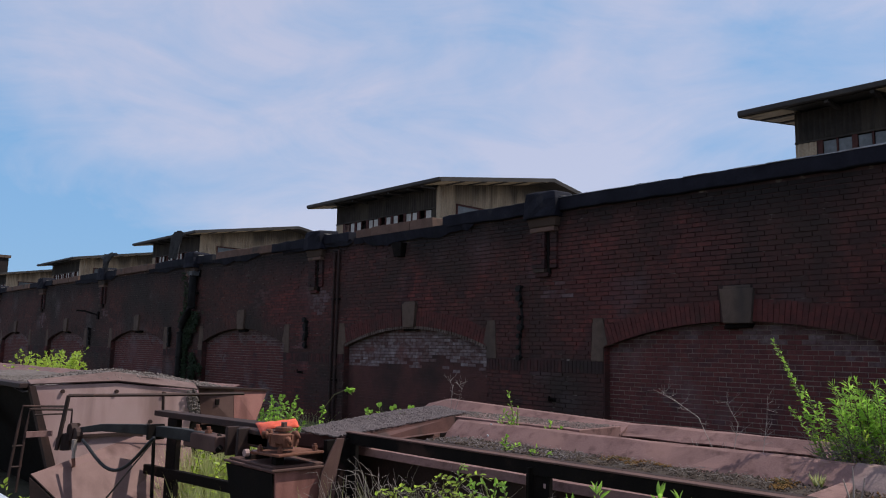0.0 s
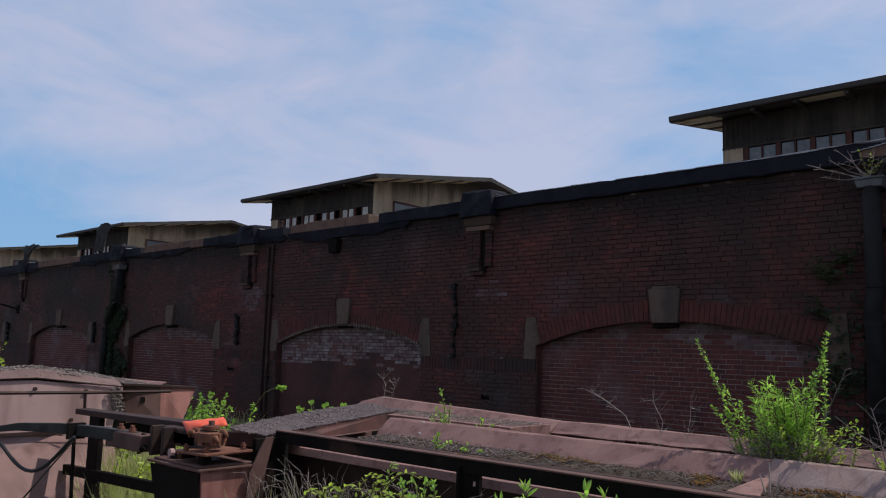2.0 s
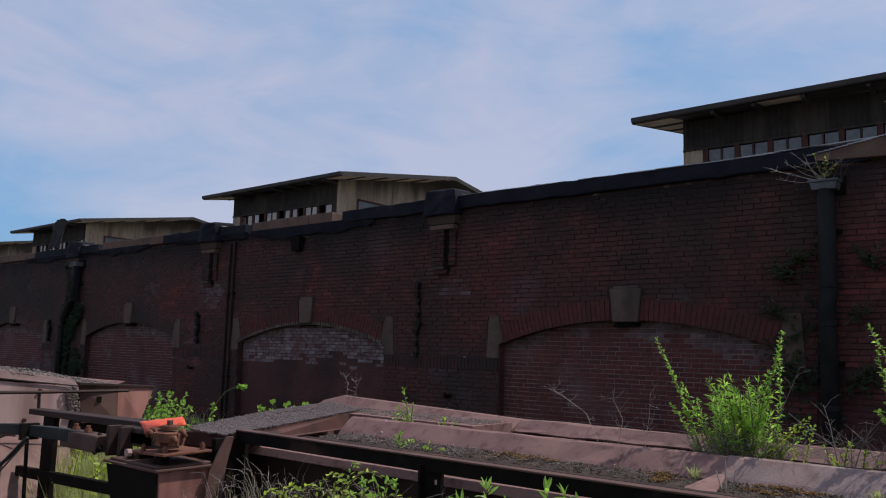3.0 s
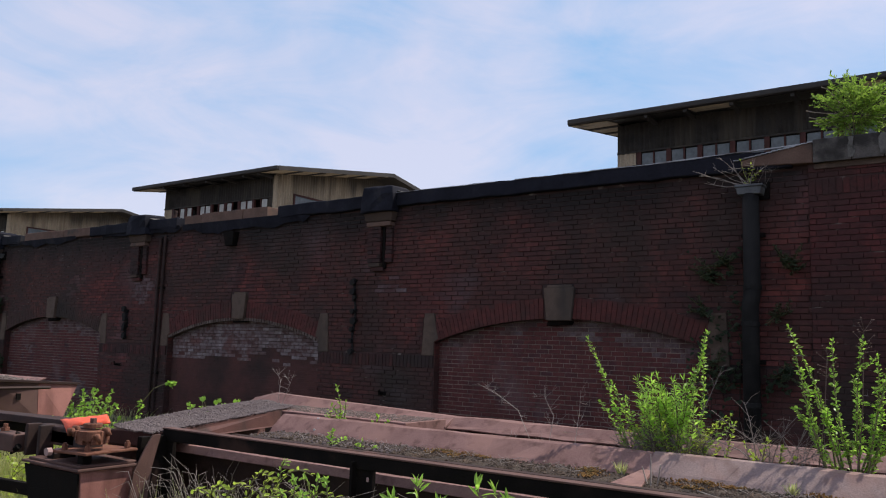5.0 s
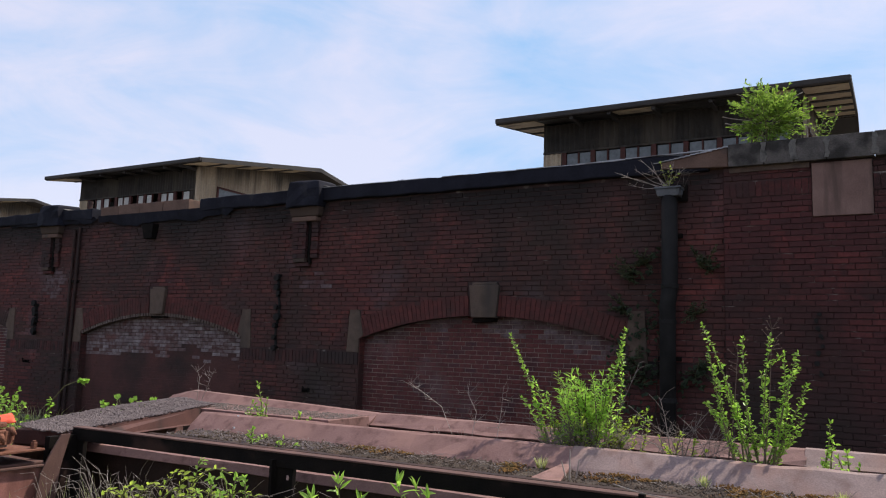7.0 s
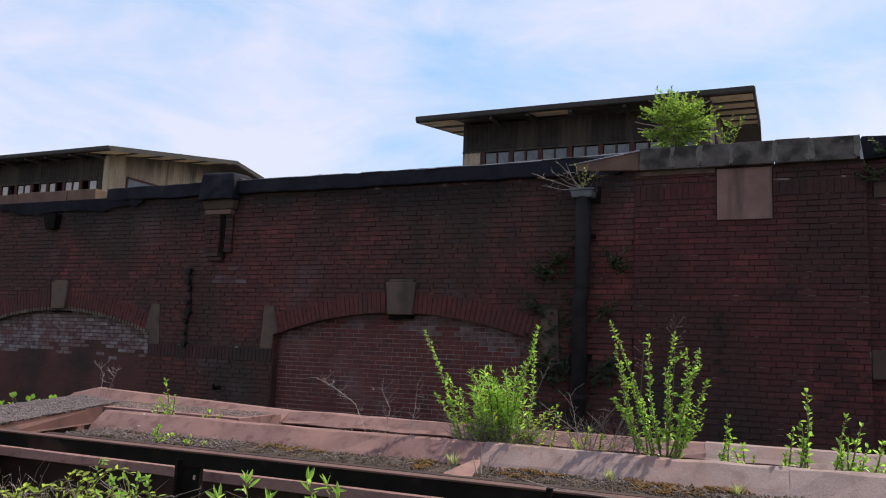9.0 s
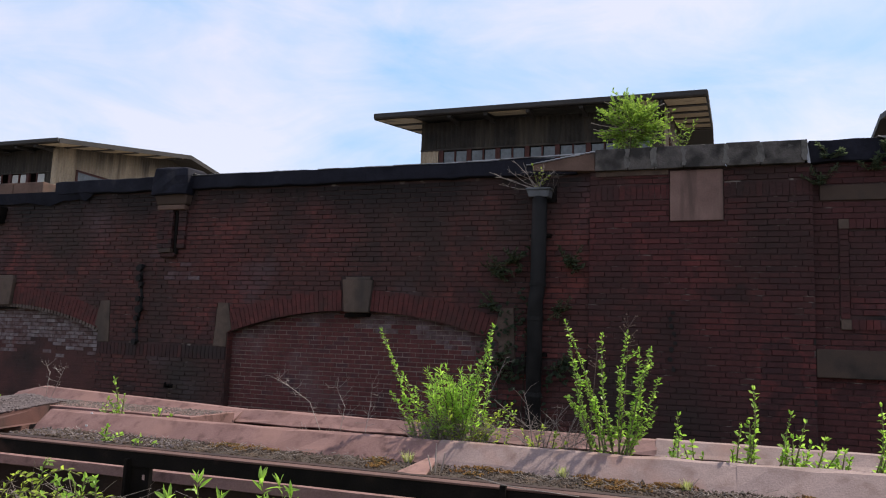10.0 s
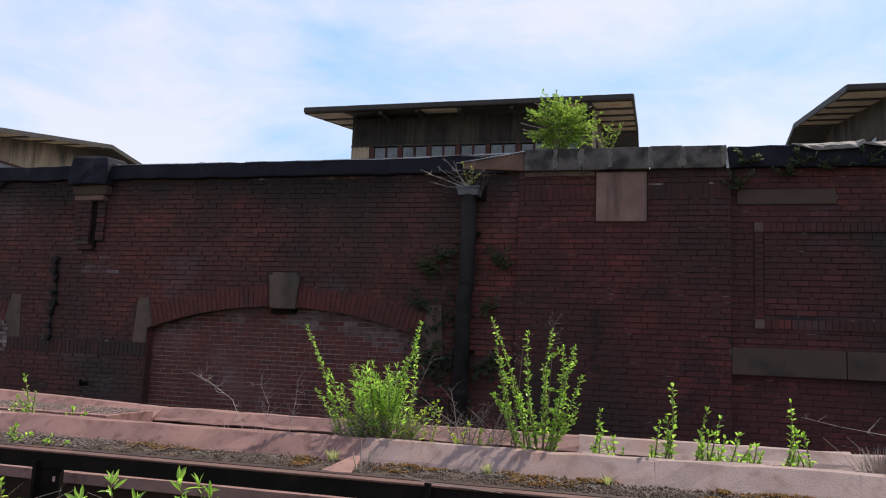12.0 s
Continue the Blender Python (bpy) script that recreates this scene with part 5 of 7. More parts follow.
        y = rng.choice((rng.gauss(4.58, 0.04), rng.uniform(4.26, 4.6)))
        for _k in range(26):
            g.stone((x + rng.gauss(0, 0.03), min(4.64, y + rng.gauss(0, 0.018)), 0.618 + rng.uniform(0, 0.010)), rng.uniform(0.004, 0.009), rng)
    bits = Geo()
    for _ in range(620):
        x, y, a = rng.uniform(-3.6, 5.0), rng.uniform(4.26, 4.62), rng.uniform(0, 3.14)
        ln = rng.uniform(0.02, 0.07)
        if -1.0 < x < -0.5:
            continue
        bits.tube([(x, y, 0.625), (x + ln * math.cos(a), y + 0.4 * ln * math.sin(a), 0.628 + rng.uniform(0, 0.02))], 0.0013, 4)
    tagged(part("straw_litter", bits, M_TWIG, car, "scraps of dry straw"), kind="stuff")
    tagged(part("moss", g, M_MOSS, car, "rusty brown moss cushions"), kind="stuff")

    def deck_z(x, y):
        return 0.70 + 0.04 * (y - 3.25) / 2.1 + 0.03 * math.exp(-((x + 4.2 + 0.27 * (y - 3.25)) / 0.18) ** 2)

    g = Geo()
    for _ in range(9000):
        v, u = rng.random(), rng.random()
        y = 3.27 + v * 2.05
        xa, xb = -4.05 - 0.42 * (y - 3.25), -3.60 - 0.37 * (y - 3.25) - 0.12 * max(0.0, 3.45 - y)
        x = xa + (xb - xa) * u
        g.stone((x, y, deck_z(x, y) + rng.uniform(0, 0.010)), rng.uniform(0.006, 0.010), rng)
    fine = Geo()
    for _ in range(4200):
        x, y = -4.9 + 2.0 * rng.random() ** 1.1, rng.uniform(5.12, 5.60)
        fine.stone((x, y, 0.723 + rng.uniform(0, 0.004)), rng.uniform(0.003, 0.0065), rng)
    tagged(part("ledge_gravel", fine, M_HEAP, car, "fine grey gravel strewn on the ledge"), kind="stuff")
    tagged(part("ore_spill", g, M_PELLET, car, "dark grey ore pellets heaped on the deck"), kind="stuff")
    for x, y, z in ((-3.52, 4.742, 0.722), (-3.47, 4.65, 0.645)):
        part("dropping", Geo().box(x - 0.009, x + 0.009, y - 0.009, y - 0.005, z - 0.012, z + 0.012), M_WHITE, car)
    return car


build_near_car()


# ---- coupler between the cars ----
def build_coupler():
    c = thing("car_coupler", "rusted knuckle coupler with a bright orange cover on its pin", "coupler")
    # draft box: red flared side; an added black plate paints the shaded front
    part("draft_box", Geo().hexa([(-4.02, 2.87, GROUND), (-3.68, 2.87, GROUND), (-3.68, 3.10, GROUND), (-4.02, 3.10, GROUND)],
                                 [(-4.20, 2.79, 0.51), (-3.60, 2.79, 0.51), (-3.60, 3.17, 0.52), (-4.20, 3.17, 0.52)]), M_RUSTRED, c, "flared rust-red draft box", bevel=0.008)
    part("front_plate", Geo().hexa([(-4.05, 2.855, GROUND), (-3.675, 2.855, GROUND), (-3.675, 2.866, GROUND), (-4.05, 2.866, GROUND)],
                                   [(-4.22, 2.772, 0.50), (-3.605, 2.772, 0.50), (-3.605, 2.784, 0.50), (-4.22, 2.784, 0.50)]), M_IRON, c, "black plate painting the shade on the box front")
    part("flange", Geo().box(-4.23, -3.575, 2.755, 3.19, 0.512, 0.528), M_RUSTBROWN, c, bevel=0.004)
    part("flange", Geo().box(-4.19, -3.60, 2.78, 3.17, 0.529, 0.545), M_RUSTBROWN, c, bevel=0.004)
    part("pad", Geo().box(-4.05, -3.97, 2.82, 2.97, 0.546, 0.60), M_IRON, c, bevel=0.004)
    part("pad", Geo().box(-3.70, -3.64, 2.82, 2.88, 0.546, 0.60), M_IRON, c, bevel=0.004)
    part("top_plate", Geo().hexa([(-3.92, 2.78, 0.596), (-3.56, 2.79, 0.606), (-3.56, 3.14, 0.612), (-3.92, 3.14, 0.602)], [(-3.92, 2.78, 0.612), (-3.56, 2.79, 0.622), (-3.56, 3.14, 0.628), (-3.92, 3.14, 0.618)]), M_RUSTORANGE, c, bevel=0.004)
    for x, y, z in ((-3.63, 2.84, 0.62), (-3.60, 3.09, 0.63), (-3.85, 2.82, 0.615)):
        part("bolt", Geo().cyl((x, y, z), 0.020, 0.032, "z", 6).cyl((x, y, z + 0.03), 0.011, 0.014, "z", 8), M_RUSTORANGE, c)
    part("pin", Geo().cyl((-3.90, 2.79, 0.605), 0.018, 0.07, "y", 9).cyl((-3.90, 2.73, 0.605), 0.025, 0.03, "y", 9), M_RUSTFADED, c, "pale worn pin end")
    # knuckle head: round body, notched collar, cap and nut
    kx, ky = -3.70, 2.905
    part("knuckle", Geo().cyl((kx, ky, 0.655), 0.068, 0.09, "z", 16), M_RUSTORANGE, c, "rusted round knuckle body", bevel=0.008)
    collar = Geo()
    rk = random.Random(5)
    for i in range(22):
        a0, a1 = 2 * math.pi * i / 22, 2 * math.pi * (i + 1) / 22
        r0, drop = 0.098 + rk.uniform(-0.008, 0.008), 0.685 - (0.022 if i % 4 < 2 else 0.0)
        ring = [(0.05, a0), (r0, a0), (r0, a1), (0.05, a1)]
        collar.hexa([(kx + r * math.cos(a), ky + r * math.sin(a), drop) for r, a in ring], [(kx + r * math.cos(a), ky + r * math.sin(a), 0.745 - 0.10 * (r - 0.05)) for r, a in ring])
    part("collar", collar, M_RUSTORANGE, c, "notched rusted collar")
    part("cap", Geo().cyl((kx, ky, 0.757), 0.056, 0.028, "z", 14), M_RUSTORANGE, c, bevel=0.006)
    part("nut", Geo().cyl((kx, ky, 0.785), 0.022, 0.030, "z", 6), M_RUSTBROWN, c)
    for x, y, z in ((kx - 0.115, ky - 0.03, 0.735), (kx - 0.075, ky - 0.085, 0.728), (kx + 0.085, ky + 0.05, 0.735), (kx + 0.10, ky - 0.02, 0.70)):
        part("lug", Geo().tube([(x - 0.03, y, z - 0.018), (x - 0.018, y - 0.012, z + 0.014), (x + 0.012, y - 0.012, z + 0.018), (x + 0.026, y, z - 0.02)], 0.017, 8, 0.015), M_RUSTORANGE, c, smooth=True)
    # orange cover: a sheet bent over behind the knuckle
    g = Geo()
    vs = []
    for i in range(11):
        u = i / 10
        far = Vector((-4.24, 3.0, 0.756)).lerp(Vector((-3.899, 3.12, 0.808)), u)
        if u < 0.3:
            near = Vector((-4.026, 2.93, 0.697)).lerp(Vector((-3.912, 2.94, 0.752)), u / 0.3)
        else:
            near = Vector((-3.912, 2.94, 0.752)).lerp(Vector((-3.752, 3.06, 0.768)), (u - 0.3) / 0.7)
        for j in range(5):
            v = j / 4
            p = far.lerp(near, v)
            vs.append((p.x, p.y, p.z + 0.010 * math.sin(math.pi * v) + 0.0025 * math.sin(2.1 * i + 3 * j)))
    m = 5
    g.add(vs, [(i * m + j, (i + 1) * m + j, (i + 1) * m + j + 1, i * m + j + 1) for i in range(10) for j in range(m - 1)])
    ob = part("cover", g, M_ORANGE, c, "bright orange bent cover sheet", smooth=True)
    ob.modifiers.new("thick", "SOLIDIFY").thickness = 0.006
    # yoke: dark plates
    for x in (-4.44, -4.28):
        part("yoke_plate", Geo().box(x, x + 0.035, 2.87, 2.97, 0.52, 0.728), M_RUSTDARK, c, bevel=0.006)
    part("yoke_block", Geo().box(-4.43, -3.97, 2.95, 3.10, 0.61, 0.722), M_RUSTDARK, c, bevel=0.01)
    part("shank", Geo().box(-4.60, -3.8, 2.95, 3.05, 0.60, 0.70), M_RUSTDARK, c, bevel=0.01)
    part("link", Geo().tube([(-4.50, 2.86, 0.66), (-4.54, 2.84, 0.60), (-4.50, 2.83, 0.54), (-4.44, 2.84, 0.58)], 0.02, 7), M_IRON, c)
    return c


build_coupler()


def build_drawbar():
    d = thing("draw_spring_bar", "bowed grey steel bar reaching to the next car", "draw bar")
    pts = [Vector((-4.62, 2.88, 0.608)), Vector((-5.0, 2.82, 0.624)), Vector((-5.5, 2.70, 0.626)), Vector((-6.0, 2.57, 0.604)), Vector((-6.35, 2.48, 0.555))]
    g = Geo()
    h = [0.046, 0.044, 0.040, 0.031, 0.022]
    vs = []
    for p, hh in zip(pts, h):
        vs += [(p.x, p.y - 0.03, p.z - hh), (p.x, p.y + 0.03, p.z - hh), (p.x, p.y + 0.03, p.z + hh), (p.x, p.y - 0.03, p.z + hh)]
    g.add(vs, [(i * 4 + k, i * 4 + 4 + k, i * 4 + 4 + (k + 1) % 4, i * 4 + (k + 1) % 4) for i in range(4) for k in range(4)] + [(0, 1, 2, 3), (19, 18, 17, 16)])
    part("bar", g, M_GREYBAR, d, bevel=0.006)
    part("end_block", Geo().box(-5.0, -4.47, 2.81, 2.94, 0.535, 0.655), M_RUSTBROWN, d, "rusty clamp block", bevel=0.012)
    for x in (-4.88, -4.70):
        part("bolt", Geo().cyl((x, 2.87, 0.656), 0.030, 0.024, "z", 6).cyl((x, 2.87, 0.68), 0.016, 0.026, "z", 8), M_RUSTORANGE, d)
    part("strap", Geo().box(-5.338, -5.298, 2.66, 2.79, 0.56, 0.68), M_IRON, d)
    part("end_fitting", Geo().cyl((-6.40, 2.42, 0.54), 0.075, 0.05, "y", 12).cyl((-6.30, 2.43, 0.52), 0.065, 0.05, "y", 12).cyl((-6.46, 2.42, 0.38), 0.05, 0.14, "z", 9), M_RUSTDARK, d)
    return d


build_drawbar()


def build_hose():
    h = thing("air_hose", "drooping black rubber hose with a pale coupling", "hose")
    pts = []
    for i in range(15):
        t = i / 14
        pts.append((-6.061 + 0.877 * t, 2.420 + 0.240 * t, 0.504 + 0.086 * t - 0.25 * math.sin(math.pi * t) ** 1.15))
    part("tube", Geo().tube(pts, 0.014, 8), M_RUBBER, h, smooth=True)
    part("coupling", Geo().cyl((-6.25, 2.42, 0.40), 0.022, 0.09, "z", 9).cyl((-6.25, 2.42, 0.33), 0.015, 0.08, "z", 8), M_TWIG, h, "pale worn coupling")
    part("hook", Geo().tube([(-6.25, 2.42, 0.33), (-6.22, 2.42, 0.27), (-6.28, 2.40, 0.23), (-6.34, 2.40, 0.25)], 0.016, 7), M_RUSTORANGE, h)
    return h


build_hose()


# ---- side fence of the far car's step ----
def build_side_frame():
    f = thing("side_frame", "black iron frame of rails and posts between the cars", "frame")
    y = 3.10
    part("top_rail", Geo().hexa([(-6.243, y, 0.665), (-4.25, y - 0.06, 0.695), (-4.25, y + 0.10, 0.695), (-6.243, y + 0.12, 0.665)], [(-6.243, y, 0.712), (-4.25, y - 0.06, 0.752), (-4.25, y + 0.10, 0.752), (-6.243, y + 0.12, 0.712)]), M_RUSTDARK, f, bevel=0.006)
    part("post", Geo().box(-5.946, -5.752, y, y + 0.05, GROUND, 0.668), M_IRON, f, bevel=0.006)
    part("low_rail", Geo().hexa([(-6.36, y - 0.02, 0.133), (-4.35, y - 0.02, 0.20), (-4.35, y + 0.03, 0.20), (-6.36, y + 0.03, 0.133)], [(-6.36, y - 0.02, 0.218), (-4.35, y - 0.02, 0.285), (-4.35, y + 0.03, 0.285), (-6.36, y + 0.03, 0.218)]), M_IRON, f, bevel=0.006)
    part("brace", Geo().tube([(-5.241, 2.680, 0.583), (-5.205, 2.680, 0.117), (-5.205, 2.68, GROUND)], 0.014, 7), M_IRON, f)
    part("brace", Geo().tube([(-5.117, 2.62, 0.564), (-4.66, 2.12, 0.259), (-3.747, 1.122, -0.35)], 0.006, 7), M_IRON, f)
    return f


build_side_frame()


# ---- the next ore car ----
def build_far_car():
    rng = random.Random(83)
    car = thing("ore_car", "rust-pink ore hopper car with gravel heaped on it", "rail car", "ore cars on the trestle")
    X = -6.8
    part("end_plate", Geo().plate([(X, 2.21, 0.925), (X, 2.46, 0.15), (X, 3.66, 0.15), (X, 3.78, 0.845), (X, 2.95, 0.94)], -0.02), M_RUSTFADED, car, "large pink trapezoid end plate", bevel=0.004)
    part("edge_angle", Geo().hexa([(X + 0.03, 2.40, 0.10), (X + 0.03, 2.48, 0.10), (X - 0.05, 2.48, 0.10), (X - 0.05, 2.40, 0.10)],
                                  [(X + 0.03, 2.17, 0.925), (X + 0.03, 2.22, 0.925), (X - 0.05, 2.22, 0.925), (X - 0.05, 2.17, 0.925)]), M_RUSTDARK, car)
    part("top_flange", Geo().plate([(X + 0.02, 2.18, 0.932), (X + 0.02, 2.95, 0.955), (X - 0.10, 2.95, 1.035), (X - 0.10, 2.18, 0.962)], 0.012), M_FLANGE, car)
    part("top_flange", Geo().plate([(X + 0.02, 2.95, 0.955), (X + 0.02, 3.78, 0.86), (X - 0.10, 3.78, 0.915), (X - 0.10, 2.95, 1.035)], 0.012), M_FLANGE, car)
    for y, z in ((2.46, 0.87), (2.95, 0.86), (3.42, 0.83), (2.62, 0.56), (3.30, 0.56)):
        part("rivet", Geo().cyl((X - 0.01, y, z), 0.018, 0.035, "x", 8), M_RUSTDARK, car)
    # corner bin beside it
    # Darker brown puts shade into the first bin sheet's colour.
    part("side_bin", Geo().plate([(X - 0.02, 3.80, 0.885), (X - 0.02, 3.86, 0.50), (X + 0.06, 4.18, 0.52), (X + 0.02, 4.18, 0.865)], -0.02), M_RUSTBROWN, car, "corner sheet painted darker brown for its shade")
    part("side_bin", Geo().plate([(X + 0.02, 4.185, 0.865), (X + 0.06, 4.185, 0.50), (X + 0.10, 4.42, 0.52), (X + 0.04, 4.58, 0.84)], -0.02), M_RUSTRED, car, "streaked rusty corner sheet")
    part("bin_rim", Geo().hexa([(X - 0.10, 3.78, 0.88), (X + 0.05, 3.78, 0.88), (X + 0.06, 4.60, 0.835), (X - 0.10, 4.60, 0.835)], [(X - 0.10, 3.78, 0.90), (X + 0.05, 3.78, 0.90), (X + 0.06, 4.60, 0.855), (X - 0.10, 4.60, 0.855)]), M_RUSTDARK, car)
    # Opening drawn as a raised black patch.
    part("slot", Geo().box(X + 0.012, X + 0.03, 3.98, 4.02, 0.70, 0.76), M_IRON, car)
    # lower chute sheet
    part("chute", Geo().plate([(-6.15, 2.06, 0.24), (-5.9, 2.45, -0.20), (-6.1, 3.55, -0.10), (-6.75, 3.70, 0.34), (-6.78, 3.15, 0.42)], 0.015), M_CHUTE, car, "rust-red sloping chute sheet", bevel=0.003)
    part("chute_side", Geo().plate([(-6.15, 2.06, 0.22), (-6.1, 2.10, GROUND), (-5.9, 2.45, GROUND), (-5.9, 2.45, -0.20)], 0.015), M_RUSTDARK, car)
    # Thin dark strip running level across the end plate.
    part("batten", Geo().box(X + 0.005, X + 0.03, 2.45, 3.25, 0.44, 0.47), M_RUSTDARK, car)
    # body and shaded side, painted black for the shade, and the back sheet
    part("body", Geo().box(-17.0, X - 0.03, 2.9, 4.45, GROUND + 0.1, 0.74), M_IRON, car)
    part("front_sheet", Geo().plate([(-17.0, 2.20, 0.90), (-17.0, 2.85, GROUND + 0.1), (X - 0.05, 2.85, GROUND + 0.1), (X - 0.05, 2.20, 0.90)], 0.015), M_IRON, car, "front slope sheet painted black for its shade")
    part("rim", Geo().box(-17.0, X - 0.02, 2.10, 2.22, 0.90, 0.945), M_RUSTDARK, car, bevel=0.006)
    for x in (-8.6, -10.6, -12.6, -14.6):
        part("rib", Geo().box(x, x + 0.1, 2.12, 2.36, GROUND + 0.1, 0.90), M_RUSTDARK, car)
    strip([(5.30, 0.50), (5.74, 0.745), (5.80, 0.75)], -30, -9.6, rng, 0.008, 0.6, M_RUST, "back_sheet", car, "rust-pink side sheet")
    # gravel heap
    g = Geo()
    nx, ny = 26, 22
    vs = []

    def heap(x, y):
        u = (x + 7.3) / (0.9 if x > -7.3 else 1.5)
        v = (y - 3.1) / 1.05
        return 0.80 + 0.25 * max(0.0, 1 - 0.5 * abs(u) ** 1.3 - 0.62 * abs(v) ** 1.3) + 0.02 * noise.noise((x * 3, y * 3, 0))

    for j in range(ny + 1):
        for i in range(nx + 1):
            x, y = -15.0 + (X - 0.05 + 15.0) * i / nx, 2.14 + 2.4 * j / ny
            vs.append((x, y, heap(x, y)))
    g.add(vs, [(j * (nx + 1) + i, j * (nx + 1) + i + 1, (j + 1) * (nx + 1) + i + 1, (j + 1) * (nx + 1) + i) for j in range(ny) for i in range(nx)])
    part("gravel_mound", g, M_HEAP, car, "grey gravel heap", smooth=True)
    g = Geo()
    for _ in range(7000):
        x, y = rng.uniform(-12.5, X - 0.06), rng.uniform(2.15, 4.6)
        g.stone((x, y, heap(x, y) + 0.003), rng.uniform(0.006, 0.016), rng)
    for _ in range(110):
        y = rng.uniform(2.2, 3.8)
        f = rng.random() ** 2
        top = 0.932 + (0.105 - 0.05 * f) * (1 - abs(y - 2.95) / 0.85)
        g.stone((X - 0.12 + 0.12 * f, y, top + 0.01 * (1 - f)), rng.uniform(0.004, 0.010), rng)
    for _ in range(420):
        f = rng.random()
        g.stone((X + 0.0 + rng.uniform(-0.02, 0.05), 3.70 + rng.uniform(-.05, .06) + 0.05 * f, 0.86 - 0.26 * f), rng.uniform(0.006, 0.016), rng)
    tagged(part("heap_gravel", g, M_HEAP, car), kind="stuff")
    return car


build_far_car()


def build_handrail():
    h = thing("handrail", "thin rust-brown handrail frame at the car's end", "handrail")
    x = -6.45
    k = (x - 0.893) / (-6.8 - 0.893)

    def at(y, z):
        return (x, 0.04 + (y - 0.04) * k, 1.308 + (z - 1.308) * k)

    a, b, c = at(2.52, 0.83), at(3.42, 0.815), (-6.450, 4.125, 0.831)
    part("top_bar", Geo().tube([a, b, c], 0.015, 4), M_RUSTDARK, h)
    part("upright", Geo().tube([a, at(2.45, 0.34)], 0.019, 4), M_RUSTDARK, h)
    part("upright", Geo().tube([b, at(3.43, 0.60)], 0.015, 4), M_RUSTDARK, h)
    return h


build_handrail()


def build_ladder():
    l = thing("ladder", "thin bent iron grab ladder at the car's corner", "ladder")
    x = -6.55
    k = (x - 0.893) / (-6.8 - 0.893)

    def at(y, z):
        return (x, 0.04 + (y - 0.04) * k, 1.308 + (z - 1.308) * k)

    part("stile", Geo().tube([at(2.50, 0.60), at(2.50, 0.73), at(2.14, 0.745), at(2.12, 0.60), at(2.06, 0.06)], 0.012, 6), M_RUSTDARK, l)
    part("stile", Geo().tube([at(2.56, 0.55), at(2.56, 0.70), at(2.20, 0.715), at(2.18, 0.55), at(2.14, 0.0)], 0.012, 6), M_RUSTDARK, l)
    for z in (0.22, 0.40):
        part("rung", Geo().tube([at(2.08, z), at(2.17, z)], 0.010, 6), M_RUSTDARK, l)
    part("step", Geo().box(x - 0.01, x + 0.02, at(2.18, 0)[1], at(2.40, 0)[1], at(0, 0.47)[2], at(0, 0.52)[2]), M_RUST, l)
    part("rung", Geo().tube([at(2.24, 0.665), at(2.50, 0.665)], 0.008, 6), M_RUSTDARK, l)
    return l


build_ladder()


def build_guard():
    """The corner of the platform's pale guard."""
    g = thing("platform_guard", "pale galvanised guard plate of the platform", "guard")
    part("plate", Geo().hexa([(-2.2, 0.40, 0.55), (-0.60, 0.40, 0.55), (-0.60, 0.44, 0.55), (-2.2, 0.44, 0.55)], [(-2.2, 0.40, 1.047), (-0.60, 0.40, 1.047), (-0.60, 0.44, 1.047), (-2.2, 0.44, 1.047)]), M_GALV, g, bevel=0.004)
    part("leg", Geo().box(-2.1, -2.04, 0.40, 0.44, GROUND, 0.56), M_GALV, g)
    part("leg", Geo().box(-0.72, -0.66, 0.40, 0.44, GROUND, 0.56), M_GALV, g)


# ---- plants ----
def sprig(stems, leaves, base, tip, rng, leaf_l, leaf_w, gap, bare=0.15, r=0.006, bend=0.05, cluster=2):
    """One shoot from base to tip, with clusters of leaves along it."""
    base, tip = Vector(base), Vector(tip)
    d = tip - base
    side = Vector((rng.uniform(-1, 1), rng.uniform(-1, 1), 0)) * bend * d.length
    n = max(3, int(d.length / 0.10))
    path = [base + d * (i / n) + side * math.sin(math.pi * i / n) for i in range(n + 1)]
    if stems is not None:
        stems.tube(path, r, 5, r * 0.35)
    s = bare * d.length
    while s < d.length:
        t = s / d.length
        p = base + d * t + side * math.sin(math.pi * t)
        a0 = rng.uniform(0, 6.28)
        for k in range(cluster):
            a = a0 + 6.283 * k / cluster + rng.uniform(-0.4, 0.4)
            out = Vector((math.cos(a), math.sin(a), 0)) + d.normalized() * rng.uniform(-0.2, 1.5)
            size = leaf_l * rng.uniform(0.45, 1.2) * (1.0 - 0.25 * t)
            jit = Vector((rng.uniform(-1, 1), rng.uniform(-1, 1), rng.uniform(-1, 1))) * leaf_w * 0.5
            leaves.leaf(p + jit, out, Vector((rng.uniform(-1, 1), rng.uniform(-1, 1), 0.75)), size, leaf_w * size / leaf_l)
        s += gap * rng.uniform(0.6, 1.4)
    for k in range(3):
        leaves.leaf(tip, d.normalized() + Vector((rng.uniform(-.7, .7), rng.uniform(-.7, .7), 0.2)), Vector((rng.uniform(-1, 1), rng.uniform(-1, 1), 0.3)), leaf_l * 0.7, leaf_w * 0.7)


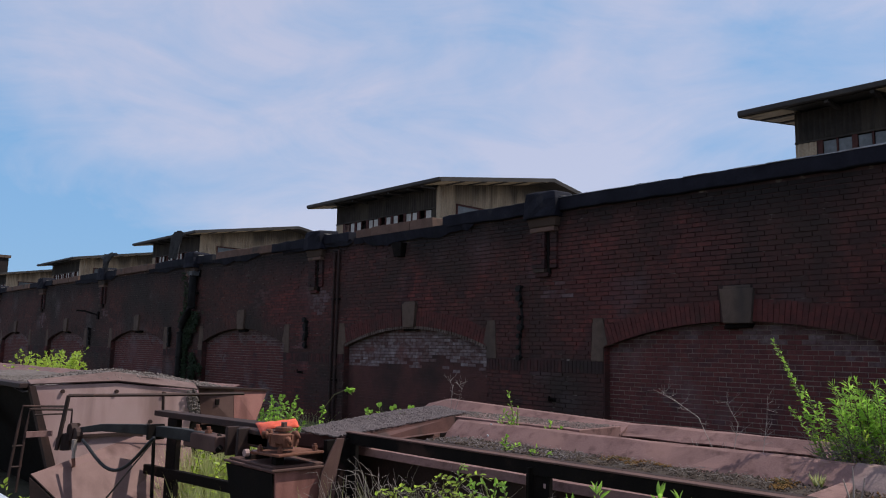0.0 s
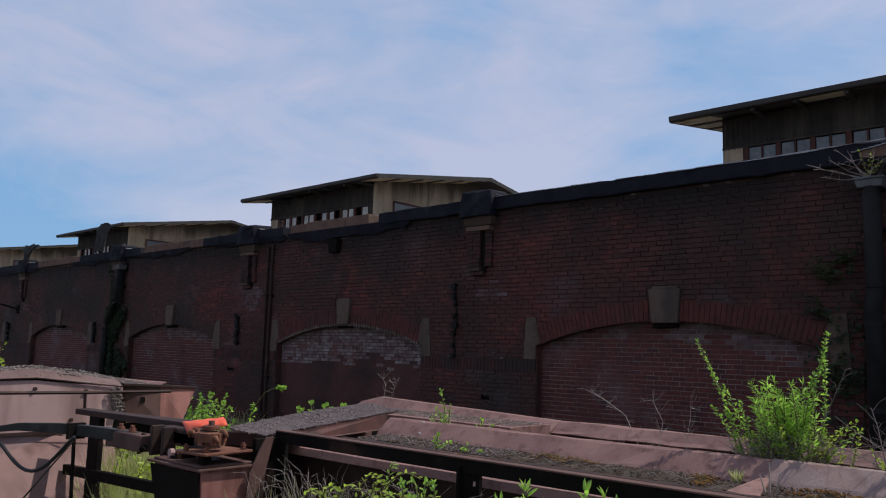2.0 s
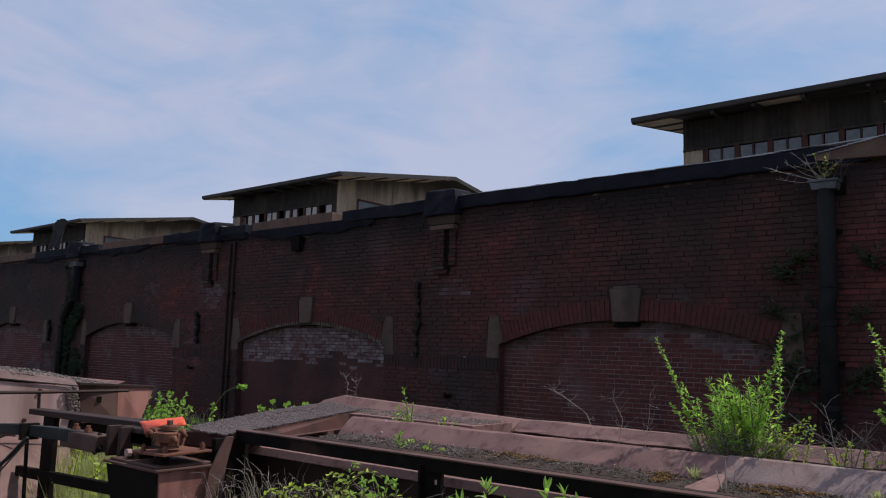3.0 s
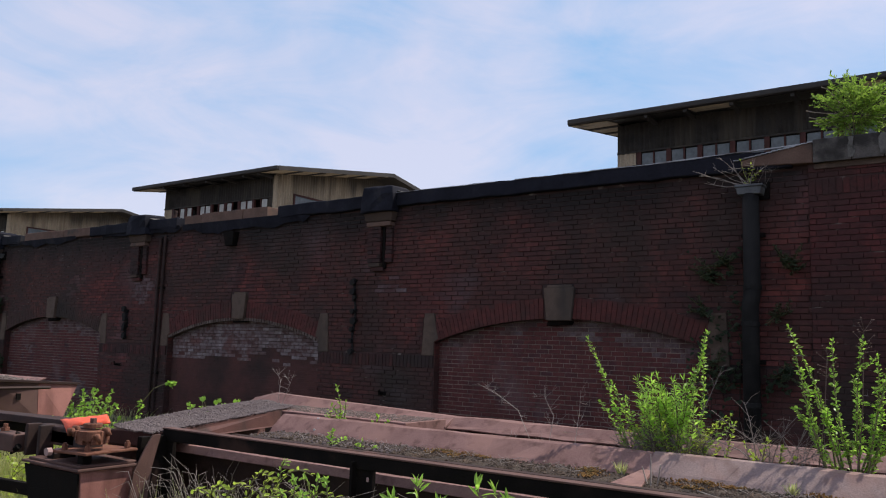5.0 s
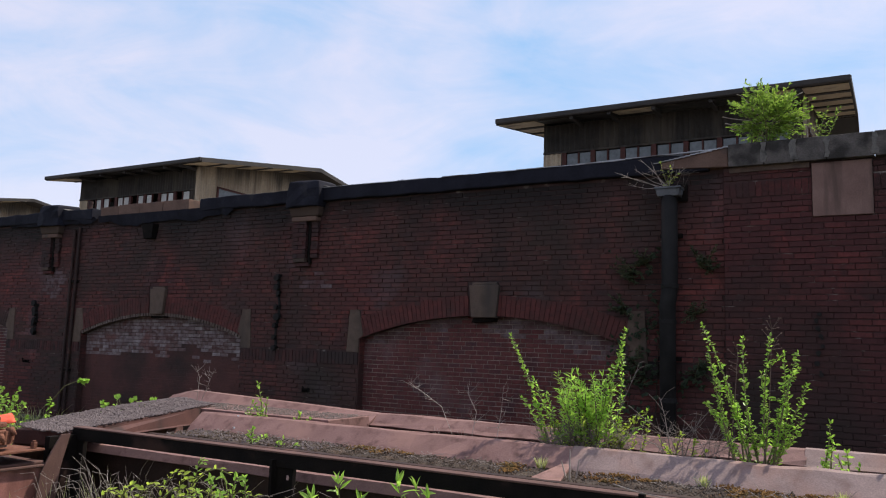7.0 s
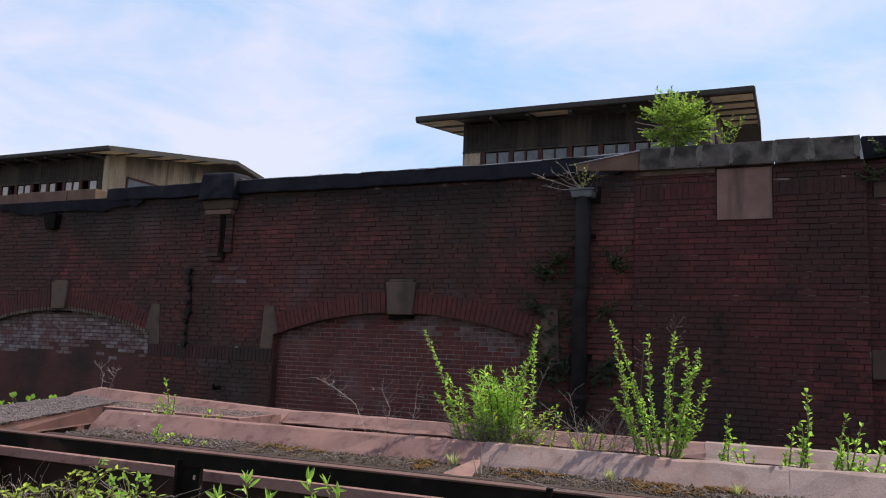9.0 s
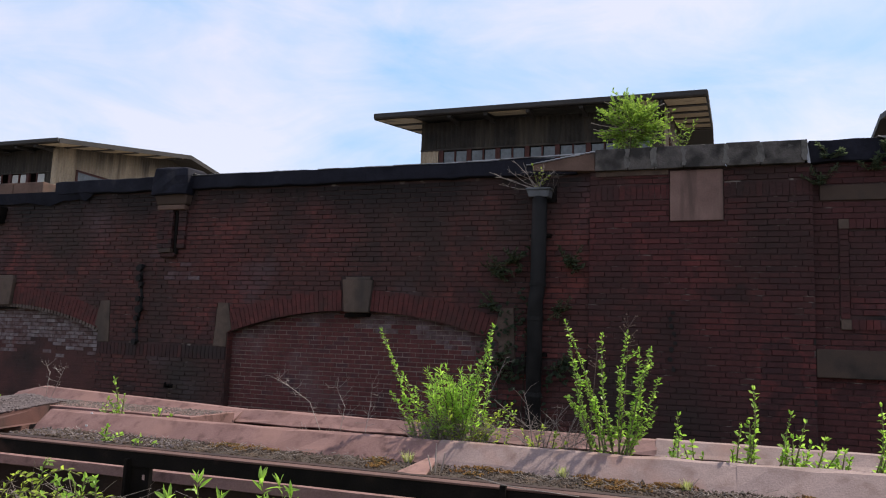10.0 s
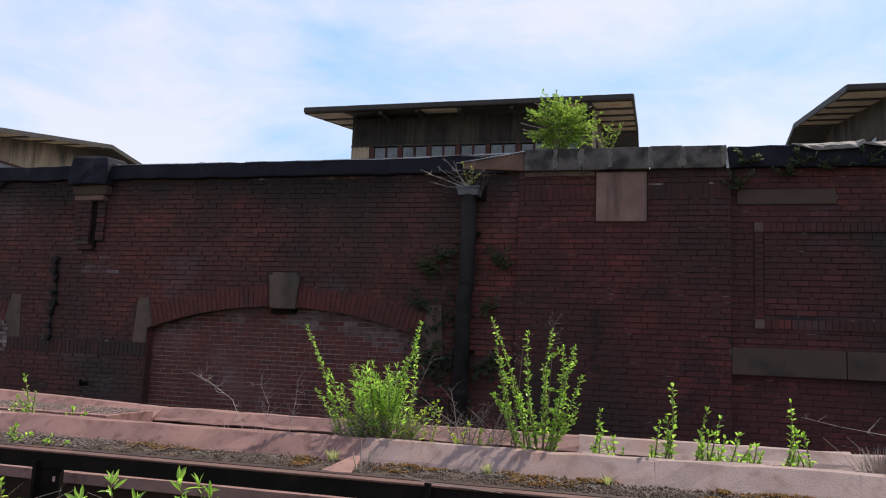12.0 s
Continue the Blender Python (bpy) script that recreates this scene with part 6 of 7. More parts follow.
def shrub(name, label, base, shoots, rng, leaf_l, leaf_w, gap, mat=None, twigs=0, group="", category="shrub", cluster=3, side_shoots=0, bare=0.15, fan=0.0):
    t = thing(name, label, category, group)
    st, lv = Geo(), Geo()
    for tip in shoots:
        tip = Vector(tip)
        b = Vector(base) + Vector((rng.uniform(-.06, .06), rng.uniform(-.05, .05), 0))
        b.x += fan * (tip.x - b.x)
        sprig(st, lv, b, tip, rng, leaf_l, leaf_w, gap, bare, 0.007, 0.06, cluster)
        for _ in range(side_shoots):
            f = rng.uniform(0.25, 0.85)
            p = b + (tip - b) * f
            q = p + Vector((rng.uniform(-1, 1), rng.uniform(-1, 1), rng.uniform(0.1, 1.0))).normalized() * (tip - b).length * rng.uniform(0.12, 0.26)
            sprig(st, lv, p, q, rng, leaf_l * 0.9, leaf_w * 0.9, gap, 0.1, 0.004, 0.08, cluster)
    part("stem", st, M_STEM, t)
    part("foliage", lv, mat or M_LEAF, t)
    if twigs:
        tw = Geo()
        for _ in range(twigs):
            b = Vector(base) + Vector((rng.uniform(-.25, .25), rng.uniform(-.1, .1), 0.0))
            e = b + Vector((rng.uniform(-.22, .2), rng.uniform(-.12, .15), rng.uniform(0.06, 0.34)))
            mid = (b + e) / 2 + Vector((0, 0, rng.uniform(0, 0.08)))
            tw.tube([b, mid, e], 0.0024, 4, 0.0009)
            for _ in range(4):
                e2 = mid + Vector((rng.uniform(-.14, .14), rng.uniform(-.1, .1), rng.uniform(-.04, .12)))
                tw.tube([mid, e2], 0.0014, 4, 0.0007)
        part("dead_twig", tw, M_BARETWIG, t, "dry grey dead twigs")
    return t


def leafy_shoots(owner, base, tips, rng, leaf_l, leaf_w, gap, mat, cluster, spread):
    """More shoots of finer leaves on a shrub that stands already."""
    st, lv = Geo(), Geo()
    for tip in tips:
        b = Vector(base) + Vector((rng.uniform(-spread, spread), rng.uniform(-.06, .06), 0))
        b.x += 0.45 * (Vector(tip).x - b.x)
        sprig(st, lv, b, tip, rng, leaf_l, leaf_w, gap, 0.2, 0.005, 0.07, cluster)
    part("stem", st, M_STEM, owner)
    part("foliage", lv, mat, owner)


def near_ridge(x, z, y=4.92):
    """Slides a plant point from y 5.2 along the camera's sight line to y."""
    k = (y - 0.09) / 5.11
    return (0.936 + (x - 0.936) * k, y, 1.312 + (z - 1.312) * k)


def build_plants():
    rng = random.Random(101)
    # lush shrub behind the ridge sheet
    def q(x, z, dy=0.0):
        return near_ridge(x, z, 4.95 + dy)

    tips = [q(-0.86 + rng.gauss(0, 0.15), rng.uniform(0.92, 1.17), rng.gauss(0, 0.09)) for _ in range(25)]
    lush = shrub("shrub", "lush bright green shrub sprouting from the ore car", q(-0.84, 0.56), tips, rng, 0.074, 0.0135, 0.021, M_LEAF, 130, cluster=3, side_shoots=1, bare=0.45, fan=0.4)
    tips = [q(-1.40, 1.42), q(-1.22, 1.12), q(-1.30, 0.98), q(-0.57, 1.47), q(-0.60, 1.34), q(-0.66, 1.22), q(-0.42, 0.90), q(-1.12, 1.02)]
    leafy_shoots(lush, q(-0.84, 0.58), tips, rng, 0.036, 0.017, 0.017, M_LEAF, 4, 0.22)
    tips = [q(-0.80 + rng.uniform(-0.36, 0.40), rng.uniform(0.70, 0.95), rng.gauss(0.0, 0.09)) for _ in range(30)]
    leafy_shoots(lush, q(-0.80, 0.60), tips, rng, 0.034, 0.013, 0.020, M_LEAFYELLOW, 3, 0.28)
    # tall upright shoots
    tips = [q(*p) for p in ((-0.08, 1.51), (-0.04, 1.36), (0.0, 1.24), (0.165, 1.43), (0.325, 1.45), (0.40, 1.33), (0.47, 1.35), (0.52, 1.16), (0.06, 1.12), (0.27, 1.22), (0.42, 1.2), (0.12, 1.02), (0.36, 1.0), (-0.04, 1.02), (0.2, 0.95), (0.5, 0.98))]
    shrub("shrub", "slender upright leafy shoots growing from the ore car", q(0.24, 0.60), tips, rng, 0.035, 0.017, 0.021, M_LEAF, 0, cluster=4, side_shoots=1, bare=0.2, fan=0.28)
    # seedlings along the car
    seeds = [(0.637, 0.95), (1.075, 1.13), (1.0, 0.9), (1.278, 0.995), (1.353, 0.95), (1.455, 0.86), (1.56, 0.80), (1.752, 1.07), (1.82, 0.88), (0.72, 0.79), (1.25, 0.82), (2.35, 0.95), (2.9, 1.02), (3.3, 0.9)]
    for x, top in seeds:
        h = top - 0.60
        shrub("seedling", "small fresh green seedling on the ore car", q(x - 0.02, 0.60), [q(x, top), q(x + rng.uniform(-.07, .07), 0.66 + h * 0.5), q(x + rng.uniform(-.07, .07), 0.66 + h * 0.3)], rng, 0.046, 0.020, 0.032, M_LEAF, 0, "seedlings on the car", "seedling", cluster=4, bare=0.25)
    for x, y, z, top in ((-3.55, 5.0, 0.66, 0.97), (-3.62, 5.02, 0.66, 0.80), (-3.1, 5.0, 0.66, 0.76), (-2.93, 4.3, 0.60, 0.70), (-2.65, 4.3, 0.58, 0.66)):
        shrub("seedling", "small fresh green seedling on the ore car", (x, y, z), [(x - 0.03, y, top), (x + 0.08, y, z + (top - z) * 0.6), (x - 0.07, y, z + (top - z) * 0.5)], rng, 0.042, 0.019, 0.024, M_LEAF, 0, "seedlings on the car", "seedling", cluster=3)
    # yellow sprout with bare twigs between the shrubs
    shrub("shrub", "yellow-green sprout among bare grey twigs", (-0.14, 4.88, 0.64), [(-0.26, 4.86, 0.82), (-0.06, 4.86, 0.82), (-0.14, 4.86, 0.85), (-0.20, 4.82, 0.76), (0.0, 4.86, 0.76)], rng, 0.040, 0.018, 0.024, M_LEAFYELLOW, 30, cluster=3)
    # dry stalks
    dry = thing("dry_stalks", "thin leafless dry stalks leaning over the car", "dry weed")
    for k, path in enumerate(([(-1.80, 5.1, 0.70), (-1.95, 5.2, 0.88), (-2.12, 5.2, 0.98), (-2.30, 5.2, 1.055), (-2.36, 5.2, 1.05)], [(-1.66, 5.1, 0.6), (-1.66, 5.2, 0.86), (-1.74, 5.2, 1.0)], [(-1.46, 5.1, 0.6), (-1.46, 5.2, 0.9), (-1.45, 5.2, 1.06)],
                              [(-1.80, 5.0, 0.70), (-2.0, 5.0, 0.62)], [(-1.75, 5.0, 0.70), (-1.58, 5.0, 0.62)], [(-4.9, 5.6, 0.7), (-4.88, 5.6, 0.95), (-4.95, 5.6, 1.06)], [(-4.85, 5.6, 0.7), (-4.7, 5.6, 1.02)], [(2.75, 4.9, 0.66), (2.5, 4.9, 0.84), (2.18, 4.9, 0.94), (1.96, 4.9, 0.97), (1.76, 4.9, 1.01)])):
        g = Geo().tube(path, 0.0026, 5, 0.0012)
        for _ in range(11):
            f = rng.randrange(1, len(path))
            p = Vector(path[f - 1]).lerp(Vector(path[f]), rng.uniform(0.3, 1.0))
            e = p + Vector((rng.uniform(-.09, .09), rng.uniform(-.05, .05), rng.uniform(-.02, .09)))
            g.tube([p, e], 0.0016, 4, 0.0008)
            g.tube([p.lerp(e, 0.6), e + Vector((rng.uniform(-.03, .03), 0, rng.uniform(0, .05)))], 0.0012, 4, 0.0007)
        part("stalk", g, M_TWIG, dry)
    for top in (Vector((0.36, 4.98, 1.50)), Vector((0.17, 4.98, 1.36))):
        g = Geo().tube([(top.x - 0.06, 4.92, 0.65), (top.x - 0.02, 4.95, 1.0), top], 0.004, 5, 0.002)
        for _ in range(16):
            a = top - Vector((0, 0, rng.uniform(0, 0.14)))
            e = a + Vector((rng.uniform(-.06, .06), rng.uniform(-.05, .05), rng.uniform(0.0, .07)))
            g.tube([a, e], 0.0015, 4, 0.0012)
            g.stone(e, 0.006, rng)
        part("seed_stalk", g, M_SEED, dry, "dry brown seed head")
    # tufts and twigs along the ridge
    for x, y, z, h, n, label in ((2.16, 4.93, 0.66, 0.24, 230, "dry grass tuft tangled with grey twigs on the car"), (-0.90, 4.58, 0.61, 0.09, 60, "small pale dry grass tuft in the trough"), (0.05, 4.55, 0.61, 0.08, 50, "small pale dry grass tuft in the trough"), (0.72, 4.52, 0.61, 0.07, 50, "small pale dry grass tuft in the trough")):
        tuft = thing("grass_tuft", label, "grass", "dry tufts on the car")
        lv, tw = Geo(), Geo()
        for _ in range(n):
            a, lean = rng.uniform(0, 6.283), rng.uniform(0.1, 0.8)
            r0 = h * 0.3 * rng.random()
            b = Vector((x + r0 * math.cos(a), y + 0.5 * r0 * math.sin(a), z))
            e = b + Vector((math.cos(a) * lean, math.sin(a) * lean * 0.6, 1.0)).normalized() * h * rng.uniform(0.5, 1.0)
            m1 = b.lerp(e, 0.55) + Vector((0, 0, 0.03 * h))
            w = Vector((math.sin(a), -math.cos(a), 0)) * 0.0022
            lv.add([b - w, b + w, m1 + w, m1 - w, e], [(0, 1, 2, 3), (3, 2, 4)])
        for _ in range(max(3, n // 14)):
            b = Vector((x + rng.uniform(-.1, .1) * h * 4, y + rng.uniform(-.03, .03), z))
            e = b + Vector((rng.uniform(-1.2, 0.9), rng.uniform(-.3, .3), rng.uniform(0.3, 1.1))) * h
            tw.tube([b, b.lerp(e, 0.5) + Vector((0, 0, 0.1 * h)), e], 0.0022, 4, 0.001)
        part("blade", lv, M_TWIG if n > 100 else M_GRASS, tuft)
        part("dead_twig", tw, M_TWIG, tuft)
    bare = thing("dry_stalks", "branching bare grey twigs behind the ridge sheet", "dry weed")
    for path in (((-0.14, 4.90, 0.66), (-0.20, 4.90, 0.82), (-0.34, 4.90, 0.91), (-0.46, 4.90, 1.0)), ((-0.14, 4.90, 0.66), (-0.10, 4.90, 0.80), (-0.04, 4.90, 0.93), (0.04, 4.90, 1.02)), ((-0.16, 4.90, 0.66), (-0.30, 4.90, 0.78), (-0.52, 4.90, 0.85), (-0.66, 4.90, 0.90)),
                 ((-0.12, 4.90, 0.66), (0.02, 4.90, 0.74), (0.16, 4.90, 0.82)), ((-0.20, 4.90, 0.70), (-0.24, 4.90, 0.95), (-0.27, 4.90, 1.06)), ((-0.55, 4.90, 0.90), (-0.46, 4.90, 1.10), (-0.40, 4.90, 1.24))):
        g = Geo().tube(path, 0.0038, 5, 0.0015)
        for _ in range(9):
            k = rng.randrange(1, len(path))
            p = Vector(path[k - 1]).lerp(Vector(path[k]), rng.uniform(0.2, 1.0))
            e = p + Vector((rng.uniform(-.10, .10), rng.uniform(-.04, .04), rng.uniform(-.02, .12)))
            g.tube([p, p.lerp(e, 0.5) + Vector((rng.uniform(-.01, .01), 0, 0.01)), e], 0.0017, 4, 0.0008)
        part("stalk", g, M_BARETWIG, bare)
    fallen = thing("dry_stalks", "pale dry stalk fallen across the black rail", "dry weed")
    part("stalk", Geo().tube([(-0.09, 3.38, 0.768), (0.02, 3.36, 0.75), (0.13, 3.35, 0.742), (0.24, 3.35, 0.738), (0.36, 3.35, 0.733)], 0.003, 5, 0.0016), M_TWIG, fallen)
    # bush on the pier's coping
    bush = thing("shrub", "rounded green bush growing on the pier's coping", "shrub")
    st, lv = Geo(), Geo()
    root, mid = Vector((-0.28, 10.45, 3.94)), Vector((-0.25, 10.44, 4.38))
    n_shoots = 0
    while n_shoots < 200:
        u = Vector((rng.uniform(-1, 1), rng.uniform(-1, 1), rng.uniform(-0.95, 1)))
        if not 0.45 < u.length < 0.98 + 0.34 * noise.noise(u * 2.6):
            continue
        tip = mid + Vector((u.x * 0.50, u.y * 0.32, u.z * 0.44))
        sprig(st, lv, mid + (tip - mid) * rng.uniform(0.35, 0.6) - Vector((0, 0, 0.05)), tip, rng, 0.080, 0.022, 0.040, 0.1, 0.003, 0.1, 3)
        n_shoots += 1
    for k in range(11):
        a = 6.283 * k / 11
        st.tube([root, mid + Vector((0.16 * math.cos(a), 0.1 * math.sin(a), -0.1)), mid + Vector((0.36 * math.cos(a), 0.2 * math.sin(a), 0.22 * math.sin(a * 2)))], 0.012, 5, 0.004)
    for tip in ((-0.34, 10.45, 4.86), (0.0, 10.4, 4.74), (-0.70, 10.4, 4.58), (0.26, 10.4, 4.52)):
        sprig(st, lv, mid, tip, rng, 0.08, 0.03, 0.05, 0.3, 0.005, 0.06, 3)
    part("stem", st, M_STEM, bush)
    part("foliage", lv, M_LEAFBUSH, bush)
    flowers = thing("dry_stalks", "brown withered flower spikes on the coping bush", "dry weed")
    for x, z in ((-0.80, 4.42), (-0.77, 4.33), (-0.62, 4.70), (-0.70, 4.25), (0.16, 4.62)):
        part("stalk", Geo().tube([(-0.3, 10.42, 4.3), (x * 0.8 - 0.06, 10.4, z - 0.03), (x, 10.38, z)], 0.004, 5, 0.008), M_TWIG, flowers)
    shrub("shrub", "small side shoot with pale dead twigs on the coping", (0.34, 10.45, 3.96), [(0.42, 10.4, 4.38), (0.52, 10.4, 4.30), (0.30, 10.4, 4.22), (0.56, 10.4, 4.36)], rng, 0.07, 0.020, 0.045, M_LEAFBUSH, 6, cluster=3, side_shoots=1)
    # twiggy plant in the rainwater head
    head = shrub("shrub", "twiggy sprout growing out of the rainwater head", (-1.46, 10.10, 3.46), [(-1.40, 10.05, 3.72), (-1.52, 10.05, 3.78), (-1.30, 10.05, 3.62)], rng, 0.06, 0.025, 0.05, M_LEAFYELLOW, 4, cluster=2)
    g = Geo()
    for ex, ez in ((-2.10, 3.70), (-1.98, 3.62), (-1.86, 3.74), (-1.78, 3.86), (-1.70, 3.66), (-1.62, 3.80), (-1.95, 3.52), (-1.20, 3.70), (-1.32, 3.78)):
        p0, p2 = Vector((-1.46 + rng.uniform(-.06, .06), 10.08, 3.46)), Vector((ex, 10.0 + rng.uniform(-.08, .06), ez))
        p1 = p0.lerp(p2, 0.5) + Vector((0, 0, rng.uniform(-0.04, 0.05)))
        g.tube([p0, p1, p2], 0.0052, 5, 0.0024)
        for _ in range(3):
            f = p1.lerp(p2, rng.uniform(0, 0.9))
            g.tube([f, f + Vector((rng.uniform(-.12, .08), rng.uniform(-.05, .05), rng.uniform(-.03, .10)))], 0.003, 4, 0.0015)
    part("dead_twig", g, M_TWIG, head, "long bare grey twigs")
    # ivy and creepers on the wall
    for name_l, boxes in (("sparse dull green creeper round the downpipe", ((-2.25, -1.3, 0.4, 2.7, 330), (-1.25, -0.85, 2.1, 2.7, 160), (-1.3, -1.0, 0.9, 2.0, 120))), ("dark ivy over the old downpipe", ((-21.5, -19.9, -0.2, 2.3, 5200), (-21.4, -20.7, 2.2, 3.5, 700)))):
        ivy = thing("creeper", name_l, "creeper")
        lv = Geo()
        for x0, x1, z0, z1, n in boxes:
            for _ in range(n):
                x, z = rng.uniform(x0, x1), rng.uniform(z0, z1)
                if noise.noise((x * 2.2, z * 1.6, 7.7)) < (0.04 if x > -10 else -0.15 + 0.9 * abs(x + 20.7 - 0.25 * math.sin(2.3 * z)) - 0.2):
                    continue
                lv.leaf((x, WALL_Y - rng.uniform(0.03, 0.12), z), (rng.uniform(-1, 1), -0.6, rng.uniform(-1, 0.6)), Vector((0, -1, 0.4)), rng.uniform(0.05, 0.10), rng.uniform(0.03, 0.06))
        for k in range(3):
            x = rng.uniform(boxes[0][0], boxes[0][1])
            st = Geo().tube([(x, WALL_Y - 0.03, boxes[0][2]), (x + rng.uniform(-.1, .1), WALL_Y - 0.04, (boxes[0][2] + boxes[0][3]) / 2), (x + rng.uniform(-.3, .3), WALL_Y - 0.03, boxes[0][3])], 0.008, 4, 0.003)
            part("stem", st, M_STEMDARK, ivy)
        part("foliage", lv, M_LEAFDARK, ivy)
    for x, z in ((2.1, 3.75), (2.75, 3.72), (3.05, 3.70), (3.4, 3.72), (1.98, 3.45), (2.55, 3.60), (4.0, 3.7)):
        shrub("wall_fern", "small dull fern rooted in the wall joints", (x, WALL_Y - 0.02, z), [(x + rng.uniform(-.2, .2), WALL_Y - 0.16, z + rng.uniform(-.05, .2)) for _ in range(5)], rng, 0.075, 0.024, 0.016, M_LEAFFERN, 0, "ferns on the wall", "fern", cluster=3, bare=0.05)
    for x, z in ((-1.02, 2.50), (-1.0, 2.42), (-1.95, 2.42), (-2.05, 2.35), (-1.8, 2.5), (-1.95, 1.25), (-1.85, 1.05), (-1.1, 1.12), (-2.1, 1.9), (-1.15, 1.85)):
        shrub("wall_fern", "dark trailing weed rooted in the wall beside the pipe", (x, WALL_Y - 0.02, z), [(x + rng.uniform(-.2, .2), WALL_Y - rng.uniform(0.1, 0.22), z + rng.uniform(-.12, .2)) for _ in range(8)], rng, 0.065, 0.022, 0.02, M_LEAFFERN, 0, "ferns on the wall", "fern", cluster=3, bare=0.05)
    # plants behind the cars
    shrub("shrub", "fresh green brambles between the cars", (-9.9, 6.6, GROUND), [(-9.9 + rng.uniform(-.42, .42), 6.6 + rng.uniform(-.3, .3), rng.uniform(0.1, 0.60)) for _ in range(24)], rng, 0.085, 0.055, 0.06, M_LEAF, 0, cluster=3)
    shrub("shrub", "low green leaves behind the ore car", (-6.7, 6.5, GROUND), [(-6.8 + rng.uniform(-.5, .5), 6.5 + rng.uniform(-.2, .2), rng.uniform(0.40, 0.60)) for _ in range(18)], rng, 0.09, 0.06, 0.09, M_LEAF, 0, cluster=3)
    arch = thing("bramble_shoot", "arching bramble shoot with a leafy tip", "bramble")
    st, lv = Geo(), Geo()
    pts = [(-7.75, 6.0, GROUND), (-7.78, 6.0, 0.30), (-7.70, 6.0, 0.55), (-7.5, 6.0, 0.72), (-7.25, 6.0, 0.80), (-7.1, 6.0, 0.79)]
    st.tube(pts, 0.010, 5, 0.005)
    for k in range(60):
        f = rng.choice((rng.uniform(4, 5), rng.uniform(1, 2.2), rng.uniform(4.4, 5)))
        i = min(4, int(f))
        p = Vector(pts[i]).lerp(Vector(pts[i + 1]), f - i)
        lv.leaf(p, (rng.uniform(-1, 1), rng.uniform(-1, 1), rng.uniform(-.6, .8)), Vector((rng.uniform(-.8, .8), rng.uniform(-.8, .8), 1)), 0.06 * rng.uniform(0.6, 1.2), 0.036)
    part("stem", st, M_STEM, arch)
    part("foliage", lv, M_LEAF, arch)
    shrub("shrub", "yellow-green bush far along the cars", (-19.6, 6.4, GROUND), [(-19.6 + rng.uniform(-2.2, 1.9), 6.3 + rng.uniform(-.6, .6), rng.uniform(0.55, 1.12)) for _ in range(50)], rng, 0.14, 0.06, 0.10, M_LEAFYELLOW, 0, cluster=3, side_shoots=2)
    # weeds in front of the rail
    def weeds(name, label, x0, x1, y0, y1, n, h0, h1, mat, gap, ll, lw):
        t = thing(name, label, "weed")
        st, lv = Geo(), Geo()
        for _ in range(n):
            x, y = rng.uniform(x0, x1), rng.uniform(y0, y1)
            sprig(st, lv, (x, y, GROUND), (x + rng.uniform(-.1, .45), y + rng.uniform(-.2, .15), rng.uniform(h0, h1)), rng, ll, lw, gap, 0.35, 0.005, 0.22, 2)
        tagged(part("stem", st, M_STEM, t), kind="stuff")
        tagged(part("foliage", lv, mat, t), kind="stuff")

    def arching(name, label, bases, mat, ll, lw):
        t = thing(name, label, "weed")
        st, lv = Geo(), Geo()
        for x, y, top, reach in bases:
            pts = [Vector((x + reach * f ** 1.6, y - 0.1 * f, GROUND + (top - GROUND) * math.sin(1.75 * f) / math.sin(1.75 * 0.9))) for f in [k / 9 for k in range(10)]]
            st.tube(pts, 0.006, 5, 0.003)
            for k in range(20):
                f = 3.0 + 6.0 * k / 20
                i = min(8, int(f))
                p, along = pts[i].lerp(pts[i + 1], f - i), (pts[i + 1] - pts[i]).normalized()
                side = Vector((-along.y, along.x, 0)).normalized() if abs(along.z) < 0.99 else Vector((0, 1, 0))
                out = side * (1 if k % 2 else -1) * rng.uniform(0.3, 0.8) + along * rng.uniform(0.3, 1.0) + Vector((0, 0, rng.uniform(0.0, 0.7)))
                lv.leaf(p, out, Vector((rng.uniform(-.8, .8), rng.uniform(-1.2, 0.2), 0.8)), ll * rng.uniform(0.7, 1.1), lw * rng.uniform(0.8, 1.1))
        tagged(part("stem", st, M_STEM, t), kind="stuff")
        tagged(part("foliage", lv, mat, t), kind="stuff")

    arching("weed_clump", "arching yellow-green leafy shoots before the rail", [(rng.uniform(-2.75, -2.1), rng.uniform(2.8, 3.1), rng.uniform(0.44, 0.72), rng.uniform(0.25, 0.7)) for _ in range(22)], M_LEAFYELLOW, 0.040, 0.018)
    arching("weed_clump", "low yellow-green shoots among straw", [(rng.uniform(-2.8, -2.0), rng.uniform(2.75, 3.1), rng.uniform(0.25, 0.50), rng.uniform(-0.3, 0.5)) for _ in range(9)], M_LEAFYELLOW, 0.038, 0.017)
    arching("weed_clump", "arching green leafy shoots before the rail", [(rng.uniform(-2.3, -1.75), rng.uniform(2.85, 3.15), rng.uniform(0.45, 0.72), rng.uniform(-0.1, 0.25)) for _ in range(16)], M_LEAF, 0.034, 0.017)
    weeds("weed_clump", "broad-bladed green weeds by the rail", -1.25, -0.80, 2.9, 3.1, 15, 0.55, 0.70, M_LEAF, 0.035, 0.10, 0.024)
    weeds("weed_clump", "yellow-green weeds between the cars", -6.2, -4.5, 3.35, 4.4, 120, 0.10, 0.55, M_LEAFYELLOW, 0.05, 0.07, 0.035)
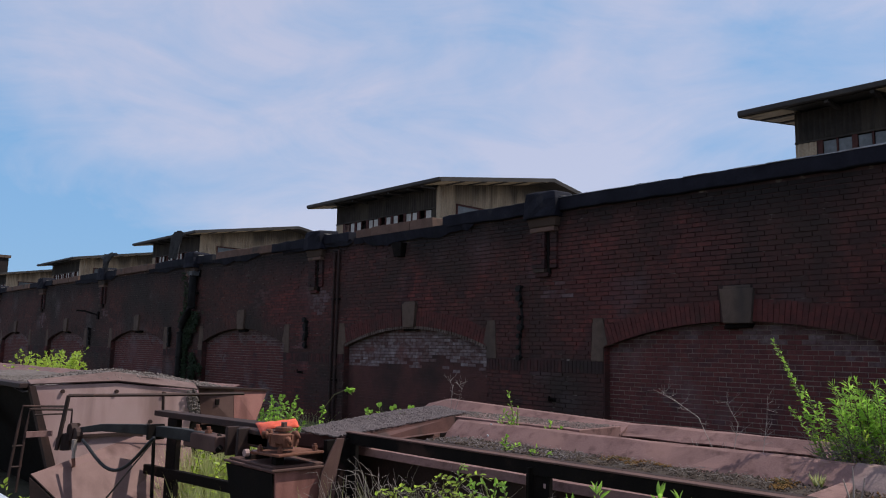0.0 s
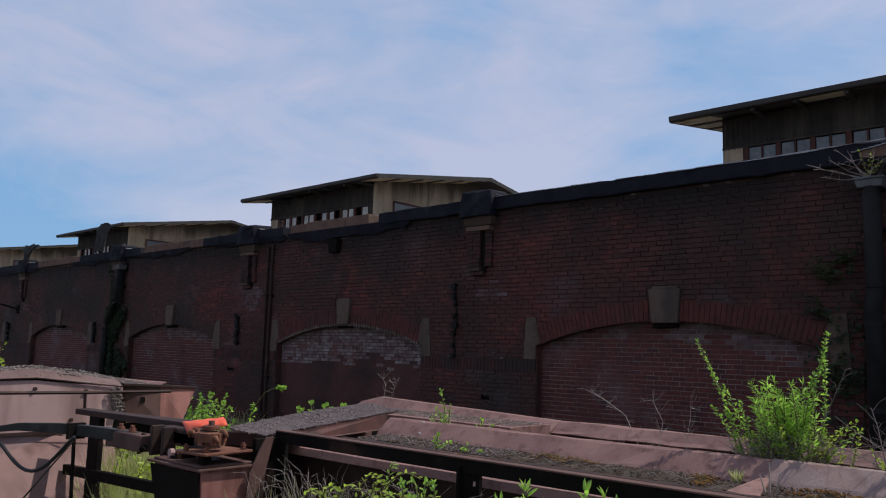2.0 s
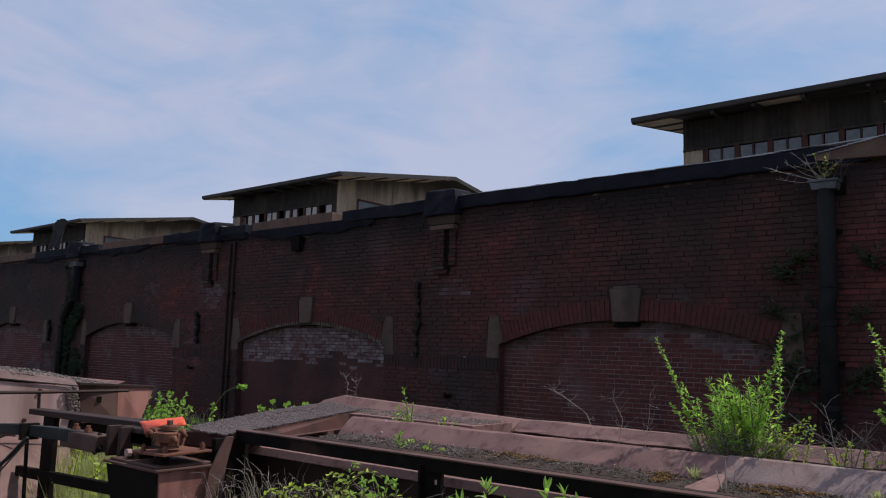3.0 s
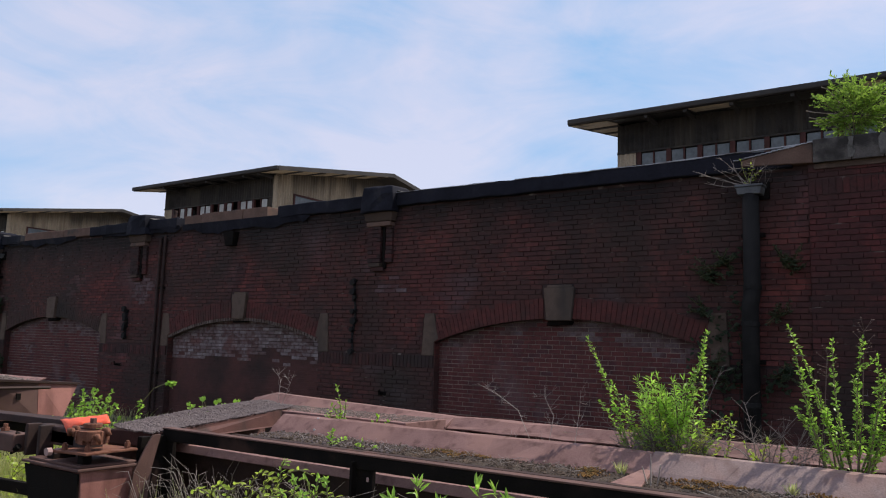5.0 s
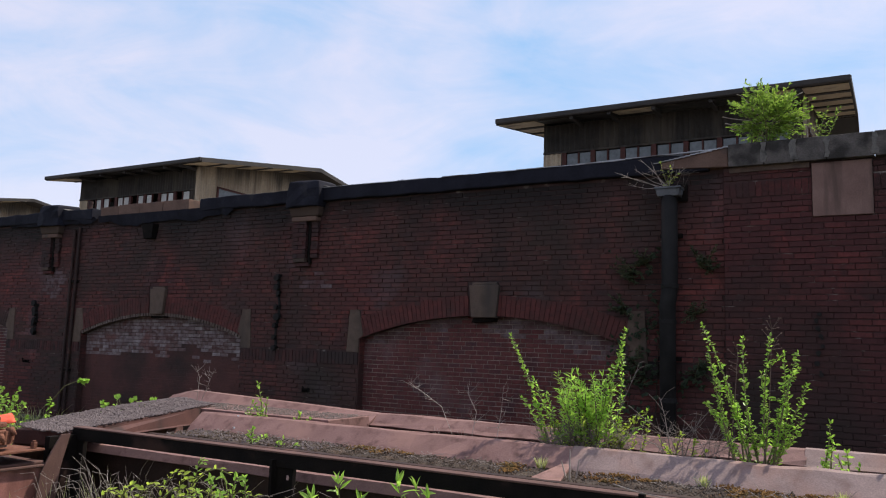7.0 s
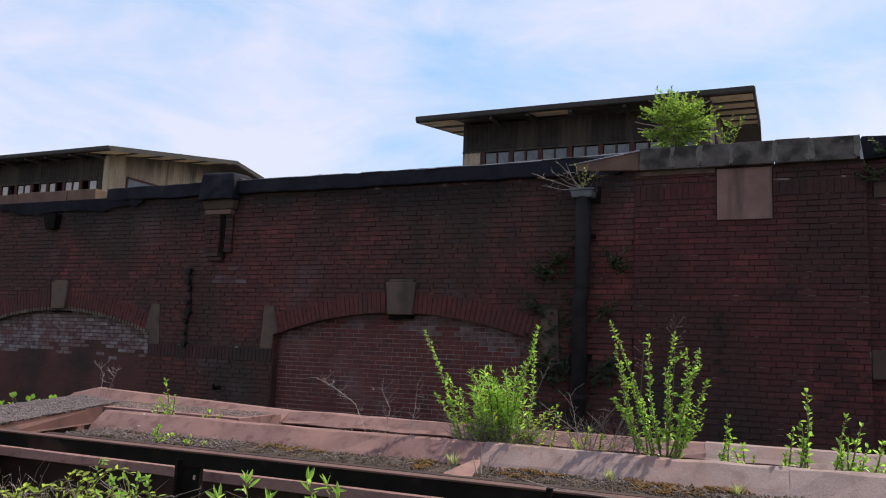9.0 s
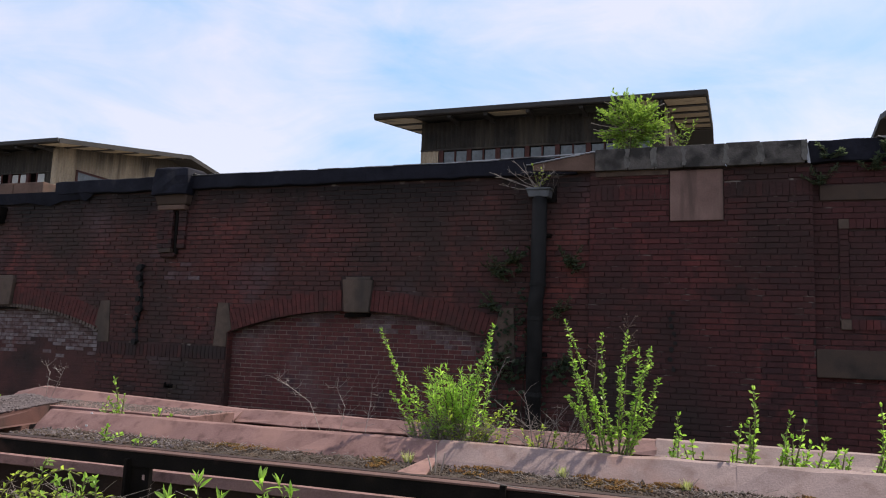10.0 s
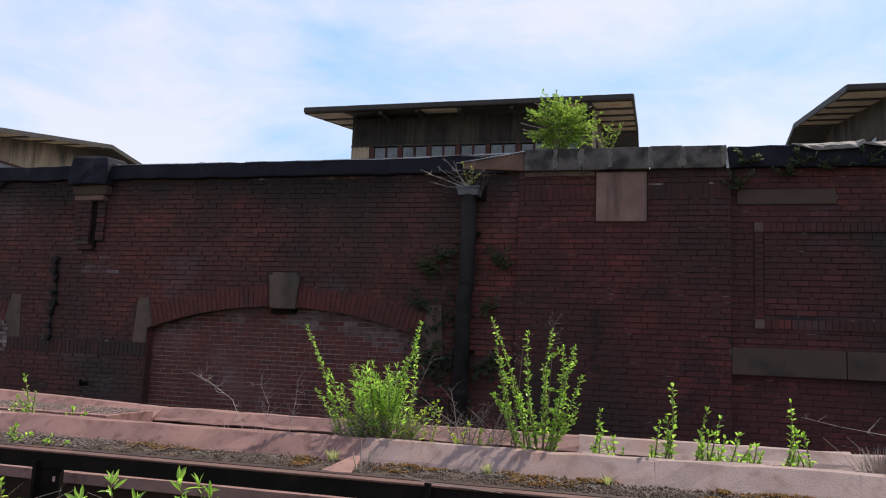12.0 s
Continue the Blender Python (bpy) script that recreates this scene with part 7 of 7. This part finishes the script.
    weeds("weed_clump", "green weeds beside the pale guard", -4.75, -4.35, 1.3, 1.5, 12, 0.3, 0.66, M_LEAFYELLOW, 0.035, 0.055, 0.02)

    def blades(name, label, x0, x1, y0, y1, n, h0, h1):
        g = Geo()
        for _ in range(n):
            x, y, h = rng.uniform(x0, x1), rng.uniform(y0, y1), rng.uniform(h0, h1)
            dx, dy = rng.uniform(-.22, .22), rng.uniform(-.22, .22)
            w = rng.uniform(0.003, 0.007)
            z = GROUND - 0.02
            a = rng.uniform(0, 3.14)
            cx, cy = w * math.cos(a), w * math.sin(a)
            g.add([(x - cx, y - cy, z), (x + cx, y + cy, z), (x + dx * .4 + cx * .8, y + dy * .4 + cy * .8, z + h * .6), (x + dx * .4 - cx * .8, y + dy * .4 - cy * .8, z + h * .6), (x + dx, y + dy, z + h)],
                  [(0, 1, 2, 3), (3, 2, 4)])
        tagged(part(name, g, M_GRASS), label, "grass", kind="stuff")

    blades("grass", "pale half-dry grass in front of the rail", -3.05, -1.9, 2.7, 3.3, 1000, 0.40, 0.92)
    dryg = Geo()
    for _ in range(330):
        x, y = rng.uniform(-3.05, -1.6), rng.uniform(2.75, 3.25)
        lean, h = rng.uniform(-0.35, 0.5), rng.uniform(0.25, 0.66)
        dryg.tube([(x, y, GROUND), (x + lean * 0.25, y, h - 0.2), (x + lean * 0.6, y - 0.04, h - 0.04), (x + lean, y - 0.08, h + rng.uniform(-0.1, 0.06))], 0.0018, 4, 0.0008)
    tagged(part("dry_grass", dryg, M_TWIG), "pale dry straw stalks in front of the rail", "grass", kind="stuff")
    blades("grass", "sunlit grass growing between the cars", -12.0, -4.6, 3.3, 5.8, 7500, 0.25, 0.70)
    blades("grass", "bright tall grass at the car's corner", -6.75, -5.9, 3.4, 4.2, 2200, 0.40, 0.78)
    blades("grass", "tall grass beside the frame posts", -6.3, -4.2, 3.15, 4.2, 4200, 0.20, 0.62)
    blades("grass", "rough grass along the foot of the wall", -20, 8, 6.2, 9.8, 5000, 0.15, 0.4)


build_plants()
build_guard()

# ---- brickwork, laid last ----
rng_wall = random.Random(91)
wall_rows = courses(WALL_L, WALL_R, GROUND, TOP, COURSE, BRICK, gaps_at, rng_wall)


def lime_bloom(r):
    """Pale bloom that has run down the brick below the caps."""
    x, z = 0.5 * (r[0] + r[1]), r[2]
    near = max(math.exp(-((x - cx - 0.25) / 0.55) ** 2 - ((z - 2.30) / 0.38) ** 2) for cx in CAPS)
    return near * 0.75 + 0.5 * noise.noise((x * 1.1, z * 1.7, 4.4)) + rng_wall.uniform(-0.2, 0.2) > 0.62


pale_rows = [r for r in wall_rows if lime_bloom(r)]
pale_set = set(pale_rows)  # rows laid already
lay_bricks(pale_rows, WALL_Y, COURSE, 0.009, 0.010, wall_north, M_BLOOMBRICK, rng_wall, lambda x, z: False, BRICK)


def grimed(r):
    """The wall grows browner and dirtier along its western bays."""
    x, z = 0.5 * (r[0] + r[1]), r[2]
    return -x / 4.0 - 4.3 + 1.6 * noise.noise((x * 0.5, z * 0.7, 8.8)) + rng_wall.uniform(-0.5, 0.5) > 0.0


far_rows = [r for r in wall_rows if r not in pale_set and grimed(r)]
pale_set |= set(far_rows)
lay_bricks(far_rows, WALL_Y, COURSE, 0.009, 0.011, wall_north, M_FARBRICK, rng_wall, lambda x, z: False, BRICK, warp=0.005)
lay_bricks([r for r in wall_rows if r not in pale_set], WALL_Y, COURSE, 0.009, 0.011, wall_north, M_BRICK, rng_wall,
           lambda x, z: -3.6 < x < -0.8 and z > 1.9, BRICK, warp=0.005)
build_pier()
build_east()
for i_fill, c_fill in enumerate(BAYS):
    build_infill(c_fill, i_fill + 1, i_fill == 1)
